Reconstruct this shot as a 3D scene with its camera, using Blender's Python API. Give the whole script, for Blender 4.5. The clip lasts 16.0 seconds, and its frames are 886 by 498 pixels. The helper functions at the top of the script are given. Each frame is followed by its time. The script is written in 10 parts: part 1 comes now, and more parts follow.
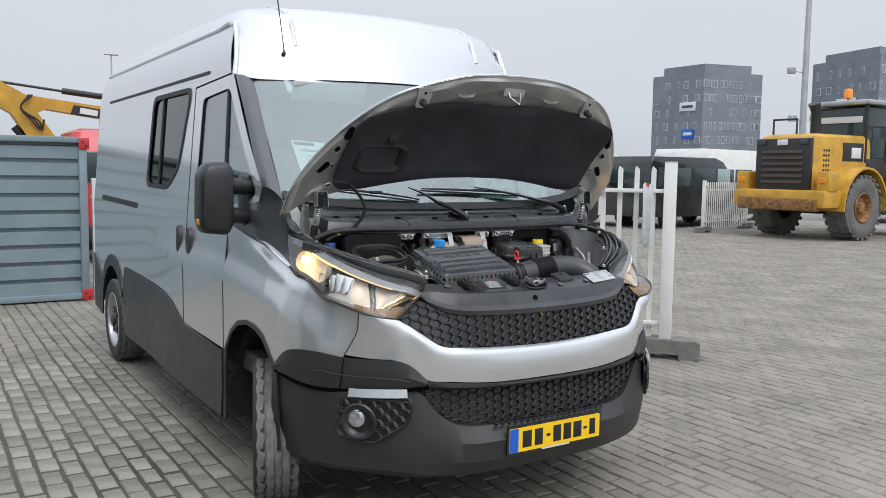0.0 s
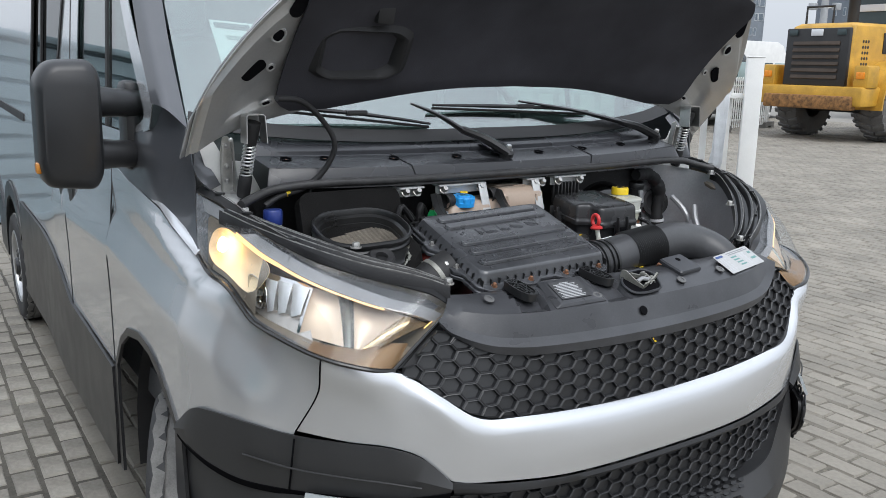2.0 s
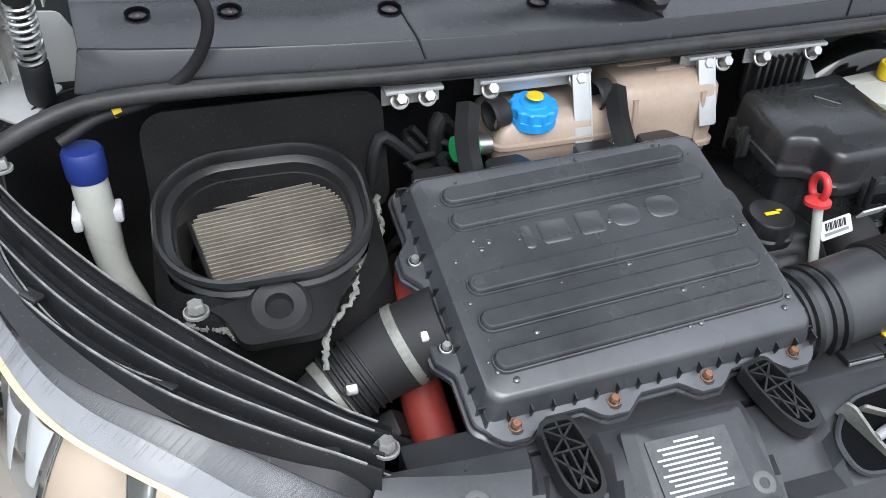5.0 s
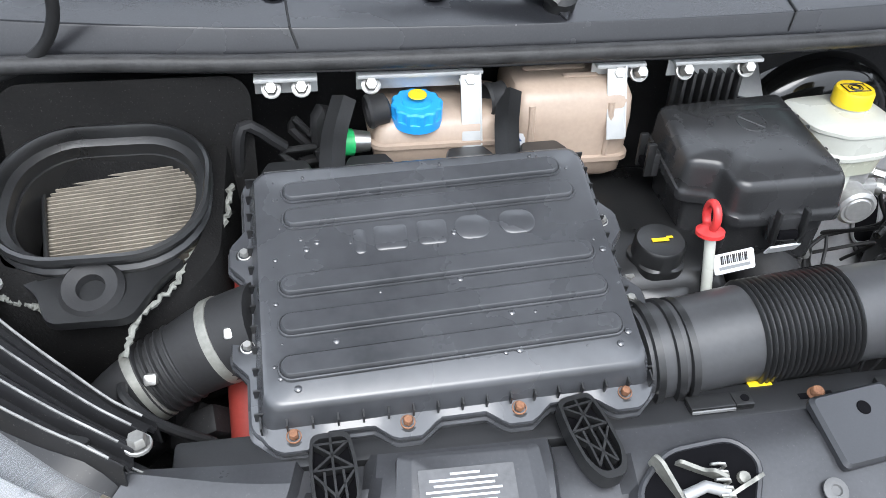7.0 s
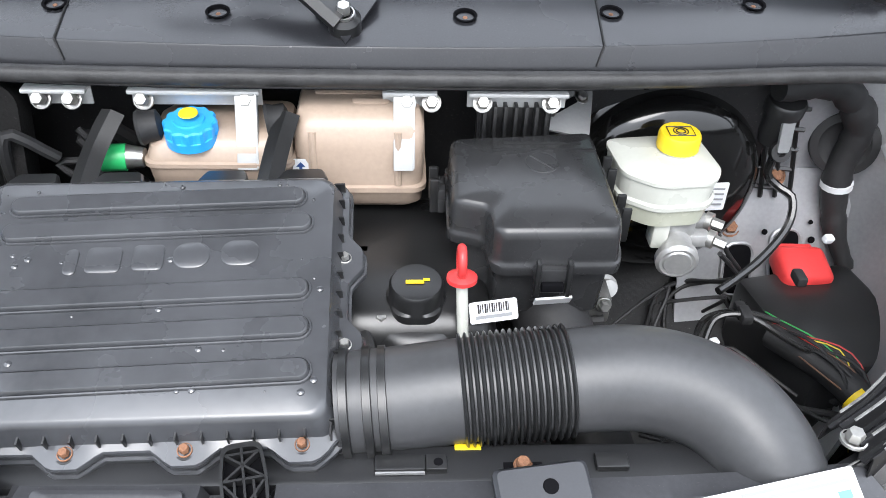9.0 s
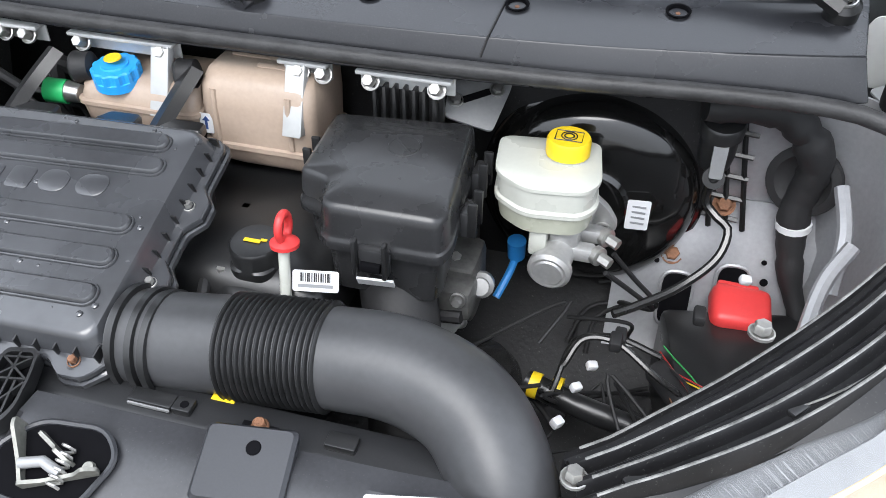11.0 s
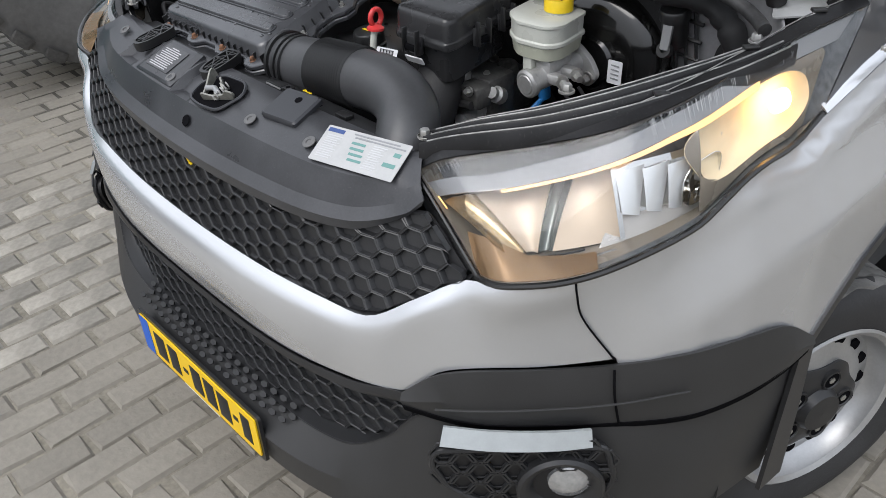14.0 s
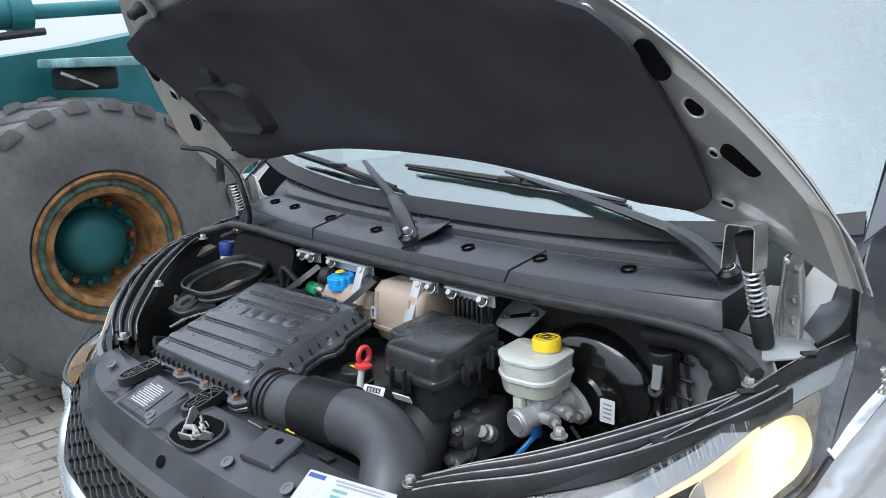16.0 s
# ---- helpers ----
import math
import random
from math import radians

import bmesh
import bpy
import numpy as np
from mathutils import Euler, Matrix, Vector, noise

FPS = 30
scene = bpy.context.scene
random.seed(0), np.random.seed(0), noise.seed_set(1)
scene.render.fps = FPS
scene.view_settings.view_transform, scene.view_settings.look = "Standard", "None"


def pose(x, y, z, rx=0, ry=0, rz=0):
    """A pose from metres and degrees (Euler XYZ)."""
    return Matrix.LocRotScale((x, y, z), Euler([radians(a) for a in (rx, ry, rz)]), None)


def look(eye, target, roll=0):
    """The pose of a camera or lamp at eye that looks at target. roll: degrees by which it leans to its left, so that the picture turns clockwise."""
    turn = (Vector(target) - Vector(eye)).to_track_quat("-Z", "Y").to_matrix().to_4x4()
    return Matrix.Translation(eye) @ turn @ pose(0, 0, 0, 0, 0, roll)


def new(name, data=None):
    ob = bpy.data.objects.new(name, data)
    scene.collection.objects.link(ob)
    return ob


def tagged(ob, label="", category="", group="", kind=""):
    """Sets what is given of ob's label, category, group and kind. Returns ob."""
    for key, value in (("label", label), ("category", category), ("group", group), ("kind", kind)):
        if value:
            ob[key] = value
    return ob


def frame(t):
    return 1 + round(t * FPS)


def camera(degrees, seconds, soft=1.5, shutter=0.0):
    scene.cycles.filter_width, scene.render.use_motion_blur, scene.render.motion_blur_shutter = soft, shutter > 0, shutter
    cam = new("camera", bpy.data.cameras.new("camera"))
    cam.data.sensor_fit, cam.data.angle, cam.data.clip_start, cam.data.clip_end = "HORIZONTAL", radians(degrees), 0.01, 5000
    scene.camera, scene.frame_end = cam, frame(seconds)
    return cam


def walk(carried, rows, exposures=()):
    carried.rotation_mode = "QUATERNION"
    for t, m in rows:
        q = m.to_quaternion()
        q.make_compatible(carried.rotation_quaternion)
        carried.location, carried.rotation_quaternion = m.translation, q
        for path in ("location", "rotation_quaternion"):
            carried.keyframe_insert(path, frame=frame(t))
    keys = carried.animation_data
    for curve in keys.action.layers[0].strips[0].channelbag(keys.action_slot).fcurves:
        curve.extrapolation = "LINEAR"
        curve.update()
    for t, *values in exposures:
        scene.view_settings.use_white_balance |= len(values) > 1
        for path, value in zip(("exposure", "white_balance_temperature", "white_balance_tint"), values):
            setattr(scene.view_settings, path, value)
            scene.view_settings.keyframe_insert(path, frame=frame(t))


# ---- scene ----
cam = camera(55.7, 16.0, 0.55)
PATH = [
    (0, (-2.408, -2.837, 1.629), (-1.344, -1.154, 1.444), 0.8),
    (0.5, (-2.198, -2.439, 1.642), (-1.094, -0.79, 1.391), 0.9),
    (1, (-2.012, -2.041, 1.633), (-0.848, -0.441, 1.342), 1.1),
    (1.5, (-1.807, -1.671, 1.632), (-0.637, -0.083, 1.3), 1.2),
    (2, (-1.564, -1.302, 1.666), (-0.503, 0.337, 1.231), 1.0),
    (2.5, (-1.369, -0.99, 1.68), (-0.487, 0.712, 1.111), 0.6),
    (3, (-1.179, -0.734, 1.745), (-0.409, 0.943, 0.973), 0.9),
    (3.5, (-0.982, -0.54, 1.795), (-0.255, 1.071, 0.859), 1.3),
    (3.7, (-0.909, -0.47, 1.806), (-0.198, 1.093, 0.781), 1.6),
    (5.8, (-0.58, -0.222, 1.796), (-0.117, 1.312, 0.599), 2.2),
    (6, (-0.554, -0.236, 1.799), (-0.101, 1.301, 0.601), 2.1),
    (6.5, (-0.464, -0.267, 1.801), (-0.079, 1.286, 0.6), 3.0),
    (7, (-0.345, -0.272, 1.795), (-0.042, 1.292, 0.584), 2.4),
    (7.5, (-0.205, -0.255, 1.81), (0.042, 1.316, 0.597), 1.6),
    (8, (-0.126, -0.241, 1.81), (0.076, 1.334, 0.595), 0.7),
    (8.5, (-0.045, -0.235, 1.81), (0.119, 1.34, 0.589), 0.6),
    (9, (0.066, -0.252, 1.813), (0.171, 1.332, 0.596), 2.3),
    (9.5, (0.196, -0.278, 1.813), (0.133, 1.306, 0.594), 1.8),
    (9.7, (0.24, -0.273, 1.812), (0.133, 1.303, 0.586), 1.5),
    (11.8, (0.75, -0.184, 1.807), (-0.09, 1.149, 0.575), -0.4),
    (12, (0.809, -0.18, 1.806), (-0.16, 1.061, 0.573), -0.7),
    (12.5, (0.928, -0.215, 1.806), (-0.172, 0.913, 0.574), -1.8),
    (13, (1.094, -0.332, 1.787), (-0.047, 0.757, 0.557), -2.0),
    (13.5, (1.265, -0.433, 1.791), (0.091, 0.642, 0.58), -2.3),
    (14, (1.461, -0.539, 1.786), (0.236, 0.569, 0.658), -2.4),
    (14.5, (1.538, -0.62, 1.819), (0.268, 0.532, 0.789), -2.3),
    (15, (1.535, -0.632, 1.813), (0.222, 0.579, 0.915), -2.1),
    (15.5, (1.456, -0.536, 1.8), (0.079, 0.748, 1.128), -2.0),
    (16, (1.42, -0.488, 1.802), (0.007, 0.855, 1.355), -1.8),
]
walk(cam, [(t, look(eye, target, roll)) for t, eye, target, roll in PATH],
     [(0, 0.18, 6500, 10), (1, 0.1, 6450, 10), (2, 0.32, 6400, 10), (3.5, 0.48, 6500, 11), (6, 1.2, 6250, 10), (7.5, 1.36, 6400, 10), (9, 1.5, 6450, 11), (10.5, 1.25, 6450, 11), (12, 1.12, 6350, 10),
      (13, 0.55, 6600, 12), (13.6, 0.38, 6600, 12), (14.5, 0.28, 6500, 11), (15.5, 0.46, 6300, 10), (16, 0.72, 6050, 9)])

# ---- world, sun ----
world = bpy.data.worlds.new("overcast")
scene.world = world
world.use_nodes = True
wn, wl = world.node_tree.nodes, world.node_tree.links
wn.clear()
sky = wn.new("ShaderNodeTexSky")
sky.sky_type = "NISHITA"
sky.sun_disc = False
sky.sun_elevation, sky.sun_rotation = radians(56), radians(185)
sky.air_density, sky.dust_density, sky.ozone_density = 1.2, 4.0, 1.0
grey = wn.new("ShaderNodeHueSaturation")
grey.inputs["Saturation"].default_value = 0.18
wl.new(sky.outputs[0], grey.inputs["Color"])
cloud = wn.new("ShaderNodeTexNoise")
cloud.inputs["Scale"].default_value = 2.2
cloud.inputs["Detail"].default_value = 5
cramp = wn.new("ShaderNodeValToRGB")
cramp.color_ramp.elements[0].color = (4.35, 4.72, 5.25, 1)
cramp.color_ramp.elements[1].color = (5.2, 5.55, 6.0, 1)
wl.new(cloud.outputs["Fac"], cramp.inputs[0])
mixs = wn.new("ShaderNodeMixRGB")
mixs.inputs[0].default_value = 0.8
wl.new(grey.outputs[0], mixs.inputs[1])
wl.new(cramp.outputs[0], mixs.inputs[2])
way = wn.new("ShaderNodeTexCoord")
sep = wn.new("ShaderNodeSeparateXYZ")
wl.new(way.outputs["Generated"], sep.inputs[0])
lift = wn.new("ShaderNodeValToRGB")
lift.color_ramp.elements[0].color = (1, 1, 1, 1)
lift.color_ramp.elements[1].color = (2.0, 2.02, 2.06, 1)
lift.color_ramp.elements[0].position, lift.color_ramp.elements[1].position = 0.18, 0.9
wl.new(sep.outputs["Z"], lift.inputs[0])
dome = wn.new("ShaderNodeMixRGB")
dome.blend_type = "MULTIPLY"
dome.inputs[0].default_value = 1
wl.new(mixs.outputs[0], dome.inputs[1])
wl.new(lift.outputs[0], dome.inputs[2])
bg = wn.new("ShaderNodeBackground")
bg.inputs["Strength"].default_value = 0.13
wl.new(dome.outputs[0], bg.inputs[0])
wo = wn.new("ShaderNodeOutputWorld")
wl.new(bg.outputs[0], wo.inputs[0])

sun_data = bpy.data.lights.new("sun", "SUN")
sun_data.energy, sun_data.angle, sun_data.color = 1.1, radians(40), (1.0, 0.985, 0.96)
sun = new("sun", sun_data)
sun.matrix_world = look((-0.5, -5.5, 9), (0, 0.5, 0.5))



# ---- materials ----
def mat(name, col, rough=0.5, metal=0.0, var=0.12, scale=6.0, fine=90.0, bump=0.05, coat=0.0, spec=0.5, rvar=0.12, island=0.0, objvar=0.0, stretch=None, dust=0.0):
    m = bpy.data.materials.new(name)
    m.use_nodes = True
    n, l = m.node_tree.nodes, m.node_tree.links
    b = n["Principled BSDF"]
    b.inputs["Metallic"].default_value = metal
    b.inputs["Coat Weight"].default_value = coat
    b.inputs["Coat Roughness"].default_value = 0.06
    b.inputs["Specular IOR Level"].default_value = spec
    tc = n.new("ShaderNodeTexCoord")
    co = tc.outputs["Object"]
    if stretch:
        mp = n.new("ShaderNodeMapping")
        mp.inputs["Scale"].default_value = stretch
        l.new(co, mp.inputs[0])
        co = mp.outputs[0]
    big, small = n.new("ShaderNodeTexNoise"), n.new("ShaderNodeTexNoise")
    big.inputs["Scale"].default_value, big.inputs["Detail"].default_value = scale, 6
    small.inputs["Scale"].default_value, small.inputs["Detail"].default_value = fine, 3
    l.new(co, big.inputs["Vector"])
    l.new(co, small.inputs["Vector"])
    add = n.new("ShaderNodeMath")
    add.operation = "MULTIPLY_ADD"
    add.inputs[1].default_value = 0.35
    l.new(small.outputs["Fac"], add.inputs[0])
    l.new(big.outputs["Fac"], add.inputs[2])
    ramp = n.new("ShaderNodeValToRGB")
    e = ramp.color_ramp.elements
    e[0].position, e[1].position = 0.4, 0.95
    e[0].color = (*[max(0, c * (1 - var)) for c in col], 1)
    e[1].color = (*[min(1, c * (1 + var)) for c in col], 1)
    l.new(add.outputs[0], ramp.inputs[0])
    out = ramp.outputs[0]
    if island or objvar:
        src = n.new("ShaderNodeObjectInfo").outputs["Random"] if objvar else n.new("ShaderNodeNewGeometry").outputs["Random Per Island"]
        hs = n.new("ShaderNodeHueSaturation")
        k = n.new("ShaderNodeMapRange")
        s = objvar or island
        k.inputs[3].default_value, k.inputs[4].default_value = 1 - s, 1 + s
        l.new(src, k.inputs[0])
        l.new(k.outputs[0], hs.inputs["Value"])
        l.new(out, hs.inputs["Color"])
        out = hs.outputs[0]
    if dust:
        speck = n.new("ShaderNodeTexNoise")
        speck.inputs["Scale"].default_value, speck.inputs["Detail"].default_value = 330, 4
        l.new(co, speck.inputs["Vector"])
        cut = n.new("ShaderNodeValToRGB")
        cut.color_ramp.elements[0].position, cut.color_ramp.elements[1].position = 0.64, 0.78
        cut.color_ramp.elements[0].color, cut.color_ramp.elements[1].color = (0, 0, 0, 1), (dust, dust, dust, 1)
        l.new(speck.outputs["Fac"], cut.inputs[0])
        over = n.new("ShaderNodeMixRGB")
        over.inputs[2].default_value = (0.30, 0.295, 0.28, 1)
        l.new(cut.outputs[0], over.inputs[0])
        l.new(out, over.inputs[1])
        out = over.outputs[0]
    l.new(out, b.inputs["Base Color"])
    rr = n.new("ShaderNodeMapRange")
    rr.inputs[3].default_value, rr.inputs[4].default_value = max(0.02, rough - rvar), min(1, rough + rvar)
    l.new(big.outputs["Fac"], rr.inputs[0])
    l.new(rr.outputs[0], b.inputs["Roughness"])
    if bump:
        bp = n.new("ShaderNodeBump")
        bp.inputs["Strength"].default_value, bp.inputs["Distance"].default_value = bump, 0.004
        l.new(small.outputs["Fac"], bp.inputs["Height"])
        l.new(bp.outputs[0], b.inputs["Normal"])
    return m


def glass(name, tint, base=0.06, edge=0.7, rough=0.02):
    m = bpy.data.materials.new(name)
    m.use_nodes = True
    n, l = m.node_tree.nodes, m.node_tree.links
    n.clear()
    tr, gl, mx, lw, o = (n.new(k) for k in ("ShaderNodeBsdfTransparent", "ShaderNodeBsdfGlossy", "ShaderNodeMixShader", "ShaderNodeLayerWeight", "ShaderNodeOutputMaterial"))
    tr.inputs[0].default_value = (*tint, 1)
    gl.inputs["Roughness"].default_value = rough
    pw, mr = n.new("ShaderNodeMath"), n.new("ShaderNodeMapRange")
    pw.operation = "POWER"
    pw.inputs[1].default_value = 3.0
    lw.inputs[0].default_value = 0.5
    l.new(lw.outputs["Facing"], pw.inputs[0])
    l.new(pw.outputs[0], mr.inputs[0])
    mr.inputs[3].default_value, mr.inputs[4].default_value = base, edge
    l.new(mr.outputs[0], mx.inputs[0])
    l.new(tr.outputs[0], mx.inputs[1])
    l.new(gl.outputs[0], mx.inputs[2])
    l.new(mx.outputs[0], o.inputs[0])
    return m


def lamp(name, col, power):
    m = bpy.data.materials.new(name)
    m.use_nodes = True
    b = m.node_tree.nodes["Principled BSDF"]
    b.inputs["Emission Color"].default_value = (*col, 1)
    b.inputs["Emission Strength"].default_value = power
    b.inputs["Base Color"].default_value = (*col, 1)
    return m


SILVER = mat("silver_paint", (0.655, 0.67, 0.69), 0.24, 0.66, 0.03, 3, 400, 0.0, coat=0.7, rvar=0.03)
UNDER = mat("hood_inner_paint", (0.46, 0.46, 0.455), 0.36, 0.45, 0.12, 8, 160, 0.02, coat=0.3)
CHARCOAL = mat("charcoal_paint", (0.075, 0.078, 0.086), 0.36, 0.3, 0.1, 5, 300, 0.03, coat=0.6, rvar=0.06)
PLASTIC = mat("black_bumper_plastic", (0.020, 0.0205, 0.022), 0.36, 0, 0.25, 7, 500, 0.03, rvar=0.1)
CLADM = mat("textured_bumper_plastic", (0.028, 0.0282, 0.029), 0.5, 0, 0.2, 7, 500, 0.05, rvar=0.08)
ENGP = mat("black_engine_plastic", (0.016, 0.0163, 0.017), 0.32, 0, 0.4, 11, 300, 0.02, spec=0.6, rvar=0.14)
CARRM = mat("grey_front_panel_plastic", (0.040, 0.041, 0.045), 0.32, 0, 0.35, 9, 220, 0.02, rvar=0.14, dust=0.12)
COWLM = mat("grey_cowl_plastic", (0.030, 0.0315, 0.036), 0.38, 0, 0.25, 6, 400, 0.02, rvar=0.1)
RUBBER = mat("black_rubber", (0.016, 0.016, 0.017), 0.62, 0, 0.3, 10, 200, 0.08)
DUSTY = mat("dusty_rubber", (0.034, 0.034, 0.035), 0.5, 0, 0.5, 30, 200, 0.15)
FELT = mat("black_felt", (0.050, 0.050, 0.058), 0.95, 0, 0.30, 5, 350, 0.25, spec=0.15)
# near black, with the bay's deep shade put into the colour
DARK = mat("shade_dark_bay_metal", (0.010, 0.010, 0.011), 0.6, 0.1, 0.5, 8, 120, 0.2, dust=0.3)
TYREM = mat("tyre_rubber", (0.03, 0.03, 0.031), 0.75, 0, 0.35, 7, 150, 0.25)
TREADM = mat("worn_tread_rubber", (0.16, 0.157, 0.15), 0.85, 0, 0.4, 20, 220, 0.35)
STEEL = mat("bare_steel", (0.55, 0.55, 0.54), 0.32, 0.9, 0.2, 20, 200, 0.08)
ZINC = mat("zinc_plated_steel", (0.50, 0.495, 0.475), 0.35, 0.75, 0.22, 25, 200, 0.04)
ALU = mat("cast_aluminium", (0.46, 0.46, 0.455), 0.40, 0.55, 0.22, 22, 150, 0.05)
RIMM = mat("silver_wheel_steel", (0.46, 0.465, 0.47), 0.34, 0.7, 0.15, 12, 150, 0.05)
RUST = mat("rusty_bolt", (0.23, 0.11, 0.06), 0.75, 0.2, 0.5, 60, 300, 0.4)
WHITE = mat("white_paint", (0.70, 0.70, 0.68), 0.5, 0, 0.08, 5, 120, 0.03)
PAPER = mat("white_paper", (0.68, 0.69, 0.71), 0.55, 0, 0.03, 5, 80, 0.02)
TANKM = mat("aged_coolant_tank_plastic", (0.43, 0.335, 0.265), 0.32, 0, 0.16, 9, 150, 0.02)
BRAKEM = mat("translucent_white_plastic", (0.54, 0.55, 0.50), 0.28, 0, 0.07, 9, 150, 0.0)
BLUE = mat("blue_cap_plastic", (0.03, 0.36, 0.85), 0.35, 0, 0.1, 9, 150, 0.02)
NAVY = mat("navy_cap_plastic", (0.02, 0.04, 0.20), 0.35, 0, 0.1, 9, 150, 0.05)
YELLOW = mat("yellow_cap_plastic", (0.85, 0.60, 0.02), 0.38, 0, 0.1, 9, 150, 0.05)
RED = mat("red_plastic", (0.68, 0.05, 0.05), 0.38, 0, 0.1, 9, 150, 0.05)
GREEN = mat("green_plastic", (0.03, 0.5, 0.15), 0.4, 0, 0.1, 9, 150, 0.05)
PLATEM = mat("yellow_plate", (0.88, 0.56, 0.01), 0.4, 0, 0.05, 9, 150, 0.02)
EUBLUE = mat("plate_blue", (0.01, 0.11, 0.55), 0.4, 0, 0.05, 9, 150, 0.02)
INK = mat("black_ink", (0.012, 0.012, 0.014), 0.5, 0, 0.1, 9, 150, 0.0)
INKB = mat("blue_ink", (0.03, 0.07, 0.22), 0.5, 0, 0.1, 9, 150, 0.0)
INKG = mat("grey_ink", (0.24, 0.25, 0.26), 0.5, 0, 0.1, 9, 150, 0.0)
INKT = mat("teal_ink", (0.12, 0.27, 0.25), 0.5, 0, 0.1, 9, 150, 0.0)
CHROME = mat("lamp_reflector", (0.74, 0.73, 0.71), 0.10, 1.0, 0.03, 9, 60, 0.0, rvar=0.04)
# the lamp's warm light is part of this housing colour
HOUSE = mat("lamp_housing", (0.27, 0.235, 0.19), 0.26, 0.35, 0.06, 9, 60, 0.0)
LENS = glass("headlamp_lens", (0.96, 0.965, 0.97), 0.022, 0.16, 0.08)
CABGLASS = glass("cab_glass", (0.74, 0.86, 0.83), 0.24, 0.85)
TINTED = glass("tinted_side_glass", (0.10, 0.105, 0.11), 0.08, 0.7)
GUIDE = mat("frosted_light_guide", (0.29, 0.295, 0.302), 0.6, 0.0, 0.10, 40, 200, 0.0, spec=0.15)

FOGM = mat("fog_lamp_glass", (0.52, 0.53, 0.54), 0.1, 0.7, 0.3, 40, 120, 0.05)
LIDP = mat("satin_lid_plastic", (0.050, 0.052, 0.057), 0.26, 0, 0.35, 7, 60, 0.01, spec=0.85, rvar=0.12)
INNERF = mat("inner_fender_paint", (0.38, 0.385, 0.40), 0.4, 0.4, 0.2, 6, 150, 0.03)
DROP = mat("water_drop", (0.05, 0.052, 0.057), 0.04, 0, 0.1, 9, 100, 0.0, coat=1.0)
DRLM = mat("white_reflector_panel", (0.40, 0.43, 0.44), 0.2, 0.1, 0.08, 30, 300, 0.0)
BULB = lamp("warm_lamp_glow", (1.0, 0.56, 0.20), 0.95)
FAINT = lamp("faint_lamp_glow", (1.0, 0.60, 0.28), 0.42)
BULB2 = lamp("lamp_core", (1.0, 0.66, 0.27), 13.0)
GLOWB = mat("warm_lamp_bowl", (0.86, 0.70, 0.46), 0.5, 0.0, 0.08, 30, 90, 0.03)
UPPERH = mat("shade_dark_lamp_housing", (0.13, 0.135, 0.142), 0.35, 0, 0.2, 9, 60, 0.0)
# reflector, shelf and corner colours hold the lamp's warm light
CREAM = mat("lamplit_tint_reflector", (0.60, 0.48, 0.36), 0.36, 0.25, 0.05, 40, 300, 0.0)
AMBER = mat("lamplit_tint_shelf", (0.28, 0.17, 0.085), 0.16, 0.45, 0.15, 12, 40, 0.0)
GOLD = mat("lamplit_tint_corner", (0.52, 0.38, 0.22), 0.14, 0.8, 0.5, 30, 90, 0.02)
FACETM = mat("white_mirror_facet", (0.84, 0.85, 0.85), 0.20, 0.4, 0.05, 9, 60, 0.0)
WEDGE = mat("dark_mirror_wedge", (0.17, 0.18, 0.165), 0.2, 0.7, 0.4, 14, 90, 0.0)
PLATEW = mat("pale_lamp_plate", (0.50, 0.47, 0.43), 0.25, 0.5, 0.12, 14, 200, 0.0)
DFELT = mat("dark_duct_felt", (0.010, 0.0098, 0.0098), 0.95, 0, 0.4, 14, 300, 0.3, spec=0.15, dust=0.15)
IDMETAL = mat("dark_stamped_plate", (0.085, 0.086, 0.09), 0.4, 0.4, 0.3, 30, 200, 0.05)
PLATEG = mat("dull_grey_plate", (0.30, 0.305, 0.31), 0.45, 0.3, 0.15, 14, 200, 0.03)
SMOKE = mat("smoked_lens_end", (0.10, 0.105, 0.11), 0.18, 0.1, 0.5, 40, 500, 0.0, stretch=(5, 5, 0.2))
# black that stands in for the shade inside holes and gaps
HOLE_SHADE = mat("painted_hole_shade", (0.006, 0.006, 0.007), 0.9, 0, 0.2, 9, 100, 0.0, spec=0.02)
BOOSTM = mat("gloss_drum_paint", (0.006, 0.006, 0.006), 0.13, 0, 0.3, 5, 200, 0.0, coat=0.6, rvar=0.05)
GRILLB = mat("grille_panel_plastic", (0.009, 0.009, 0.010), 0.5, 0, 0.25, 7, 300, 0.02)
CATCHM = mat("dull_zinc_catch", (0.26, 0.26, 0.235), 0.5, 0.4, 0.4, 30, 200, 0.05)
COWLD = mat("dark_cowl_plastic", (0.027, 0.028, 0.032), 0.27, 0, 0.25, 6, 400, 0.02, spec=0.6, rvar=0.1, dust=0.06)
FUSEM = mat("satin_black_lid", (0.028, 0.0285, 0.030), 0.27, 0, 0.3, 14, 300, 0.01, rvar=0.1, dust=0.1)
LABELM = mat("satin_label_film", (0.42, 0.425, 0.425), 0.4, 0, 0.08, 30, 200, 0.0)
DUCTM = mat("matt_duct_plastic", (0.046, 0.047, 0.050), 0.38, 0, 0.28, 8, 120, 0.03, spec=0.5, rvar=0.12)
INKL = mat("pale_print", (0.50, 0.51, 0.52), 0.5, 0, 0.1, 9, 150, 0.0)
BRACK = mat("pale_bracket_paint", (0.52, 0.53, 0.53), 0.45, 0.2, 0.12, 14, 120, 0.03)
FLUID = mat("fluid_behind_plastic", (0.48, 0.49, 0.40), 0.28, 0, 0.08, 9, 150, 0.0)
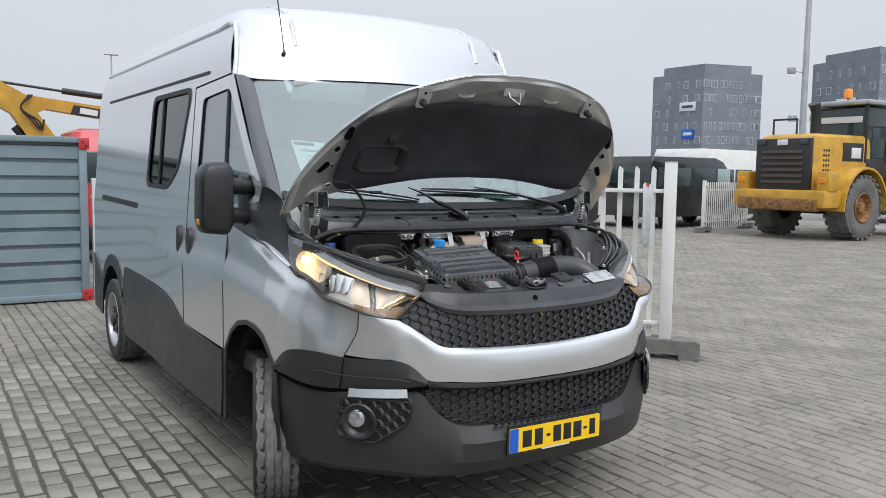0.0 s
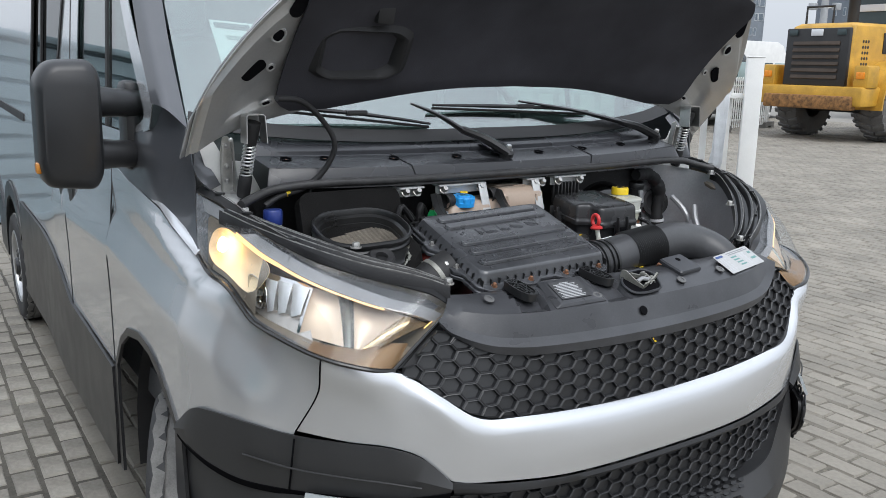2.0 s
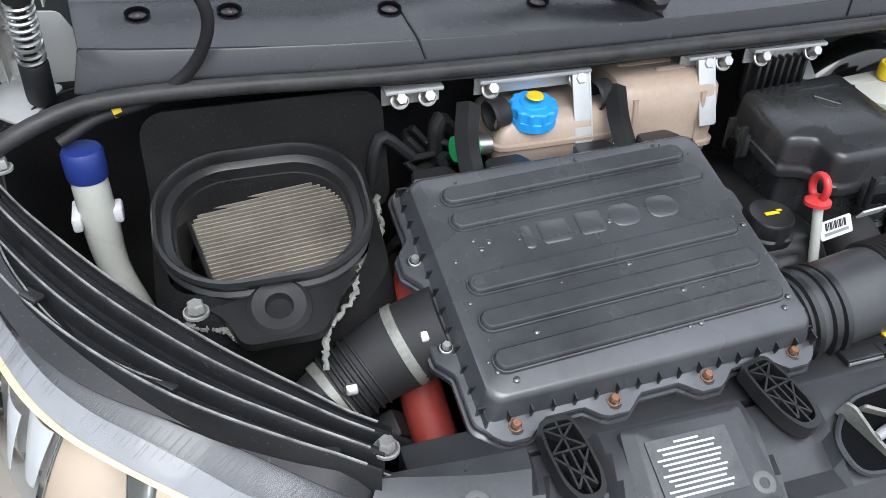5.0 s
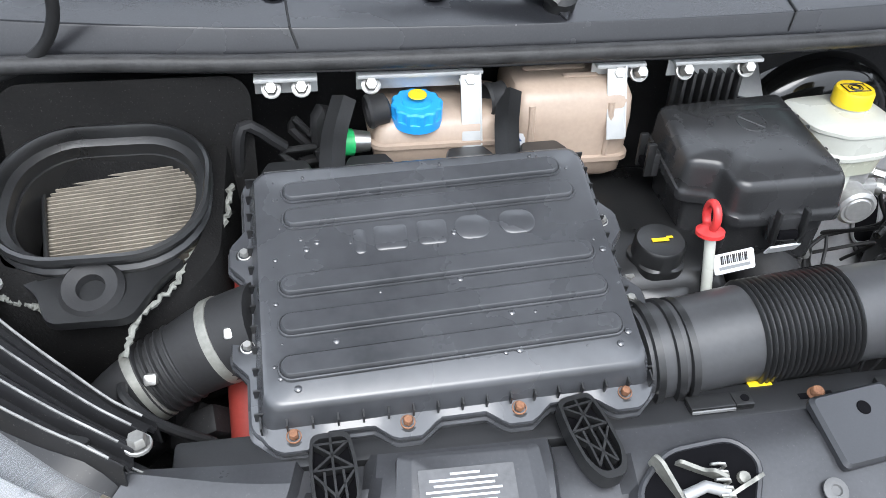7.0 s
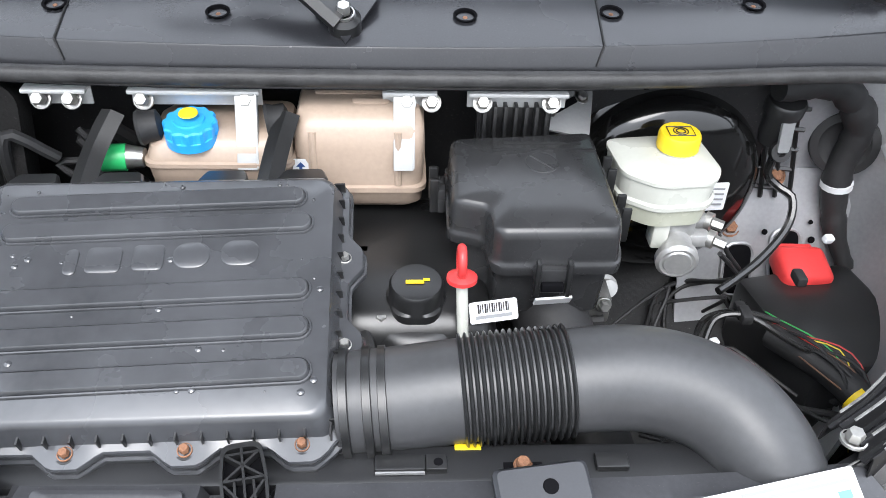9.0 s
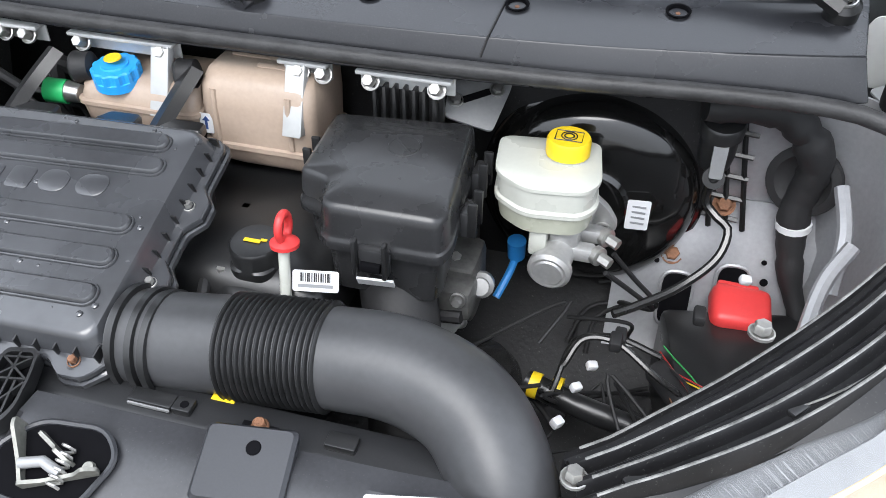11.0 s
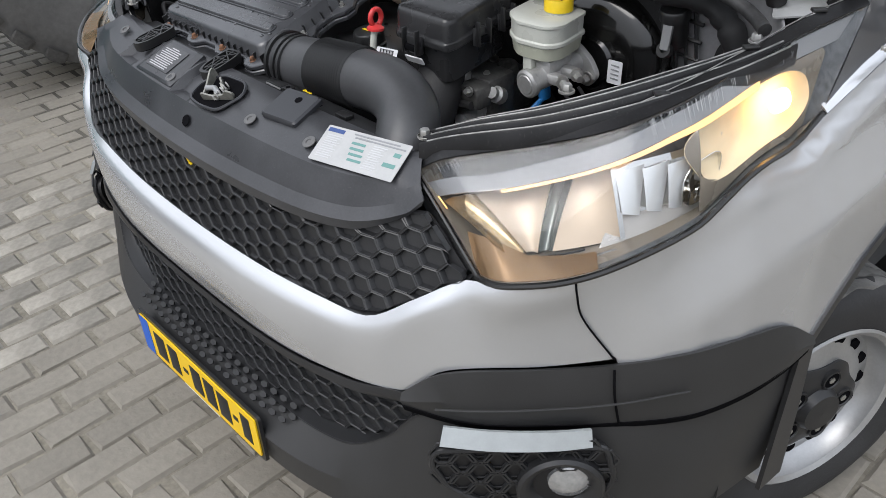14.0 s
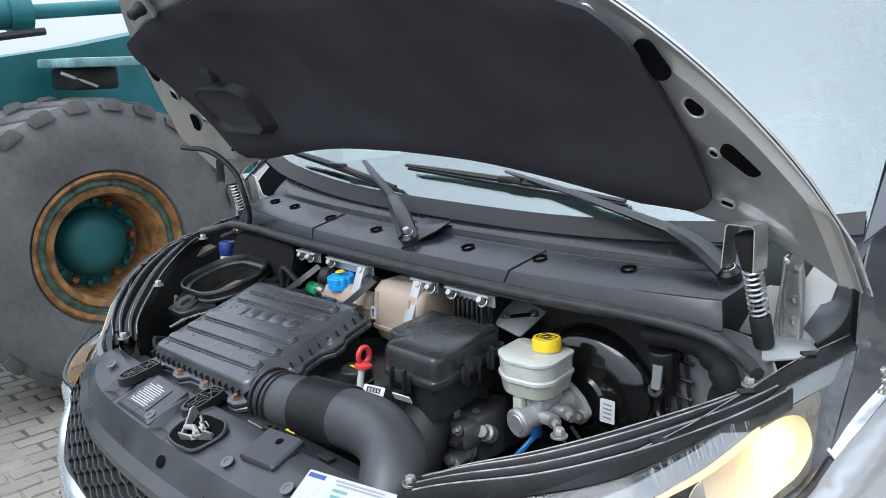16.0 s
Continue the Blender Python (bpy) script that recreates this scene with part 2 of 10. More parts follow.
WORN = mat("worn_ridge_edge", (0.21, 0.21, 0.205), 0.42, 0.3, 0.7, 40, 300, 0.05)
RIBM = mat("faint_lens_rib", (0.24, 0.25, 0.26), 0.3, 0, 0.1, 9, 100, 0.0)
CLIPM = mat("grey_clip_plastic", (0.11, 0.11, 0.11), 0.5, 0, 0.2, 20, 200, 0.03)
CHANM = mat("black_channel_paint", (0.012, 0.012, 0.013), 0.34, 0, 0.4, 14, 200, 0.0, spec=0.35, dust=0.3)
CABIN = mat("dark_cabin_trim", (0.05, 0.052, 0.055), 0.7, 0, 0.25, 7, 200, 0.1)
SEATM = mat("grey_seat_cloth", (0.12, 0.12, 0.13), 0.9, 0, 0.25, 12, 300, 0.2)


# ---- shape helpers ----
def part(name, bm, material, parent, label="", smooth=40):
    me = bpy.data.meshes.new(name)
    bmesh.ops.recalc_face_normals(bm, faces=bm.faces[:])
    bm.to_mesh(me)
    bm.free()
    me.materials.append(material)
    if smooth:
        me.shade_smooth()
        me.set_sharp_from_angle(angle=radians(smooth))
    ob = new(name, me)
    if parent:
        ob.parent = parent
    if label:
        tagged(ob, label)
    return ob


def thing(name, label, category, group="", kind="", at=(0, 0, 0)):
    ob = new(name)
    ob.location = at
    ob.empty_display_size = 0.1
    return tagged(ob, label, category, group, kind)


def crv(pts, n):
    """n points of a smooth curve through pts."""
    p = [Vector(q) for q in pts]
    if len(p) == 2:
        return [p[0].lerp(p[1], i / (n - 1)) for i in range(n)]
    d = [0.0]
    for a, b in zip(p, p[1:]):
        d.append(d[-1] + max(1e-6, (b - a).length))
    res = []
    for i in range(n):
        s = d[-1] * i / (n - 1)
        k = 0
        while k < len(p) - 2 and s > d[k + 1]:
            k += 1
        h = d[k + 1] - d[k]
        u = (s - d[k]) / h
        m0 = (p[k + 1] - p[k - 1]) / (d[k + 1] - d[k - 1]) * h if k else (p[1] - p[0])
        m1 = (p[k + 2] - p[k]) / (d[k + 2] - d[k]) * h if k < len(p) - 2 else (p[-1] - p[-2])
        res.append(p[k] * (2 * u**3 - 3 * u**2 + 1) + m0 * (u**3 - 2 * u**2 + u) + p[k + 1] * (3 * u**2 - 2 * u**3) + m1 * (u**3 - u**2))
    return res


def sym(half):
    """A curve given from the middle outwards, made whole by mirroring."""
    return [(-x, y, z) for x, y, z in reversed(half) if x > 1e-6] + list(half)


def grid(bm, rows, closed=False, caps=False):
    vs = [[bm.verts.new(p) for p in r] for r in rows]
    n = len(rows[0])
    for a, b in zip(vs, vs[1:]):
        for i in range(n if closed else n - 1):
            j = (i + 1) % n
            bm.faces.new((a[i], a[j], b[j], b[i]))
    if caps and closed:
        bm.faces.new(vs[0])
        bm.faces.new(vs[-1])
    return vs


def thicken(bm, t):
    if t:
        bmesh.ops.recalc_face_normals(bm, faces=bm.faces[:])
        bmesh.ops.solidify(bm, geom=bm.faces[:], thickness=t)


def sheet(curves, n=40, m=2, t=0.004):
    """A smooth sheet through some curves."""
    bm = bmesh.new()
    c = [crv(k, n) for k in curves]
    rows = list(zip(*[crv([q[i] for q in c], m * (len(c) - 1) + 1) for i in range(n)]))
    grid(bm, rows)
    thicken(bm, t)
    return bm


def box(bm, c, s, bev=0.0, m=None, seg=2):
    r = bmesh.ops.create_cube(bm, size=1.0)
    vs = r["verts"]
    for v in vs:
        v.co = Vector((v.co.x * s[0], v.co.y * s[1], v.co.z * s[2]))
    if bev:
        es = list({e for v in vs for e in v.link_edges})
        q = bmesh.ops.bevel(bm, geom=es, offset=bev, segments=seg, affect="EDGES", profile=0.5)
        vs = list({v for f in q["faces"] for v in f.verts} | {v for v in vs if v.is_valid})
    mm = Matrix.Translation(c) @ (m or Matrix())
    for v in vs:
        v.co = mm @ v.co
    return vs


def frame_of(d):
    d = Vector(d).normalized()
    a = Vector((0, 0, 1)) if abs(d.z) < 0.9 else Vector((1, 0, 0))
    u = d.cross(a).normalized()
    return u, d.cross(u).normalized(), d


def tube(bm, pts, r, seg=10, n=0, caps=True, squash=1.0):
    """A round bar along a smooth curve; r a number or a list of radii."""
    p = crv(pts, n) if n else [Vector(q) for q in pts]
    rows, up = [], None
    for i, q in enumerate(p):
        d = (p[min(i + 1, len(p) - 1)] - p[max(i - 1, 0)]).normalized()
        if up is None:
            up = frame_of(d)[0]
        up = (up - d * up.dot(d)).normalized()
        w = d.cross(up)
        if isinstance(r, (list, tuple)):
            f = i / max(1, len(p) - 1) * (len(r) - 1)
            k = min(int(f), len(r) - 2)
            rr = r[k] + (r[k + 1] - r[k]) * (f - k)
        else:
            rr = r
        rows.append([q + (up * math.cos(a) + w * math.sin(a) * squash) * rr for a in (2 * math.pi * j / seg for j in range(seg))])
    grid(bm, rows, True, caps)


def lathe(bm, prof, base=(0, 0, 0), axis=(0, 0, 1), seg=24, wob=None):
    """Turns (radius, height) pairs round an axis."""
    u, w, d = frame_of(axis)
    base = Vector(base)
    rows = []
    for r, h in prof:
        rows.append([base + d * h + (u * math.cos(a) + w * math.sin(a)) * max(r, 1e-4) * (wob(k, r) if wob else 1) for k, a in enumerate(2 * math.pi * j / seg for j in range(seg))])
    grid(bm, rows, True, False)


def bolt(bm, p, axis=(0, 0, 1), r=0.008, h=0.007):
    lathe(bm, [(0, 0), (r * 1.5, 0), (r * 1.5, h * 0.3), (r * 1.3, h * 0.34)], p, axis, 14)
    u, w, d = frame_of(axis)
    q = Vector(p) + d * h * 0.3
    lathe(bm, [(r, 0), (r, h * 0.8), (r * 0.85, h), (0, h)], q, axis, 6)


def prism(bm, poly, t, m=None, bev=0.0):
    """A plate: the outline poly (x, y) raised by t in z, then moved by m."""
    m = m or Matrix()
    a = [bm.verts.new(m @ Vector((x, y, 0))) for x, y in poly]
    k = 1 - bev / max(1e-6, max(abs(c) for p in poly for c in p)) if bev else 1
    cx, cy = sum(p[0] for p in poly) / len(poly), sum(p[1] for p in poly) / len(poly)
    b = [bm.verts.new(m @ Vector((x, y, t - bev))) for x, y in poly] if bev else None
    c = [bm.verts.new(m @ Vector((cx + (x - cx) * k, cy + (y - cy) * k, t))) for x, y in poly]
    rows = [a, b, c] if bev else [a, c]
    n = len(poly)
    for r, s in zip(rows, rows[1:]):
        for i in range(n):
            j = (i + 1) % n
            bm.faces.new((r[i], r[j], s[j], s[i]))
    bm.faces.new(a)
    bm.faces.new(c)


def rrect(w, h, r, n=5):
    res = []
    for cx, cy, a0 in ((w / 2 - r, h / 2 - r, 0), (-w / 2 + r, h / 2 - r, 90), (-w / 2 + r, -h / 2 + r, 180), (w / 2 - r, -h / 2 + r, 270)):
        for i in range(n + 1):
            a = radians(a0 + 90 * i / n)
            res.append((cx + r * math.cos(a), cy + r * math.sin(a)))
    return res


def fillet(poly, r, n=4):
    """Rounds the corners of a polygon."""
    res = []
    for i, p in enumerate(poly):
        p, a, b = Vector(p), Vector(poly[i - 1]), Vector(poly[(i + 1) % len(poly)])
        u, w = (a - p), (b - p)
        k = min(r, u.length * 0.45, w.length * 0.45)
        s, e = p + u.normalized() * k, p + w.normalized() * k
        for j in range(n + 1):
            t = j / n
            q = s * (1 - t) ** 2 + p * 2 * t * (1 - t) + e * t * t
            res.append(tuple(q))
    return res


def plane_at(o, x, y):
    """A pose whose local x and y lie along the given ways."""
    x = Vector(x).normalized()
    z = x.cross(Vector(y)).normalized()
    y = z.cross(x)
    m = Matrix((x, y, z)).transposed().to_4x4()
    m.translation = Vector(o)
    return m


# ---- the van's plan outline ----
PLAN = [(0, 0.055), (0.3, 0.06), (0.5, 0.088), (0.62, 0.13), (0.72, 0.19), (0.82, 0.29), (0.90, 0.40), (0.965, 0.55), (1.0, 0.72), (1.012, 0.9), (1.012, 6.4)]


def side_x(y, z):
    """Half width of the van's skin at a place along its side."""
    for (x0, y0), (x1, y1) in zip(PLAN, PLAN[1:]):
        if y <= y1:
            f = max(0.0, (y - y0) / (y1 - y0))
            x = x0 + (x1 - x0) * f
            break
    else:
        x = PLAN[-1][0]
    if 0.36 < y < 3.2:
        zc = float(np.interp(y, [0.31, 0.375, 0.462, 0.556, 0.682, 0.814, 1.5, 3.2], [0.942, 0.968, 1.022, 1.071, 1.10, 1.125, 1.19, 1.20]))
        k = min(1, (y - 0.36) / 0.1) * min(1, (3.2 - y) / 0.6)
        d = zc - z
        x += k * (0.30 * min(max(d, 0), 0.11) - 0.03 * max(0, min(d - 0.11, 0.16)))
    if 0.36 < y < 1.3:
        zt = float(np.interp(y, [0.36, 0.474, 0.536, 0.595, 0.675, 0.738, 1.0, 1.42], [1.064, 1.083, 1.126, 1.145, 1.151, 1.180, 1.262, 1.33]))
        k = min(1, max(0, z - zt + 0.045) / 0.045)
        x -= k * k * (3 - 2 * k) * float(np.interp(y, [0.36, 0.474, 0.595, 0.742, 1.0, 1.3], [0.0, 0.008, 0.020, 0.026, 0.020, 0.0]))
    if z > 1.3:
        x -= (z - 1.3) * 0.085 + max(0.0, z - 2.15) ** 2 * 0.55
    return x


def corner_x(y, z, more=0.0):
    """Half width of the panel behind the headlight: it starts at the end of the lens and runs out to the side."""
    zz = min(max(z, 1.186), 1.50)
    y0 = float(np.interp(zz, [1.186, 1.326, 1.44, 1.50], [0.742, 0.864, 0.885, 0.96]))
    x0 = float(np.interp(zz, [1.186, 1.326, 1.44, 1.50], [0.966, 0.930 + more, 0.925 + more, 0.928]))
    f = min(1.0, max(0.0, y - y0) / 0.26)
    f = f * f * (3 - 2 * f)
    return x0 + (side_x(y, z) - x0) * f


def side_panel(poly, s, off=0.0, t=0.004, holes=(), step=0.12, xf=None):
    """A skin panel with the outline poly (y, z) on the side s (1 or -1), with holes through it."""
    bm = bmesh.new()
    edges = []
    for loop in (poly, *holes):
        vs = [bm.verts.new((0, y, z)) for y, z in loop]
        edges += [bm.edges.new((a, b)) for a, b in zip(vs, vs[1:] + vs[:1])]
    bmesh.ops.triangle_fill(bm, use_beauty=True, use_dissolve=False, edges=edges, normal=(1, 0, 0))
    ys, zs = [p[0] for p in poly], [p[1] for p in poly]
    for k, vals in ((1, ys), (2, zs)):
        st = step if k == 2 or max(ys) < 1.6 else 0.25
        c = min(vals) + st
        while c < max(vals) - 0.01:
            co, no = [0, 0, 0], [0, 0, 0]
            co[k], no[k] = c, 1
            bmesh.ops.bisect_plane(bm, geom=bm.verts[:] + bm.edges[:] + bm.faces[:], plane_co=co, plane_no=no, dist=1e-5)
            c += st
    f = xf or side_x
    for v in bm.verts:
        v.co.x = s * (f(v.co.y, v.co.z) + off)
    bmesh.ops.remove_doubles(bm, verts=bm.verts[:], dist=6e-4)
    bmesh.ops.holes_fill(bm, edges=[e for e in bm.edges if e.is_boundary], sides=4)
    thicken(bm, t)
    return bm


def skin(name, bm, material, s, label=""):
    """A side panel shaded by the true slope of the van's skin."""
    ob = part(name, bm, material, van, label, smooth=0)
    me = ob.data
    me.shade_smooth()
    normals = []
    for v in me.vertices:
        y, z, e = v.co.y, v.co.z, 0.022
        n = Vector((1, -(side_x(y + e, z) - side_x(y - e, z)) / (2 * e), -(side_x(y, z + e) - side_x(y, z - e)) / (2 * e))).normalized()
        n.x *= s
        normals.append(n if abs(v.co.x) > side_x(y, z) - 0.002 else -n)
    me.normals_split_custom_set_from_vertices(normals)
    return ob


# ---- the van ----
van = thing("van", "silver panel van with its hood propped open and headlights on", "van")

# front bumper, silver upper band
S_TOP = [(0, 0.082, 0.86), (0.25, 0.086, 0.866), (0.45, 0.102, 0.878), (0.545, 0.114, 0.892), (0.62, 0.155, 0.945), (0.695, 0.202, 0.998), (0.753, 0.204, 1.010), (0.812, 0.236, 1.026), (0.852, 0.275, 1.040)]
S_LIP = [(0, 0.058, 0.845), (0.25, 0.062, 0.85), (0.45, 0.08, 0.86), (0.56, 0.104, 0.872), (0.635, 0.138, 0.93), (0.70, 0.185, 0.976), (0.757, 0.196, 0.988), (0.814, 0.236, 1.003), (0.852, 0.279, 1.014)]
S_MID = [(0, 0.045, 0.785), (0.25, 0.05, 0.79), (0.47, 0.078, 0.80), (0.58, 0.11, 0.83), (0.659, 0.152, 0.883), (0.728, 0.196, 0.91), (0.766, 0.225, 0.92), (0.81, 0.267, 0.934), (0.846, 0.307, 0.945)]
S_BOT = [(0, 0.056, 0.715), (0.3, 0.062, 0.72), (0.5, 0.09, 0.738), (0.61, 0.13, 0.752), (0.665, 0.158, 0.81), (0.725, 0.195, 0.834), (0.79, 0.262, 0.834), (0.835, 0.312, 0.838), (0.876, 0.362, 0.842)]
part("front_bumper", sheet([sym(k) for k in (S_TOP, S_LIP, S_MID, S_BOT)], 81, 4), SILVER, van, "silver painted upper bumper skin")

# black lower bumper: shelf, lip and corners
LIP_T = [(0, 0.055, 0.53), (0.3, 0.06, 0.532), (0.47, 0.082, 0.55), (0.56, 0.118, 0.61), (0.62, 0.143, 0.69), (0.70, 0.19, 0.715), (0.80, 0.278, 0.70), (0.90, 0.40, 0.688), (0.975, 0.55, 0.70), (1.02, 0.745, 0.735)]
LIP_F = [(0, 0.012, 0.505), (0.3, 0.016, 0.507), (0.48, 0.058, 0.515), (0.60, 0.11, 0.55), (0.66, 0.14, 0.60), (0.72, 0.18, 0.64), (0.81, 0.27, 0.64), (0.91, 0.39, 0.64), (0.985, 0.55, 0.655), (1.026, 0.745, 0.69)]
LIP_M = [(0, 0.012, 0.41), (0.3, 0.016, 0.41), (0.48, 0.05, 0.425), (0.60, 0.10, 0.44), (0.68, 0.145, 0.46), (0.74, 0.19, 0.49), (0.82, 0.275, 0.52), (0.915, 0.395, 0.54), (0.985, 0.56, 0.55), (1.022, 0.76, 0.56)]
LIP_B = [(0, 0.05, 0.33), (0.3, 0.055, 0.332), (0.48, 0.085, 0.338), (0.6, 0.13, 0.34), (0.68, 0.175, 0.345), (0.74, 0.22, 0.35), (0.82, 0.31, 0.35), (0.905, 0.43, 0.345), (0.965, 0.58, 0.335), (1.0, 0.78, 0.33)]
LIP_U = [(x * 0.97, y + 0.1, z - 0.05) for x, y, z in LIP_B]
low = part("lower_bumper", sheet([sym(k) for k in (LIP_T, LIP_F, LIP_M, LIP_B, LIP_U)], 101, 1), CLADM, van, "black textured plastic lower bumper with a stepped lip", smooth=28)
# black strip under the silver band
part("bumper_strip", sheet([sym([(x, y - 0.004, z - 0.004) for x, y, z in S_BOT[:4]]), sym([(0, 0.048, 0.695), (0.3, 0.055, 0.70), (0.5, 0.083, 0.712), (0.6, 0.122, 0.722)]), sym([(0, 0.09, 0.682), (0.3, 0.095, 0.686), (0.5, 0.12, 0.695), (0.59, 0.15, 0.70)])], 61, 3), PLASTIC, van)

for s in (1, -1):
    f = (lambda c, s=s: [(s * x, y, z) for x, y, z in c])
    # corner cladding above the fog lamp
    c0 = [(0.605, 0.122, 0.748), (0.665, 0.148, 0.808), (0.725, 0.185, 0.832), (0.79, 0.252, 0.832), (0.88, 0.358, 0.832), (0.945, 0.46, 0.846), (0.985, 0.57, 0.840), (1.015, 0.67, 0.815), (1.03, 0.775, 0.737)]
    c1 = [(0.612, 0.112, 0.735), (0.675, 0.138, 0.765), (0.735, 0.178, 0.775), (0.80, 0.245, 0.775), (0.89, 0.353, 0.775), (0.955, 0.46, 0.785), (0.998, 0.57, 0.785), (1.028, 0.67, 0.765), (1.036, 0.765, 0.725)]
    c2 = [(0.615, 0.118, 0.725), (0.69, 0.158, 0.716), (0.74, 0.198, 0.708), (0.80, 0.265, 0.70), (0.89, 0.38, 0.69), (0.955, 0.48, 0.69), (1.0, 0.58, 0.70), (1.025, 0.68, 0.715), (1.03, 0.76, 0.72)]
    c0, c1, c2 = ([(x + 0.013 * min(1, max(0, (y - 0.36) / 0.1)), y, z) for x, y, z in c] for c in (c0, c1, c2))
    c0 = [(side_x(y, z) + 0.007 if y > 0.42 else x, y, z) for x, y, z in c0]
    part("corner_cladding", sheet([f(c0), f(c1), f(c2)], 44, 1, 0.006), CLADM, van, smooth=25)
    # black strip painted as the shade in the slit under the cladding
    part("cladding_gap", sheet([f([(x, y - 0.004, z + 0.003) for x, y, z in c2]), f([(x - 0.004, y + 0.004, z - 0.016) for x, y, z in c2])], 44, 1, 0.002), HOLE_SHADE, van)
    cm = [(x + 0.004, y - 0.004, z - 0.016) for x, y, z in c1[1:6]]
    bm = bmesh.new()
    tube(bm, [Vector(p) for p in crv(f(cm), 24)], 0.0022, 6)
    part("cladding_crease", bm, CLADM, van)
    # cladding joint, its shade painted as a black line
    bm = bmesh.new()
    tube(bm, f([(0.885, 0.353, 0.828), (0.893, 0.350, 0.775), (0.892, 0.374, 0.692)]), 0.0022, 6, 10)
    part("panel_gap", bm, HOLE_SHADE, van)
    # fog lamp pocket, reflector panel, lamp
    q = Vector((s * 0.853, 0.315, 0.60))
    nrm = Vector((s * 0.72, -0.69, 0.0))
    along = Vector((s * 0.69, 0.72, 0))
    m = plane_at(Vector((s * 0.775, 0.225, 0.615)), along * s, (0, 0, 1))
    md = m @ Matrix.Diagonal((s, 1, 1, 1))
    bm = bmesh.new()
    pocket = fillet([(-0.135, 0.052), (0.165, 0.052), (0.185, -0.03), (0.14, -0.125), (0.02, -0.135), (-0.115, -0.045), (-0.145, 0.02)], 0.018)
    prism(bm, [(x * s, y) for x, y in pocket] if s > 0 else [(x * s, y) for x, y in reversed(pocket)], 0.012, m @ Matrix.Translation((0, 0, -0.006)), 0.003)
    fog = part("fog_lamp", bm, GRILLB, van, "fog lamp in a black honeycomb pocket")
    bm = bmesh.new()
    tube(bm, [md @ Vector((x, y, 0.010)) for x, y in pocket + pocket[:1]], 0.0065, 8)
    part("pocket_bezel", bm, PLASTIC, fog)
    for iy in range(7):
        for ix in range(-1, 6):
            hx, hy = -0.118 + ix * 0.062 + (iy % 2) * 0.031, -0.115 + iy * 0.027
            if -0.125 < hx < 0.165 and hy < 0.06 and hy > -0.105 + max(0, -hx) * 0.62 and math.hypot(hx - 0.085, hy + 0.050) > 0.068:
                bm = bmesh.new()
                for g, r in ((1.0, 0.0032), (0.66, 0.0018)):
                    hexo = [md @ Vector((hx + 0.028 * a * g, hy + 0.024 * b * g, 0.012 if g == 1 else 0.008)) for a, b in ((1, 0), (0.45, 1), (-0.45, 1), (-1, 0), (-0.45, -1), (0.45, -1), (1, 0))]
                    tube(bm, hexo, r, 5)
                part("honeycomb_cell", bm, PLASTIC, fog)
    bm = bmesh.new()
    lathe(bm, [(0.080, 0.004), (0.080, 0.022), (0.074, 0.028), (0.066, 0.026), (0.052, 0.012), (0.047, 0.004)], md @ Vector((0.088, -0.046, 0.0)), nrm, 36)
    part("lamp_ring", bm, PLASTIC, fog)
    bm = bmesh.new()
    lathe(bm, [(0.040, 0.006), (0.038, 0.012), (0.028, 0.017), (0.015, 0.020), (0, 0.021)], md @ Vector((0.104, -0.036, 0.0)), nrm, 28)
    part("lamp_glass", bm, FOGM, fog, "clear domed fog lamp glass")
    drl = [(0.698, 0.134, 0.721), (0.766, 0.192, 0.716), (0.838, 0.269, 0.71), (0.876, 0.318, 0.707)]
    drb = [(0.703, 0.119, 0.688), (0.775, 0.181, 0.682), (0.845, 0.259, 0.676), (0.884, 0.314, 0.673)]
    part("reflector_panel", sheet([f(drl), f(drb)], 14, 2, 0.008), DRLM, van, "white daytime light panel")

# honeycomb grilles
GX = [0, 0.3, 0.47, 0.56, 0.59, 0.692]


def grille_top(x):
    return np.interp(abs(x), GX, [1.0, 1.005, 1.02, 1.06, 1.088, 1.0]), np.interp(abs(x), GX, [0.10, 0.115, 0.148, 0.19, 0.203, 0.2])


def grille_bot(x):
    b = [0, 0.25, 0.45, 0.545, 0.62, 0.695]
    return np.interp(abs(x), b, [0.858, 0.864, 0.876, 0.892, 0.945, 0.998]), np.interp(abs(x), b, [0.085, 0.09, 0.106, 0.12, 0.16, 0.2])


def low_top(x):
    return np.interp(abs(x), [0, 0.5, 0.62], [0.692, 0.70, 0.705]), np.interp(abs(x), [0, 0.3, 0.56, 0.62], [0.09, 0.097, 0.13, 0.152])


def low_bot(x):
    return np.interp(abs(x), [0, 0.3, 0.47, 0.56, 0.62], [0.530, 0.532, 0.548, 0.606, 0.69]), np.interp(abs(x), [0, 0.3, 0.56, 0.62], [0.075, 0.082, 0.128, 0.15])


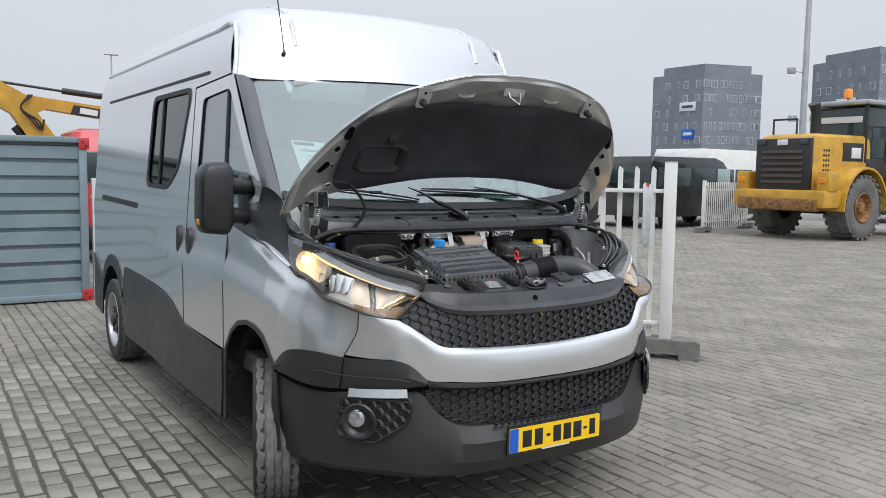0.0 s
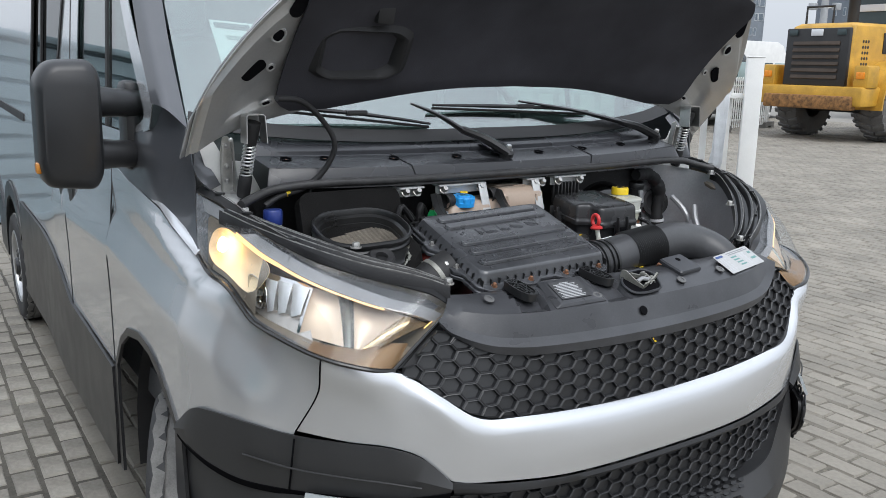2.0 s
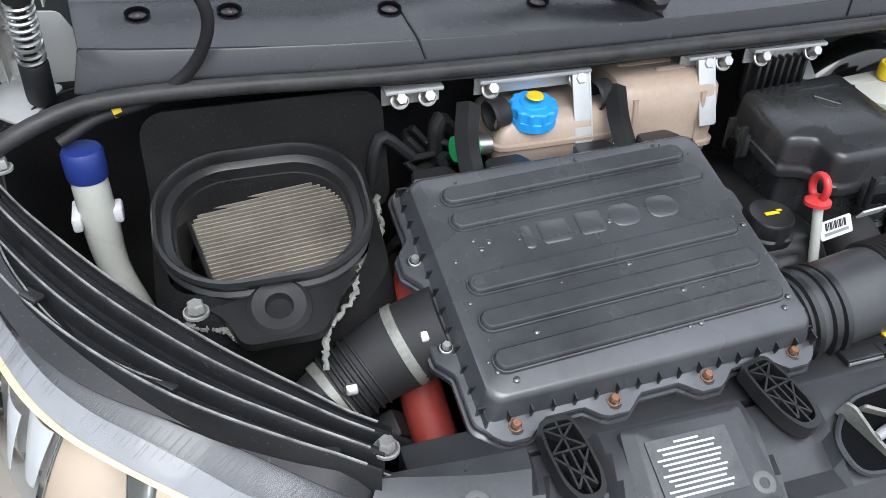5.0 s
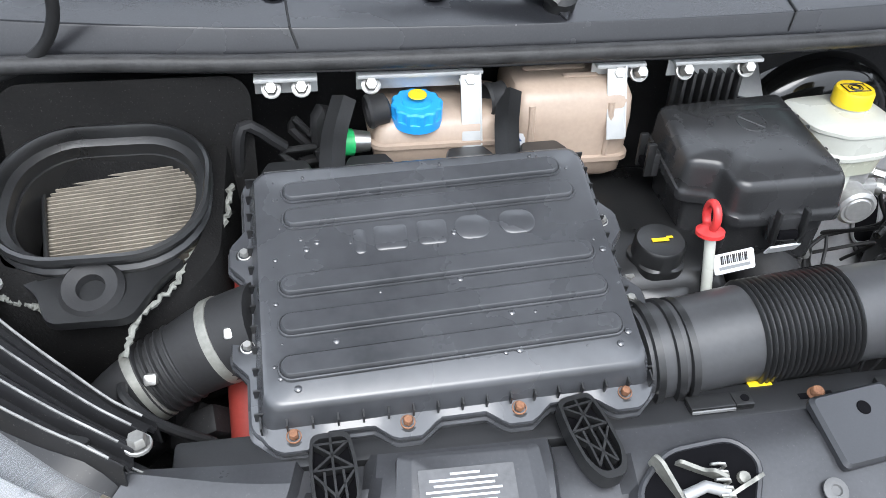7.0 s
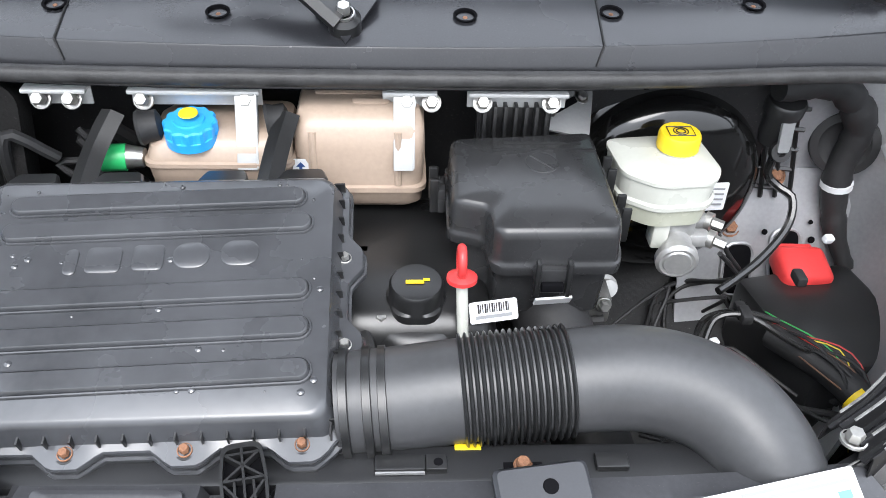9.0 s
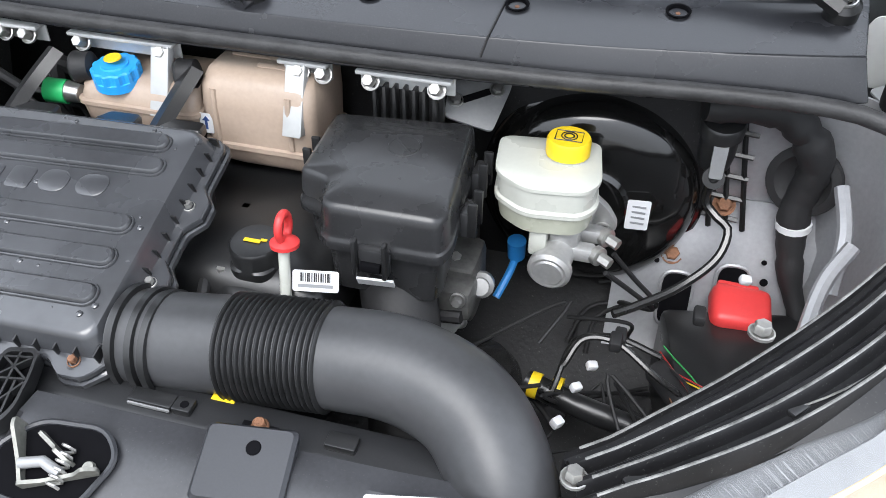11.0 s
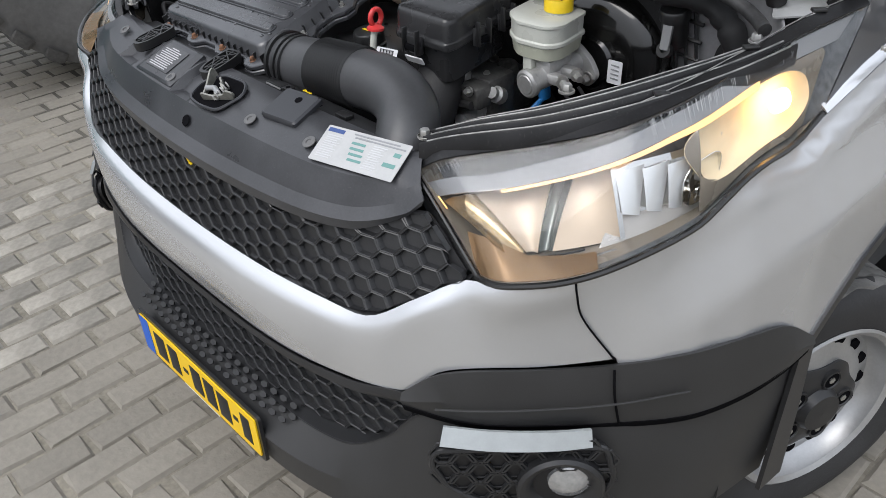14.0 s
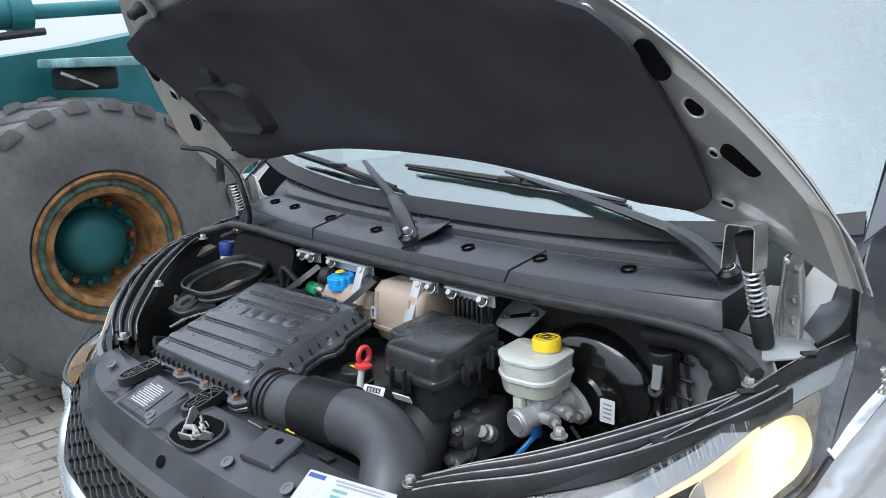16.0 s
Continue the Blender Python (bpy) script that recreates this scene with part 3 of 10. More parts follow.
def honeycomb(top, bot, half, a, h, depth, rim=0.86):
    """Flat-topped cells (half width a, half height h), each with a flat rim and walls that slope back to its floor."""
    bm = bmesh.new()
    z0, z1 = bot(0)[0], max(top(x)[0] for x in (0, 0.3, 0.5, 0.58))
    for iz in range(-1, int((z1 - z0) / h) + 2):
        for ix in range(-int(half / (3 * a)) - 1, int(half / (3 * a)) + 2):
            cx, cz = (ix + 0.5 * (iz % 2)) * 3 * a, z0 + iz * h
            if abs(cx) > half or not bot(cx)[0] - h * 0.6 < cz < top(cx)[0] + h * 0.6:
                continue
            rows = []
            for k, d in ((1.0, 0.0), (rim + 0.05, -0.0012), (rim, 0.0), (rim - 0.05, depth), (0.02, depth)):
                row = []
                for p, q in ((1, 0), (0.5, 1), (-0.5, 1), (-1, 0), (-0.5, -1), (0.5, -1)):
                    x = max(-half, min(half, cx + p * k * a))
                    (zt, yt), (zb, yb) = top(x), bot(x)
                    z = max(zb, min(zt, cz + q * k * h))
                    f_ = (z - zb) / max(1e-4, zt - zb)
                    row.append((x, yb + (yt - yb) * f_ + d, z))
                rows.append(row)
            grid(bm, rows, True)
    bmesh.ops.remove_doubles(bm, verts=bm.verts[:], dist=2e-4)
    return bm


part("honeycomb_grille", honeycomb(grille_top, grille_bot, 0.69, 0.028, 0.0175, 0.009), PLASTIC, van, "black honeycomb radiator grille", smooth=15)
part("lower_honeycomb", honeycomb(low_top, low_bot, 0.605, 0.028, 0.0175, 0.009), PLASTIC, van, smooth=15)
for name, tp, bt, hw in (("grille_backing", grille_top, grille_bot, 0.685), ("lower_grille_backing", low_top, low_bot, 0.61)):
    xs = [hw * (-1 + 2 * i / 40) for i in range(41)]
    part(name, sheet([[(x, tp(x)[1] + 0.0115, tp(x)[0]) for x in xs], [(x, bt(x)[1] + 0.0115, bt(x)[0]) for x in xs]], 41, 2), GRILLB, van)
part("grille_shelf", sheet([sym([(x, y - 0.002, z - 0.001) for x, y, z in LIP_T[:6]]), sym([(x * 0.985, y + 0.035, z + 0.004) for x, y, z in LIP_T[:6]]), sym([(x * 0.95, y + 0.07, z + 0.02) for x, y, z in LIP_T[:6]])], 81, 2, 0.003), PLASTIC, van, "black shelf under the lower grille")
part("grille_sill", sheet([sym([(x, y - 0.001, z - 0.006) for x, y, z in S_TOP[:6]]), sym([(x, y + 0.02, z + 0.004) for x, y, z in S_TOP[:6]])], 61, 2, 0.003), PLASTIC, van)
# studs on the shelf before the lower grille
bm = bmesh.new()
for iy in range(3):
    for ix in range(-9, 10):
        x, y = ix * 0.034 + (iy % 2) * 0.017, 0.028 + iy * 0.016 + 0.1 * (ix * 0.034) ** 2
        z = 0.514 + (y - 0.012) * 0.5
        prism(bm, [(0.012 * a, 0.0055 * b) for a, b in ((1, 0), (0.5, 1), (-0.5, 1), (-1, 0), (-0.5, -1), (0.5, -1))], 0.003, plane_at((x, y, z - 0.0005), (1, 0, 0), (0, 0.89, 0.45)))
tagged(part("shelf_stud", bm, GRILLB, van, smooth=0), kind="stuff")

# number plate: plain bars instead of its characters
bm = bmesh.new()
pm = plane_at((0.0, 0.004, 0.463), (1, 0, 0), (0, 0, 1))
prism(bm, rrect(0.54, 0.13, 0.008), 0.008, pm @ Matrix.Translation((0, -0.002, -0.004)))
holder = part("number_plate", bm, ENGP, van, "number plate in a black holder")
bm = bmesh.new()
prism(bm, rrect(0.52, 0.108, 0.006), 0.003, pm @ Matrix.Translation((0, 0, 0.0045)))
part("plate_face", bm, PLATEM, holder, "yellow plate face")
bm = bmesh.new()
prism(bm, rrect(0.045, 0.106, 0.005), 0.0012, pm @ Matrix.Translation((-0.236, 0, 0.0078)))
part("plate_band", bm, EUBLUE, holder, "blue country band")
for x, w in ((-0.165, 0.05), (-0.10, 0.045), (-0.045, 0.022), (0.005, 0.045), (0.065, 0.045), (0.125, 0.048), (0.172, 0.02), (0.215, 0.035)):
    bm = bmesh.new()
    box(bm, pm @ Vector((x, 0, 0.008)), (w, 0.0015, 0.074 if w > 0.03 else 0.012), 0.0004)
    part("character_bar", bm, INK, holder)
bm = bmesh.new()
box(bm, pm @ Vector((0, -0.058, 0.0052)), (0.16, 0.0014, 0.009))
part("dealer_strip", bm, WHITE, holder)

# sides
ARCH_F = [(1.46, 0.70), (1.37, 0.80), (1.26, 0.862), (1.12, 0.888), (1.0, 0.882), (0.90, 0.85), (0.83, 0.79), (0.775, 0.737)]
WHEEL_F, WHEEL_R = 1.06, 4.55


def arc(cy, cz, r, a0, a1, n=14):
    return [(cy + r * math.cos(radians(a0 + (a1 - a0) * i / n)), cz + r * math.sin(radians(a0 + (a1 - a0) * i / n))) for i in range(n + 1)]


DOORWIN = fillet([(1.13, 1.50), (1.30, 1.445), (2.14, 1.445), (2.12, 2.03), (1.64, 2.06)], 0.05)
CARGOWIN = fillet([(2.36, 2.11), (3.30, 2.11), (3.36, 1.50), (2.80, 1.49), (2.55, 1.62)], 0.09)
for s in (1, -1):
    skin("front_fender", side_panel([(0.285, 1.042), (0.361, 1.064), (0.474, 1.083), (0.536, 1.126), (0.595, 1.145), (0.675, 1.151), (0.738, 1.180), (1.0, 1.262), (1.42, 1.33), (1.50, 1.338), (1.50, 0.665), *ARCH_F, (0.67, 0.785), (0.57, 0.815), (0.46, 0.83), (0.372, 0.815), (0.366, 0.842), (0.33, 0.885), (0.303, 0.935), (0.289, 1.0)], s, 0.0, step=0.02), SILVER, s)
    skin("front_door", side_panel([(1.504, 0.672), (2.276, 0.685), (2.276, 2.10), (1.60, 2.13), (1.504, 2.02), (1.08, 1.54), (1.10, 1.47), (1.46, 1.40), (1.504, 1.34)], s, 0.0, holes=[DOORWIN], step=0.06), SILVER, s, "silver cab door")
    skin("side_wall", side_panel([(2.284, 0.69), (2.55, 0.79), (2.75, 0.82), (4.05, 0.845), *[p for p in arc(WHEEL_R, 0.40, 0.50, 150, 30)], (5.35, 0.86), (5.34, 2.15), (1.642, 2.15), (1.63, 2.14), (2.284, 2.11)], s, 0.0, holes=[CARGOWIN] if s < 0 else [], step=0.08), SILVER, s)
    skin("upper_side_wall", side_panel([(1.642, 2.1505), (5.34, 2.1505), (5.33, 2.42), (1.75, 2.42)], s, 0.0, step=0.05), SILVER, s)
    # black lower cladding and arch trims
    part("side_cladding", side_panel([(1.50, 0.66), (2.28, 0.684), (2.55, 0.784), (2.75, 0.814), (4.05, 0.838), *arc(WHEEL_R, 0.40, 0.492, 150, 180, 5), (4.06, 0.30), (1.52, 0.30), (1.50, 0.45)], s, 0.012, 0.012), PLASTIC, van)
    part("rear_cladding", side_panel([(5.34, 0.85), *arc(WHEEL_R, 0.40, 0.492, 30, 150, 12), *arc(WHEEL_R, 0.37, 0.43, 150, 0, 16), (5.0, 0.33), (5.34, 0.36)], s, 0.012, 0.012), PLASTIC, van)
    inner = [(y * 0.96 + 0.045, 0.37 + (z - 0.37) * 0.95) for y, z in ARCH_F]
    part("arch_trim", side_panel([(1.50, 0.30), (1.50, 0.64), *ARCH_F, (0.745, 0.725), (0.72, 0.34), (0.80, 0.34), (0.80, 0.55), *reversed(inner), (1.46, 0.55), (1.46, 0.30)], s, 0.005, 0.010, step=0.06), PLASTIC, van)
    # charcoal pillar and panel beside the windscreen
    part("pillar_panel", side_panel([(0.742, 1.188), (0.80, 1.245), (0.868, 1.325), (0.88, 1.44), (0.935, 1.482), (1.07, 1.545), (1.10, 1.475), (1.46, 1.405), (1.50, 1.342), (1.42, 1.336), (1.0, 1.272)], s, 0.003, step=0.06, xf=lambda y, z: corner_x(y, z, 0.02 if s > 0 else 0.0)), CHARCOAL, van, "charcoal corner panel between headlight and mirror")
    edge = [(y, float(np.interp(y, [0.742, 1.0, 1.42], [1.188, 1.272, 1.336]))) for y in np.linspace(0.742, 1.10, 14)]
    part("fender_flange", sheet([[(s * (side_x(y, z) + 0.001), y, z - 0.002) for y, z in edge], [(s * (side_x(y, z) * 0.5 + corner_x(y, z) * 0.5), y + 0.001, z + 0.004) for y, z in edge], [(s * (corner_x(y, z) - 0.002), y + 0.002, z + 0.008) for y, z in edge]], 24, 2, 0.003), SILVER, van)
    a = [(0.925, 0.935, 1.484), (0.90, 1.16, 1.70), (0.865, 1.38, 1.915), (0.836, 1.594, 2.107)]
    b = [(0.985, 1.06, 1.545), (0.972, 1.20, 1.69), (0.945, 1.41, 1.915), (0.925, 1.61, 2.128)]
    c = [(0.965, 0.975, 1.53), (0.95, 1.17, 1.71), (0.918, 1.39, 1.93), (0.888, 1.60, 2.128)]
    part("windscreen_pillar", sheet([[(s * x, y, z) for x, y, z in k] for k in (a, c, b)], 14, 4), CHARCOAL, van, "charcoal windscreen pillar")
    # panes
    part("door_window", side_panel(fillet([(1.11, 1.49), (1.30, 1.435), (2.15, 1.435), (2.13, 2.04), (1.63, 2.07)], 0.05), s, -0.012, 0.004), CABGLASS, van)
    bm = side_panel([(1.60, 1.44), (1.63, 1.44), (1.69, 2.06), (1.665, 2.06)], s, -0.004, 0.008)
    part("window_divider", bm, RUBBER, van)
    if s < 0:
        part("cargo_window", side_panel(CARGOWIN, s, -0.008, 0.004), TINTED, van, "dark tinted sliding side window")
        ring = [(2.845 + (y - 2.845) * 0.94, 1.81 + (z - 1.81) * 0.93) for y, z in CARGOWIN]
        big = [(2.845 + (y - 2.845) * 1.025, 1.81 + (z - 1.81) * 1.03) for y, z in CARGOWIN]
        part("window_frame", side_panel(big, s, 0.006, 0.008, holes=[ring]), RUBBER, van)
        part("window_bar", side_panel([(3.02, 1.51), (3.05, 1.51), (3.05, 2.1), (3.02, 2.1)], s, 0.004, 0.01), RUBBER, van)
        part("slide_rail", side_panel(fillet([(3.62, 1.325), (4.95, 1.345), (4.95, 1.385), (3.62, 1.365)], 0.015), s, 0.005, 0.01), RUBBER, van, "sliding door rail")
        for y in (2.19, 2.42):
            bm = bmesh.new()
            lathe(bm, [(0, 0), (0.05, 0), (0.045, 0.02), (0, 0.028)], (s * 1.012, y, 1.17), (s, 0, 0), 20, wob=lambda k, r: 1)
            for v in bm.verts:
                v.co.z = 1.17 + (v.co.z - 1.17) * 2.2
            part("door_handle", bm, PLASTIC, van)
    part("roof_groove", side_panel([(2.02, 2.165), (4.9, 2.165), (4.9, 2.185), (2.02, 2.185)], s, 0.003, 0.004), RUBBER, van)
    # seam between fender and bumper, and door seams: gap shade painted as dark strips
    bm = bmesh.new()
    tube(bm, [(s * (k[-1][0] + 0.001), k[-1][1] - 0.001, k[-1][2]) for k in (S_TOP, S_LIP, S_MID, S_BOT)], 0.0018, 6, 20)
    part("panel_gap", bm, HOLE_SHADE, van)
    for yz in ([(1.498, 0.67), (1.506, 0.67), (1.506, 1.34), (1.498, 1.34)], [(2.276, 0.32), (2.286, 0.32), (2.286, 2.11), (2.276, 2.11)]):
        part("panel_gap", side_panel(yz, s, 0.0015, 0.003), RUBBER, van)

# roof and its steep front
R0 = [(0, 1.42, 2.125), (0.45, 1.47, 2.12), (0.8, 1.57, 2.11), (0.925, 1.63, 2.13)]
R1 = [(0, 1.50, 2.31), (0.45, 1.535, 2.305), (0.78, 1.61, 2.29), (0.90, 1.665, 2.26)]
R2 = [(0, 1.62, 2.50), (0.45, 1.645, 2.49), (0.76, 1.695, 2.465), (0.885, 1.745, 2.42)]
R3 = [(0, 2.05, 2.60), (0.5, 2.05, 2.585), (0.78, 2.05, 2.54), (0.878, 2.05, 2.42)]
R4 = [(0, 5.2, 2.615), (0.5, 5.2, 2.60), (0.78, 5.2, 2.55), (0.878, 5.2, 2.42)]
part("roof", sheet([sym(k) for k in (R0, R1, R2, R3, R4)], 41, 5), SILVER, van, "silver high roof")
part("rear_wall", sheet([[(-0.99, 5.34, 0.4), (-0.99, 5.34, 1.3), (-0.88, 5.34, 2.42), (-0.6, 5.2, 2.59), (0, 5.2, 2.61)], [(0.99, 5.34, 0.4), (0.99, 5.34, 1.3), (0.88, 5.34, 2.42), (0.6, 5.2, 2.59), (0, 5.2, 2.61)]], 12, 2), SILVER, van)
for s in (1, -1):
    bm = bmesh.new()
    tube(bm, [(s * (x - 0.004), y, z) for x, y, z in (R0[3], R1[3], R2[3], R3[3])] + [(s * 0.874, 5.2, 2.42)], 0.016, 8, 40)
    part("roof_edge", bm, SILVER, van)
    bm = bmesh.new()
    tube(bm, [(s * 0.60, 1.565, 2.30), (s * 0.60, 1.668, 2.478), (s * 0.60, 2.05, 2.572), (s * 0.60, 5.1, 2.592)], 0.012, 6, 30)
    part("roof_bead", bm, SILVER, van)
# windscreen
W0 = [(0, 0.86, 1.43), (0.4, 0.88, 1.433), (0.75, 0.925, 1.46), (0.915, 0.965, 1.49)]
W1 = [(0, 1.14, 1.79), (0.4, 1.165, 1.79), (0.72, 1.22, 1.79), (0.868, 1.30, 1.80)]
W2 = [(0, 1.415, 2.115), (0.45, 1.465, 2.11), (0.8, 1.565, 2.10), (0.838, 1.60, 2.105)]
wscreen = part("windscreen", sheet([sym(k) for k in (W0, W1, W2)], 41, 6, 0.005), CABGLASS, van, "greenish windscreen glass")
wscreen.visible_shadow = False
part("windscreen_band", sheet([sym([(x, y - 0.004, z + 0.002) for x, y, z in W0]), sym([(x * 0.99, y + 0.026, z + 0.036) for x, y, z in W0])], 31, 2, 0.002), RUBBER, van, "black ceramic band under the windscreen")
# cabin
bm = bmesh.new()
box(bm, (0, 1.38, 1.24), (1.78, 0.66, 0.36), 0.08)
part("dashboard", bm, CABIN, van, "dark dashboard")
bm = bmesh.new()
box(bm, (0, 2.5, 0.62), (1.9, 2.6, 0.1), 0)
box(bm, (0, 2.7, 1.40), (1.74, 0.06, 1.5), 0)
part("cab_floor", bm, CABIN, van)
for x in (-0.55, 0.5):
    bm = bmesh.new()
    box(bm, (x, 2.05, 1.0), (0.55, 0.55, 0.2), 0.06)
    box(bm, (x, 2.36, 1.38), (0.52, 0.18, 0.75), 0.07)
    box(bm, (x, 2.40, 1.88), (0.28, 0.13, 0.22), 0.05)
    part("cab_seat", bm, SEATM, van)
bm = bmesh.new()
tube(bm, [(0.5 + 0.19 * math.cos(a), 1.62 + 0.10 * math.sin(a), 1.46 + 0.16 * math.sin(a)) for a in (2 * math.pi * i / 24 for i in range(25))], 0.016, 8)
part("steering_wheel", bm, CABIN, van)
for s in (1, -1):
    bm = bmesh.new()
    box(bm, (s * 0.42, 1.52, 2.06), (0.44, 0.03, 0.13), 0.012, Euler((radians(35), 0, 0)).to_matrix().to_4x4())
    part("sun_visor", bm, WHITE, van)
sheetp = thing("paper_sheet", "white printed paper sheet behind the windscreen", "paper", at=(0, 0, 0))
bm = bmesh.new()
pm = plane_at((-0.645, 1.185, 1.655), (0.985, 0.10, -0.06), (0.02, 0.62, 0.78))
prism(bm, [(-0.105, -0.15), (0.105, -0.15), (0.105, 0.15), (-0.105, 0.15)], 0.001, pm)
part("sheet", bm, PAPER, sheetp)
bm = bmesh.new()
prism(bm, rrect(0.12, 0.022, 0.008), 0.001, pm @ Matrix.Translation((-0.035, 0.13, 0.0015)))
part("header_bar", bm, INK, sheetp)
for k, (w, y) in enumerate(((0.11, 0.09), (0.06, 0.05), (0.07, 0.02), (0.05, -0.02))):
    bm = bmesh.new()
    prism(bm, [(-w / 2, -0.004 - 0.008 * (k == 0)), (w / 2, -0.004 - 0.008 * (k == 0)), (w / 2, 0.004), (-w / 2, 0.004)], 0.001, pm @ Matrix.Translation((-0.01, y, 0.0015)))
    part("text_bar", bm, INKG, sheetp)
# aerial
bm = bmesh.new()
tube(bm, [(-0.67, 1.585, 2.235), (-0.67, 1.555, 2.262)], [0.018, 0.01], 10)
tube(bm, [(-0.67, 1.555, 2.262), (-0.70, 1.66, 2.80)], 0.0035, 6)
part("roof_aerial", bm, ENGP, van)

# cowl below the windscreen
K0 = [(0, 0.712, 1.325), (0.4, 0.72, 1.326), (0.7, 0.745, 1.335), (0.86, 0.78, 1.35)]
K1 = [(0, 0.722, 1.352), (0.4, 0.731, 1.354), (0.7, 0.759, 1.364), (0.86, 0.795, 1.374)]
K2 = [(0, 0.728, 1.376), (0.4, 0.738, 1.379), (0.7, 0.768, 1.387), (0.88, 0.81, 1.393)]
K3 = [(0, 0.835, 1.398), (0.4, 0.850, 1.400), (0.72, 0.882, 1.407), (0.90, 0.905, 1.415)]
K3b = [(0, 0.843, 1.412), (0.4, 0.858, 1.414), (0.72, 0.890, 1.420), (0.90, 0.915, 1.426)]
K4 = [(0, 0.872, 1.434), (0.4, 0.890, 1.437), (0.75, 0.932, 1.453), (0.92, 0.965, 1.485)]
bm = bmesh.new()
grid(bm, [crv(sym(k), 61) for k in (K0, K1, K2, K3, K3b, K4)])
for q in (1, -1):
    bmesh.ops.bisect_plane(bm, geom=bm.verts[:] + bm.edges[:] + bm.faces[:], plane_co=(q * 0.772, 0.80, 1.37), plane_no=(q * 1, -0.15, 0.35), dist=1e-5, clear_outer=True)
thicken(bm, 0.004)
bmesh.ops.bevel(bm, geom=[e for e in bm.edges if len(e.link_faces) == 2 and e.calc_face_angle(0) > 0.35], offset=0.0025, segments=2, affect="EDGES", profile=0.5)
cowl = part("cowl_panel", bm, COWLD, van, "dark grey plastic cowl under the windscreen", smooth=28)
for xa in (-0.34, 0.36):
    bm = bmesh.new()
    tube(bm, [crv(sym(k), 61)[int(30 + xa * 33)] + Vector((0, -0.0012, 0.0012)) for k in (K1, K2, K3)], 0.0016, 5)
    part("cowl_joint", bm, RUBBER, cowl)
# folded wedge under the middle wiper spindle
bm = bmesh.new()
wv = [bm.verts.new(p) for p in ((-0.045, 0.800, 1.412), (0.04, 0.802, 1.412), (0.0, 0.730, 1.379), (-0.002, 0.80, 1.418), (-0.045, 0.85, 1.427), (0.04, 0.85, 1.427))]
for q in ((0, 2, 3), (2, 1, 3), (0, 3, 4), (1, 5, 3), (3, 5, 4)):
    bm.faces.new([wv[k] for k in q])
thicken(bm, 0.004)
part("spindle_wedge", bm, COWLD, cowl, smooth=10)
for x in (-0.69, -0.578, -0.373, -0.165, 0.152, 0.346, 0.545):
    bm = bmesh.new()
    y = 0.790 + 0.13 * x * x - 0.12 * max(0, -0.6 - x)
    zh = float(np.interp(y, [p.y for p in (crv(sym(k), 61)[int(30 + x * 33)] for k in (K2, K3))], [p.z for p in (crv(sym(k), 61)[int(30 + x * 33)] for k in (K2, K3))])) + 0.0012
    lathe(bm, [(0.015, 0.0015), (0.016, 0.003), (0.0125, 0.003), (0.011, -0.004), (0, -0.004)], (x, y, zh), (0, -0.20, 0.98), 18)
    part("cowl_hole", bm, HOLE_SHADE, cowl)
    bm = bmesh.new()
    lathe(bm, [(0.0035, 0.0), (0.003, 0.002), (0, 0.002)], (x, y, zh - 0.0025), (0, -0.20, 0.98), 10)
    part("cowl_screw", bm, RUST, cowl)
bm = bmesh.new()
seal = sym([(0, 0.706, 1.344), (0.4, 0.71, 1.345), (0.62, 0.722, 1.348), (0.76, 0.732, 1.34), (0.83, 0.72, 1.322), (0.872, 0.69, 1.312)])
tube(bm, seal, 0.0115, 10, 60)
part("bay_seal", bm, DUSTY, van, "dusty black rubber bay seal")


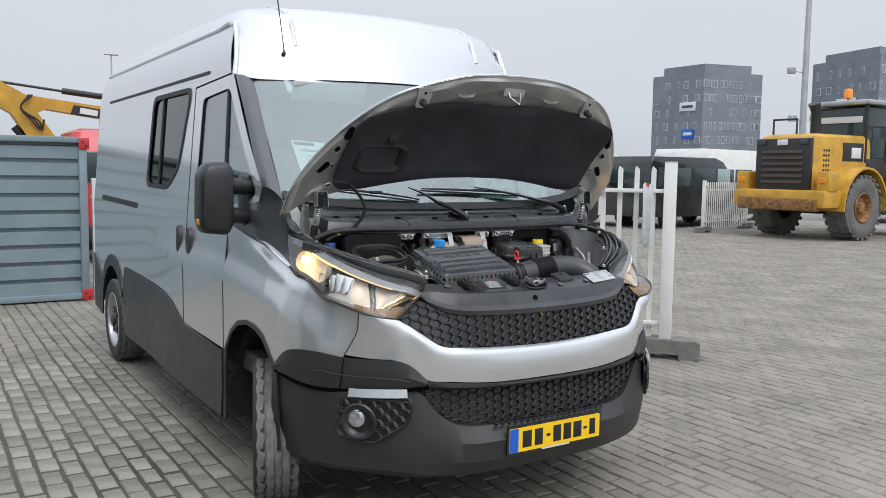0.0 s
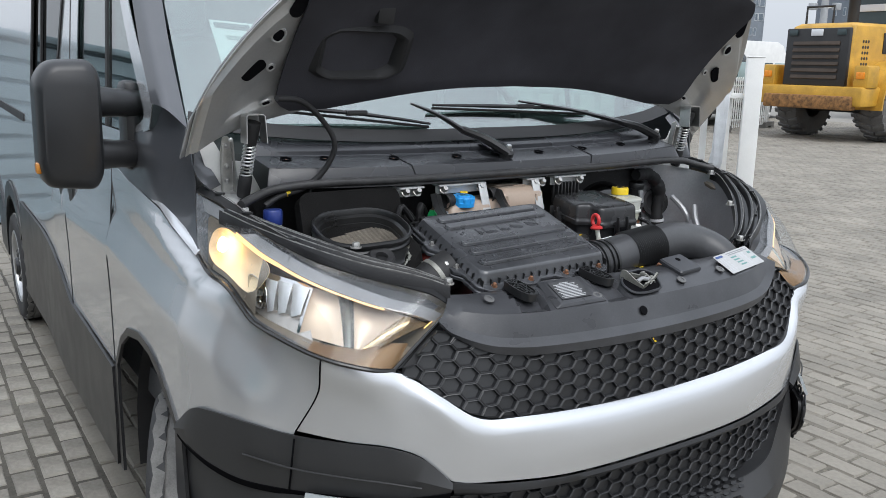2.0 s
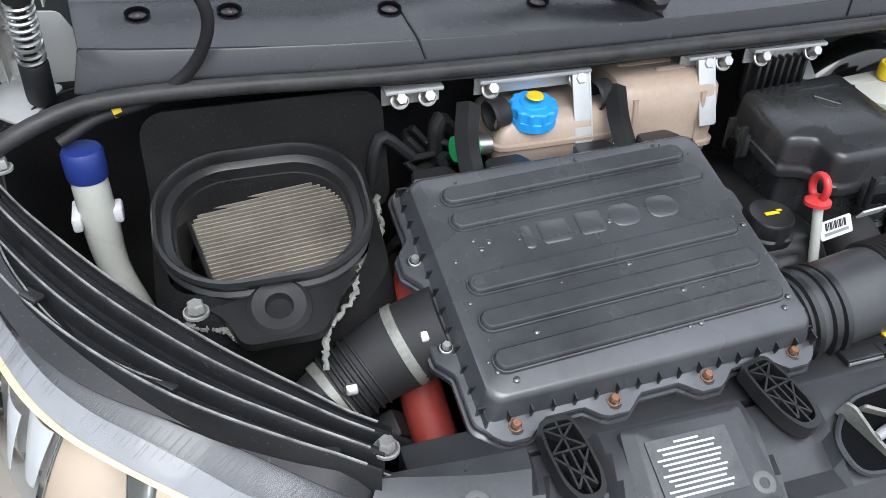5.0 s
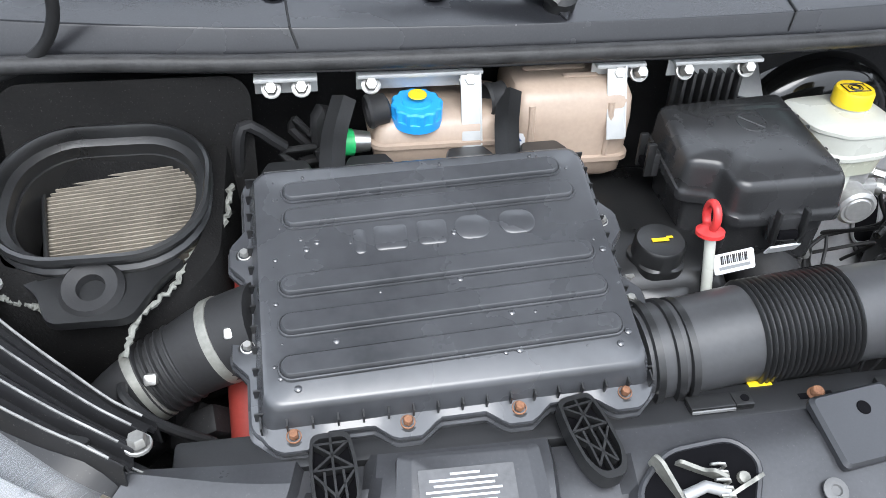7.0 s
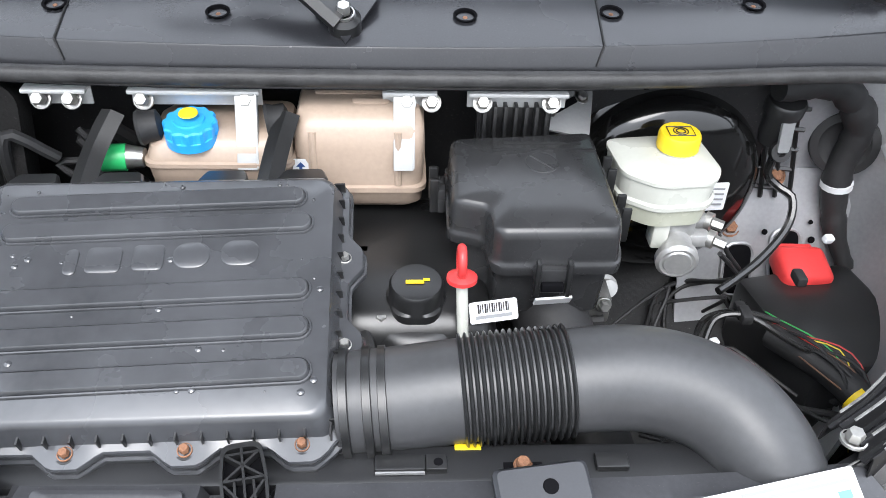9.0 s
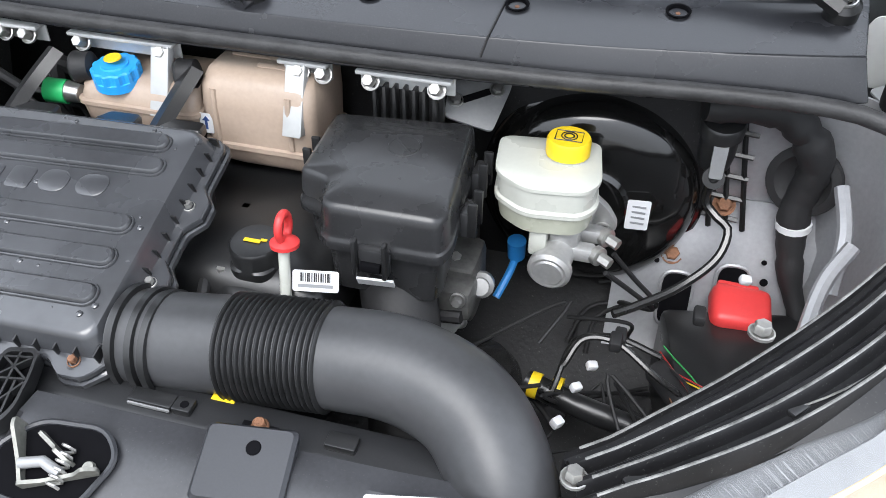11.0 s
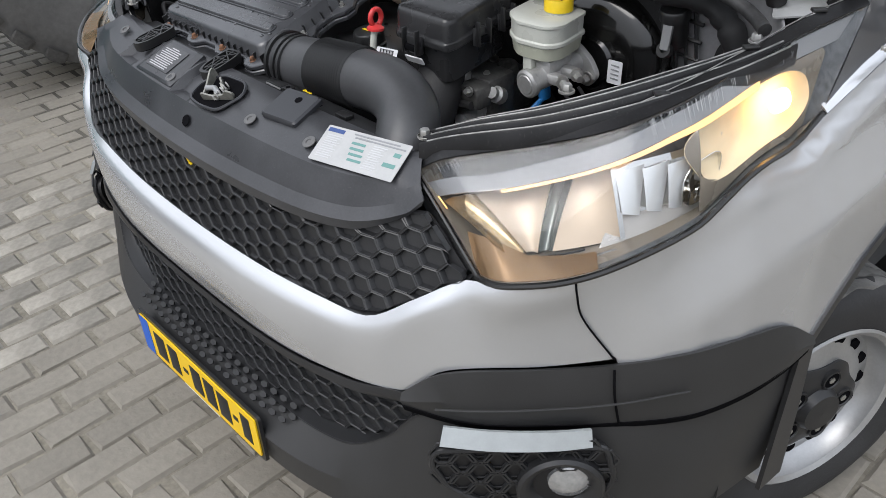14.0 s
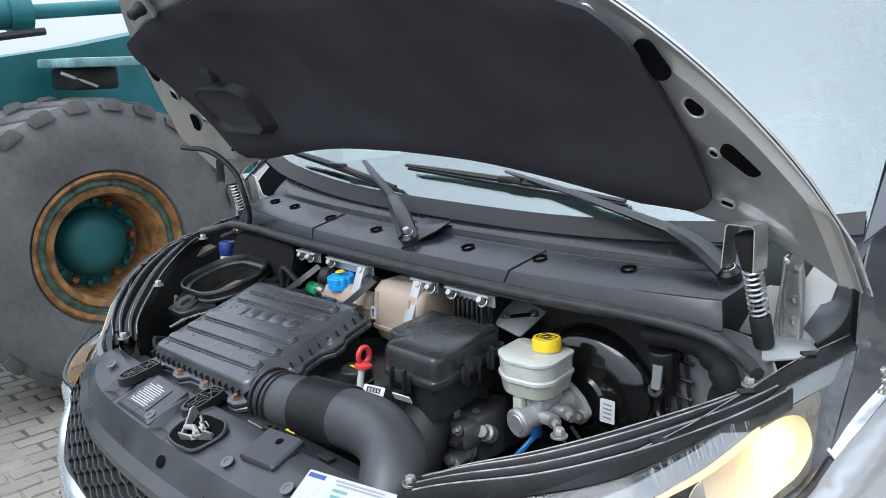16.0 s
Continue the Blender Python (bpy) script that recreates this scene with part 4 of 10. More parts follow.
# wheels
def wheel(y, s, turn=0.0):
    bm = bmesh.new()
    lathe(bm, [(0.225, -0.10), (0.25, -0.108), (0.30, -0.113), (0.325, -0.108), (0.338, -0.092), (0.342, -0.06)], (0, 0, 0), (1, 0, 0), 64)
    lathe(bm, [(0.225, 0.10), (0.25, 0.108), (0.30, 0.113), (0.325, 0.108), (0.338, 0.092), (0.342, 0.06)], (0, 0, 0), (1, 0, 0), 64)
    w = new("wheel")
    w.parent = van
    w.matrix_basis = pose(s * 0.915, y, 0.343, 0, 0, turn)
    part("tyre", bm, TYREM, w)
    bm = bmesh.new()
    for h0, h1 in ((-0.094, -0.062), (-0.052, -0.02), (-0.012, 0.014), (0.022, 0.054), (0.064, 0.094)):
        n = 96
        rows = []
        for r, h in ((0.333, h0), (0.343, h0), (0.343, h1), (0.333, h1)):
            row = []
            for k in range(n):
                a = 2 * math.pi * k / n
                g = 0.004 if k % 4 == 0 else 0
                zig = 0.004 * math.sin(k * math.pi / 2)
                row.append(((h + zig), math.cos(a) * (r - g), math.sin(a) * (r - g)))
            rows.append(row)
        grid(bm, rows, True)
    lathe(bm, [(0.334, -0.095), (0.334, 0.095)], (0, 0, 0), (1, 0, 0), 64)
    part("tread", bm, TREADM, w, "worn grey tyre tread")
    bm = bmesh.new()
    lathe(bm, [(0.225, 0.095), (0.232, 0.104), (0.225, 0.108), (0.212, 0.10), (0.205, 0.06), (0.195, 0.05), (0.175, 0.052), (0.12, 0.078), (0.0, 0.08)], (0, 0, 0), (s, 0, 0), 48)
    lathe(bm, [(0.205, 0.06), (0.205, -0.1), (0.225, -0.1)], (0, 0, 0), (s, 0, 0), 48)
    part("rim", bm, RIMM, w, "silver steel rim")
    # rim holes: their shade painted as flat black discs
    for k in range(16):
        a = 2 * math.pi * k / 16
        bm = bmesh.new()
        lathe(bm, [(0.0, 0.058), (0.016, 0.0585), (0.017, 0.050)], (0, 0.168 * math.cos(a), 0.168 * math.sin(a)), (s, 0, 0), 12)
        part("rim_hole", bm, HOLE_SHADE, w)
    bm = bmesh.new()
    lathe(bm, [(0.118, 0.07), (0.122, 0.084), (0.105, 0.092), (0.06, 0.095), (0.05, 0.115), (0.0, 0.118)], (0, 0, 0), (s, 0, 0), 60, wob=lambda k, r: 1 + (0.07 * math.cos(k * 2 * math.pi / 10) if r > 0.1 else 0))
    for k in range(5):
        a = 2 * math.pi * k / 5
        nb = bmesh.new()
        lathe(nb, [(0.029, 0.088), (0.027, 0.099), (0.023, 0.0995), (0.021, 0.0965)], (0, 0.082 * math.cos(a), 0.082 * math.sin(a)), (s, 0, 0), 16)
        part("hub_ring", nb, PLASTIC, w)
        # hub hole, its shade painted as a black disc
        nb = bmesh.new()
        lathe(nb, [(0.0225, 0.09), (0.022, 0.0962), (0, 0.0962)], (0, 0.082 * math.cos(a), 0.082 * math.sin(a)), (s, 0, 0), 16)
        part("hub_hole", nb, HOLE_SHADE, w)
        nb = bmesh.new()
        lathe(nb, [(0.009, 0.095), (0.0085, 0.0985), (0, 0.0985)], (0, 0.082 * math.cos(a), 0.082 * math.sin(a)), (s, 0, 0), 6)
        part("wheel_nut", nb, STEEL, w)
    part("hub_cover", bm, PLASTIC, w, "black plastic hub cover")


for s in (1, -1):
    wheel(WHEEL_F, s, -20)
    wheel(WHEEL_R, s)
    for y0 in (WHEEL_F, WHEEL_R):
        bm = bmesh.new()
        rows = [[(s * x, y0 + 0.435 * math.cos(a), 0.38 + 0.49 * math.sin(a)) for a in (radians(-10 + 200 * i / 16) for i in range(17))] for x in (0.985, 0.62)]
        grid(bm, rows)
        part("wheel_arch_liner", bm, RUBBER, van)
bm = bmesh.new()
box(bm, (0, 2.9, 0.42), (1.5, 4.6, 0.16), 0.02)
box(bm, (0, 0.75, 0.36), (1.2, 0.9, 0.1), 0.02)
part("underbody", bm, DARK, van)

# mirrors
for s in (1, -1):
    bm = bmesh.new()
    poly = fillet([(-0.085, -0.19), (0.06, -0.205), (0.085, -0.16), (0.09, 0.15), (0.06, 0.19), (-0.06, 0.185), (-0.10, 0.13), (-0.105, -0.13)], 0.04)
    rows = []
    for k, d in ((0.82, -0.075), (0.95, -0.06), (1.0, -0.03), (1.0, 0.03), (0.96, 0.05)):
        rows.append([(s * (1.172 - x * k * 0.87), 1.19 + d, 1.488 + z * k * 0.90) for x, z in poly])
    grid(bm, rows, True, True)
    mir_ob = part("door_mirror", bm, PLASTIC, van, "large black door mirror on two arms", smooth=50)
    for z in (1.545, 1.40):
        bm = bmesh.new()
        tube(bm, [(s * 1.13, 1.19, z), (s * 1.05, 1.21, z - 0.005), (s * 0.975, 1.26, z - 0.01)], [0.062, 0.052, 0.056], 12, 8, squash=0.75)
        part("mirror_arm", bm, PLASTIC, mir_ob)
    bm = bmesh.new()
    box(bm, (s * 0.995, 1.27, 1.47), (0.05, 0.10, 0.26), 0.02)
    part("mirror_mount", bm, PLASTIC, mir_ob)
    bm = bmesh.new()
    box(bm, (s * 1.262, 1.17, 1.37), (0.014, 0.04, 0.03), 0.006)
    part("indicator", bm, mat("amber_lens", (0.55, 0.22, 0.03), 0.25, 0, 0.1, 9, 60, 0.0) if s > 0 else bpy.data.materials["amber_lens"], mir_ob)
# raised figures on the corner panel
cu = bpy.data.curves.new("figures", "FONT")
cu.body, cu.size, cu.extrude, cu.bevel_depth, cu.shear = "35-15", 0.062, 0.003, 0.0008, 0.12
fo = new("figures", cu)
fo.parent = van
fm = bpy.data.meshes.new_from_object(fo)
bpy.data.objects.remove(fo)
fig = new("model_badge", fm)
fig.parent = van
fig.matrix_basis = plane_at((side_x(0.93, 1.28) + 0.006, 0.848, 1.262), (0.14, 1, 0.06), (-0.05, -0.06, 1)) 
fm.materials.clear()
fm.materials.append(STEEL)
tagged(fig, "brushed metal model figures")

# ---- hood, swung up ----
HINGE = Vector((0, 0.87, 1.425))
SWING = Matrix.Translation(HINGE) @ Matrix.Rotation(radians(-73), 4, "X") @ Matrix.Translation(-HINGE)
H_FRONT = crv([(0, 0.085, 1.085), (0.25, 0.10, 1.09), (0.45, 0.15, 1.105), (0.60, 0.215, 1.14), (0.72, 0.31, 1.185), (0.83, 0.44, 1.24), (0.92, 0.60, 1.30), (0.968, 0.77, 1.375)], 120)
H_REAR = crv([(0, 0.665, 1.398), (0.25, 0.675, 1.400), (0.5, 0.712, 1.408), (0.74, 0.765, 1.418), (0.87, 0.815, 1.425), (0.968, 0.885, 1.43)], 120)


def along(curve, x):
    xs = [p.x for p in curve]
    return float(np.interp(abs(x), xs, [p.y for p in curve])), float(np.interp(abs(x), xs, [p.z for p in curve]))


def hood_pt(x, v, dz=0.0, crown=0.045, y=None):
    """A place on the swung-up hood: v runs from its rear edge (0) to its nose (1), or y of the closed hood."""
    (yr, zr), (yf, zf) = along(H_REAR, x), along(H_FRONT, x)
    if y is not None:
        v = (yr - y) / (yr - yf)
    u = min(1, abs(x) / 0.968)
    w = min(1, max(0, 0.16 + 0.84 * v) * 0.95) if v < 0.95 else min(1, 0.95 * v)
    lift = crown * (math.sin(math.pi * min(1, 0.05 + 0.95 * max(0, v))) - 0.156 * (1 - v)) * (1 - u**4)
    yy = y if y is not None else yr + (yf - yr) * v
    return SWING @ Vector((x, yy, zr + (zf - zr) * v + lift + dz))


def hood_sheet(half, dz, v0=0.0, v1=1.0, n=61, m=17, relief=None):
    bm = bmesh.new()
    rows = []
    for j in range(m):
        v = v0 + (v1 - v0) * j / (m - 1)
        rows.append([hood_pt(x, v, dz + (relief(x, v) if relief else 0)) for x in (half * math.sin(math.pi / 2 * (-1 + 2 * i / (n - 1))) for i in range(n))])
    grid(bm, rows)
    return bm


bm = hood_sheet(0.966, 0.0)
thicken(bm, 0.004)
hood = part("hood", bm, SILVER, van, "silver hood standing open")


def frame_relief(x, v):
    """Pressed channels: a thin lip round the edge, a raised beam inside it."""
    e = min((0.955 - abs(x)) * 1.1, (1 - v) * 0.62 * max(0.25, 1 - abs(x)), v * 0.5 + 0.02)
    r = -0.010 - 0.020 * min(1, max(0, (e - 0.012) / 0.014)) + 0.012 * min(1, max(0, (e - 0.085) / 0.02))
    if v > 0.78:
        r += 0.006 * math.sin(abs(x) * 24 + 1.0) * min(1, (v - 0.78) * 8) * min(1, max(0, e / 0.03))
    return r


bm = hood_sheet(0.955, 0.0, 0.004, 0.994, 97, 45, frame_relief)
thicken(bm, 0.003)
part("inner_frame", bm, UNDER, hood, "grey painted inner hood frame, its pressed holes painted as black plates", smooth=30)

# felt liner with rounded corners and soft quilting
bm = bmesh.new()
rows = []
NL = 57
for j in range(25):
    f = j / 24
    row = []
    for i in range(NL):
        u = -1 + 2 * i / (NL - 1)
        c = max(0.0, abs(f - 0.5) * 2 - 0.78) / 0.22
        half = 0.752 - 0.045 * c * c * (1 if f < 0.5 else 0.8)
        x = half * u
        yr = along(H_REAR, x)[0] - 0.004 - 0.03 * max(0, abs(x) - 0.6) / 0.15
        yf = 0.245 + 0.10 * (abs(x) / 0.75) ** 3 + (0.012 if abs(x) < 0.06 else 0)
        y = yr + (yf - yr) * f
        puff = 0.004 * math.sin(x * 11 + 1) * math.sin(y * 15) + 0.005 * math.sin(x * 5 - y * 7)
        edge = min(f, 1 - f, (1 - abs(u)) * 1.2)
        row.append(hood_pt(x, 0, -0.040 - 0.010 * min(1, edge * 14) + puff * min(1, edge * 8), y=y))
    rows.append(row)
grid(bm, rows)
thicken(bm, 0.008)
part("sound_liner", bm, FELT, hood, "black felt sound liner", smooth=60)

HN = (SWING.to_3x3() @ Vector((0, 0.30, -0.95))).normalized()
HY = (SWING.to_3x3() @ Vector((0, 0.95, 0.30))).normalized()
for s in (1, -1):
    for x, y, w, h, tilt in ((0.768, 0.425, 0.070, 0.032, 1.0), (0.832, 0.610, 0.070, 0.032, 0.85), (0.795, 0.51, 0.030, 0.024, 1.0), (0.785, 0.605, 0.014, 0.011, 0.8), (0.772, 0.712, 0.020, 0.011, 0.4), (0.70, 0.345, 0.020, 0.016, 0.9)):
        p = hood_pt(s * x, 0, -0.034, y=y)
        m = plane_at(p, HY * math.sin(tilt) + Vector((s * math.cos(tilt), 0, 0)) * (1 if tilt < 0.9 else 0.55), HN.cross(HY))
        if (m.to_3x3() @ Vector((0, 0, 1))).dot(HN) < 0:
            m = m @ Matrix.Rotation(math.pi, 4, "X")
        # the shade in each hole is painted as a black plate
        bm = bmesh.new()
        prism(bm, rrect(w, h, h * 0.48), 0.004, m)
        part("frame_hole", bm, HOLE_SHADE, hood)
        if w < 0.04:
            lp = rrect(w * 1.25, h * 1.3, h * 0.6)
            bm = bmesh.new()
            tube(bm, [m @ Vector((a, b, 0.002)) for a, b in lp + lp[:1]], 0.0035, 6)
            part("hole_collar", bm, UNDER, hood)
    p = hood_pt(s * 0.48, 0, -0.036, y=0.225)
    m = plane_at(p, (1, 0, 0), HY)
    bm = bmesh.new()
    prism(bm, fillet([(-0.04, -0.05), (0.04, -0.05), (0.03, 0.05), (-0.03, 0.05)], 0.012), 0.008 * (1 if (m.to_3x3() @ Vector((0, 0, 1))).dot(HN) > 0 else -1), m, 0.0)
    part("stop_pad", bm, UNDER, hood)
    bm = bmesh.new()
    lathe(bm, [(0.016, 0.0), (0.017, 0.006), (0.013, 0.02), (0.013, 0.034), (0.009, 0.038), (0, 0.038)], p + HN * 0.008 + HY * 0.02, HN, 16)
    part("rubber_stop", bm, RUBBER, hood)
    bm = bmesh.new()
    lathe(bm, [(0.007, 0.0), (0.006, 0.002), (0, 0.002)], p + HN * 0.008 - HY * 0.025, HN, 12)
    part("pad_hole", bm, HOLE_SHADE, hood)
    for x, y in ((0.25, 0.20),):
        bm = bmesh.new()
        q = hood_pt(s * x, 0, -0.034, y=y)
        rows = [[q + HN * d + Vector((0.045 * k * math.cos(a), 0, 0)) + HY * 0.015 * k * math.sin(a) for a in (2 * math.pi * i / 20 for i in range(20))] for k, d in ((1.2, -0.004), (1.1, 0.002), (0.95, 0.002), (0.8, -0.004), (0.3, -0.006))]
        grid(bm, rows, True)
        part("pressed_bead", bm, UNDER, hood)
# oval air intake mouth standing proud of the liner
bm = bmesh.new()
c = hood_pt(-0.56, 0, -0.045, y=0.55)
rows = []
for k, d in ((1.6, 0.0), (1.42, 0.010), (1.28, 0.026), (1.2, 0.032), (1.12, 0.030), (1.02, 0.018), (0.95, 0.005), (0.3, 0.004), (0.02, 0.004)):
    rows.append([c + HN * d + Vector((0.108 * k * max(-0.92, min(0.92, 1.12 * math.cos(a))), 0, 0)) + HY * 0.064 * k * max(-0.93, min(0.93, 1.1 * math.sin(a))) for a in (2 * math.pi * i / 40 for i in range(40))])
grid(bm, rows, True)
part("intake_mouth", bm, RUBBER, hood, "oval rubber air intake mouth")
bm = bmesh.new()
box(bm, c + HN * 0.018 - HY * 0.115 + Vector((0.03, 0, 0)), (0.05, 0.05, 0.04), 0.01, SWING.to_3x3().to_4x4())
part("intake_spigot", bm, RUBBER, hood)
bm = bmesh.new()
q = hood_pt(0.0, 0, -0.03, y=0.165)
tube(bm, [q + Vector((-0.035, 0, 0)), q + HN * 0.03 + HY * 0.02 + Vector((-0.03, 0, 0)), q + HN * 0.075 + HY * 0.03, q + HN * 0.03 + HY * 0.02 + Vector((0.03, 0, 0)), q + Vector((0.035, 0, 0))], 0.0045, 8)
part("striker", bm, ZINC, hood)
bm = bmesh.new()
box(bm, q + HN * 0.004, (0.12, 0.05, 0.010), 0.004, SWING.to_3x3().to_4x4())
part("striker_plate", bm, UNDER, hood)

GLOSS = mat("glossy_black_paint", (0.012, 0.012, 0.012), 0.24, 0, 0.3, 14, 200, 0.0, coat=0.4)

# ---- headlights ----
HL_LOW = [(0.705, 0.214, 1.004), (0.753, 0.209, 1.015), (0.812, 0.238, 1.030), (0.862, 0.280, 1.046), (0.907, 0.361, 1.068), (0.935, 0.474, 1.087), (0.950, 0.536, 1.130), (0.959, 0.595, 1.149), (0.965, 0.675, 1.155), (0.969, 0.742, 1.186)]
HL_TOP = [(0.532, 0.246, 1.112), (0.580, 0.257, 1.146), (0.686, 0.333, 1.177), (0.802, 0.403, 1.219), (0.869, 0.505, 1.260), (0.896, 0.619, 1.286), (0.911, 0.720, 1.310), (0.932, 0.862, 1.326)]
HL_LOW, HL_TOP = ([tuple(p) for p in crv(k, 15)] for k in (HL_LOW, HL_TOP))
HL_MID = [tuple((Vector(a) + Vector(b)) / 2 + Vector((0.012, -0.010, 0.014)) * (0.25 + 0.75 * math.sin(math.pi * k / 14))) for k, (a, b) in enumerate(zip(HL_LOW, HL_TOP))]
HLC = [crv(k, 61) for k in (HL_LOW, HL_MID, HL_TOP)]
HL_IN = Vector((-0.52, 0.80, -0.22)).normalized()


def lens_pt(s, u, v, d=0.0):
    """A place behind the lens: u from its inner to its outer end, v from its lower to its upper edge, d deep."""
    f = min(max(u, 0), 1) * 60
    k = min(int(f), 59)
    a, b, c = (q[k].lerp(q[k + 1], f - k) for q in HLC)
    w = min(max(v, 0), 1)
    p = a * ((1 - w) * (1 - 2 * w)) + b * (4 * w * (1 - w)) + c * (w * (2 * w - 1))
    x = s * p.x + (0.085 * max(0, p.y - 0.6) * max(0, min(1, (p.z - 1.19) / 0.12)) if s > 0 else 0)
    p = p + HL_IN * d
    return Vector((x + s * HL_IN.x * d, p.y, p.z))


def lens_patch(s, u0, u1, v0, v1, deep, n=30, m=8, t=0.0015):
    bm = bmesh.new()
    rows = []
    for j in range(m + 1):
        row = []
        for i in range(n + 1):
            g, h = i / n, j / m
            a0 = v0(g) if callable(v0) else v0
            a1 = v1(g) if callable(v1) else v1
            row.append(lens_pt(s, u0 + (u1 - u0) * g, a0 + (a1 - a0) * h, deep(g, h)))
        rows.append(row)
    grid(bm, rows)
    thicken(bm, t)
    return bm


def bowl_top(u):
    """Upper limit of the reflectors along the lens."""
    return float(np.interp(u, [0.0, 0.15, 0.30, 0.50, 0.70, 0.93], [0.68, 0.65, 0.67, 0.71, 0.72, 0.66]))


def guide_low(g):
    return float(np.interp(g, [0.0, 0.15, 0.30, 0.50, 0.70, 1.0], [0.71, 0.68, 0.705, 0.76, 0.775, 0.75]))


def guide_top(g):
    return float(np.interp(g, [0.0, 0.15, 0.30, 0.50, 0.70, 1.0], [0.86, 0.81, 0.86, 0.92, 0.95, 0.96]))


def lens_quad(s, a, b, c, d, bulge=0.0, n=14, m=10):
    """A curved panel between four places (u, v, deep) behind the lens: lower inner, lower outer, upper outer, upper inner."""
    bm = bmesh.new()
    rows = []
    for j in range(m + 1):
        h = j / m
        row = []
        for i in range(n + 1):
            g = i / n
            u, v, q = ((a[k] * (1 - g) + b[k] * g) * (1 - h) + (d[k] * (1 - g) + c[k] * g) * h for k in range(3))
            row.append(lens_pt(s, u, v, q + bulge * 4 * g * (1 - g) * (0.3 + 0.7 * h)))
        rows.append(row)
    grid(bm, rows)
    thicken(bm, 0.001)
    return bm


def lens_bowl(s, uc, vc, ru, rv, d0, d1, power=2.6, facet=0, tilt=0.0):
    """A hollow reflector with a rounded-square mouth."""
    bm = bmesh.new()
    rows = []
    for k in range(9):
        r = max(0.02, k / 8)
        row = []
        for i in range(48):
            a = 2 * math.pi * i / 48
            ca, sa = math.cos(a), math.sin(a)
            q = (abs(ca) ** power + abs(sa) ** power) ** (-1 / power)
            du, dv = ru * r * q * ca, rv * r * q * sa
            d = d0 + (d1 - d0) * (1 - r * r)
            if facet:
                d += 0.007 * ((du / ru * facet + 9) % 1.0) * min(1, (1 - r) * 4)
            row.append(lens_pt(s, uc + du + tilt * dv, vc + dv, d))
        rows.append(row)
    grid(bm, rows, True)
    thicken(bm, 0.001)
    return bm


def lens_frame(s, uc, vc, ru, rv, power, tilt, u0, u1, v0, v1, d):
    """The flat bezel between a bowl's mouth and a straight-sided field."""
    bm = bmesh.new()
    rows = [[], []]
    for i in range(48):
        a = 2 * math.pi * i / 48
        ca, sa = math.cos(a), math.sin(a)
        q = (abs(ca) ** power + abs(sa) ** power) ** (-1 / power)
        du, dv = ru * q * ca, rv * q * sa
        rows[0].append(lens_pt(s, uc + du + tilt * dv, vc + dv, d))
        k = min((u1 - uc) / ca if ca > 1e-3 else (u0 - uc) / ca if ca < -1e-3 else 99, (v1 - vc) / sa if sa > 1e-3 else (v0 - vc) / sa if sa < -1e-3 else 99)
        rows[1].append(lens_pt(s, uc + k * ca, vc + k * sa, d - 0.002))
    grid(bm, rows, True)
    thicken(bm, 0.001)
    return bm


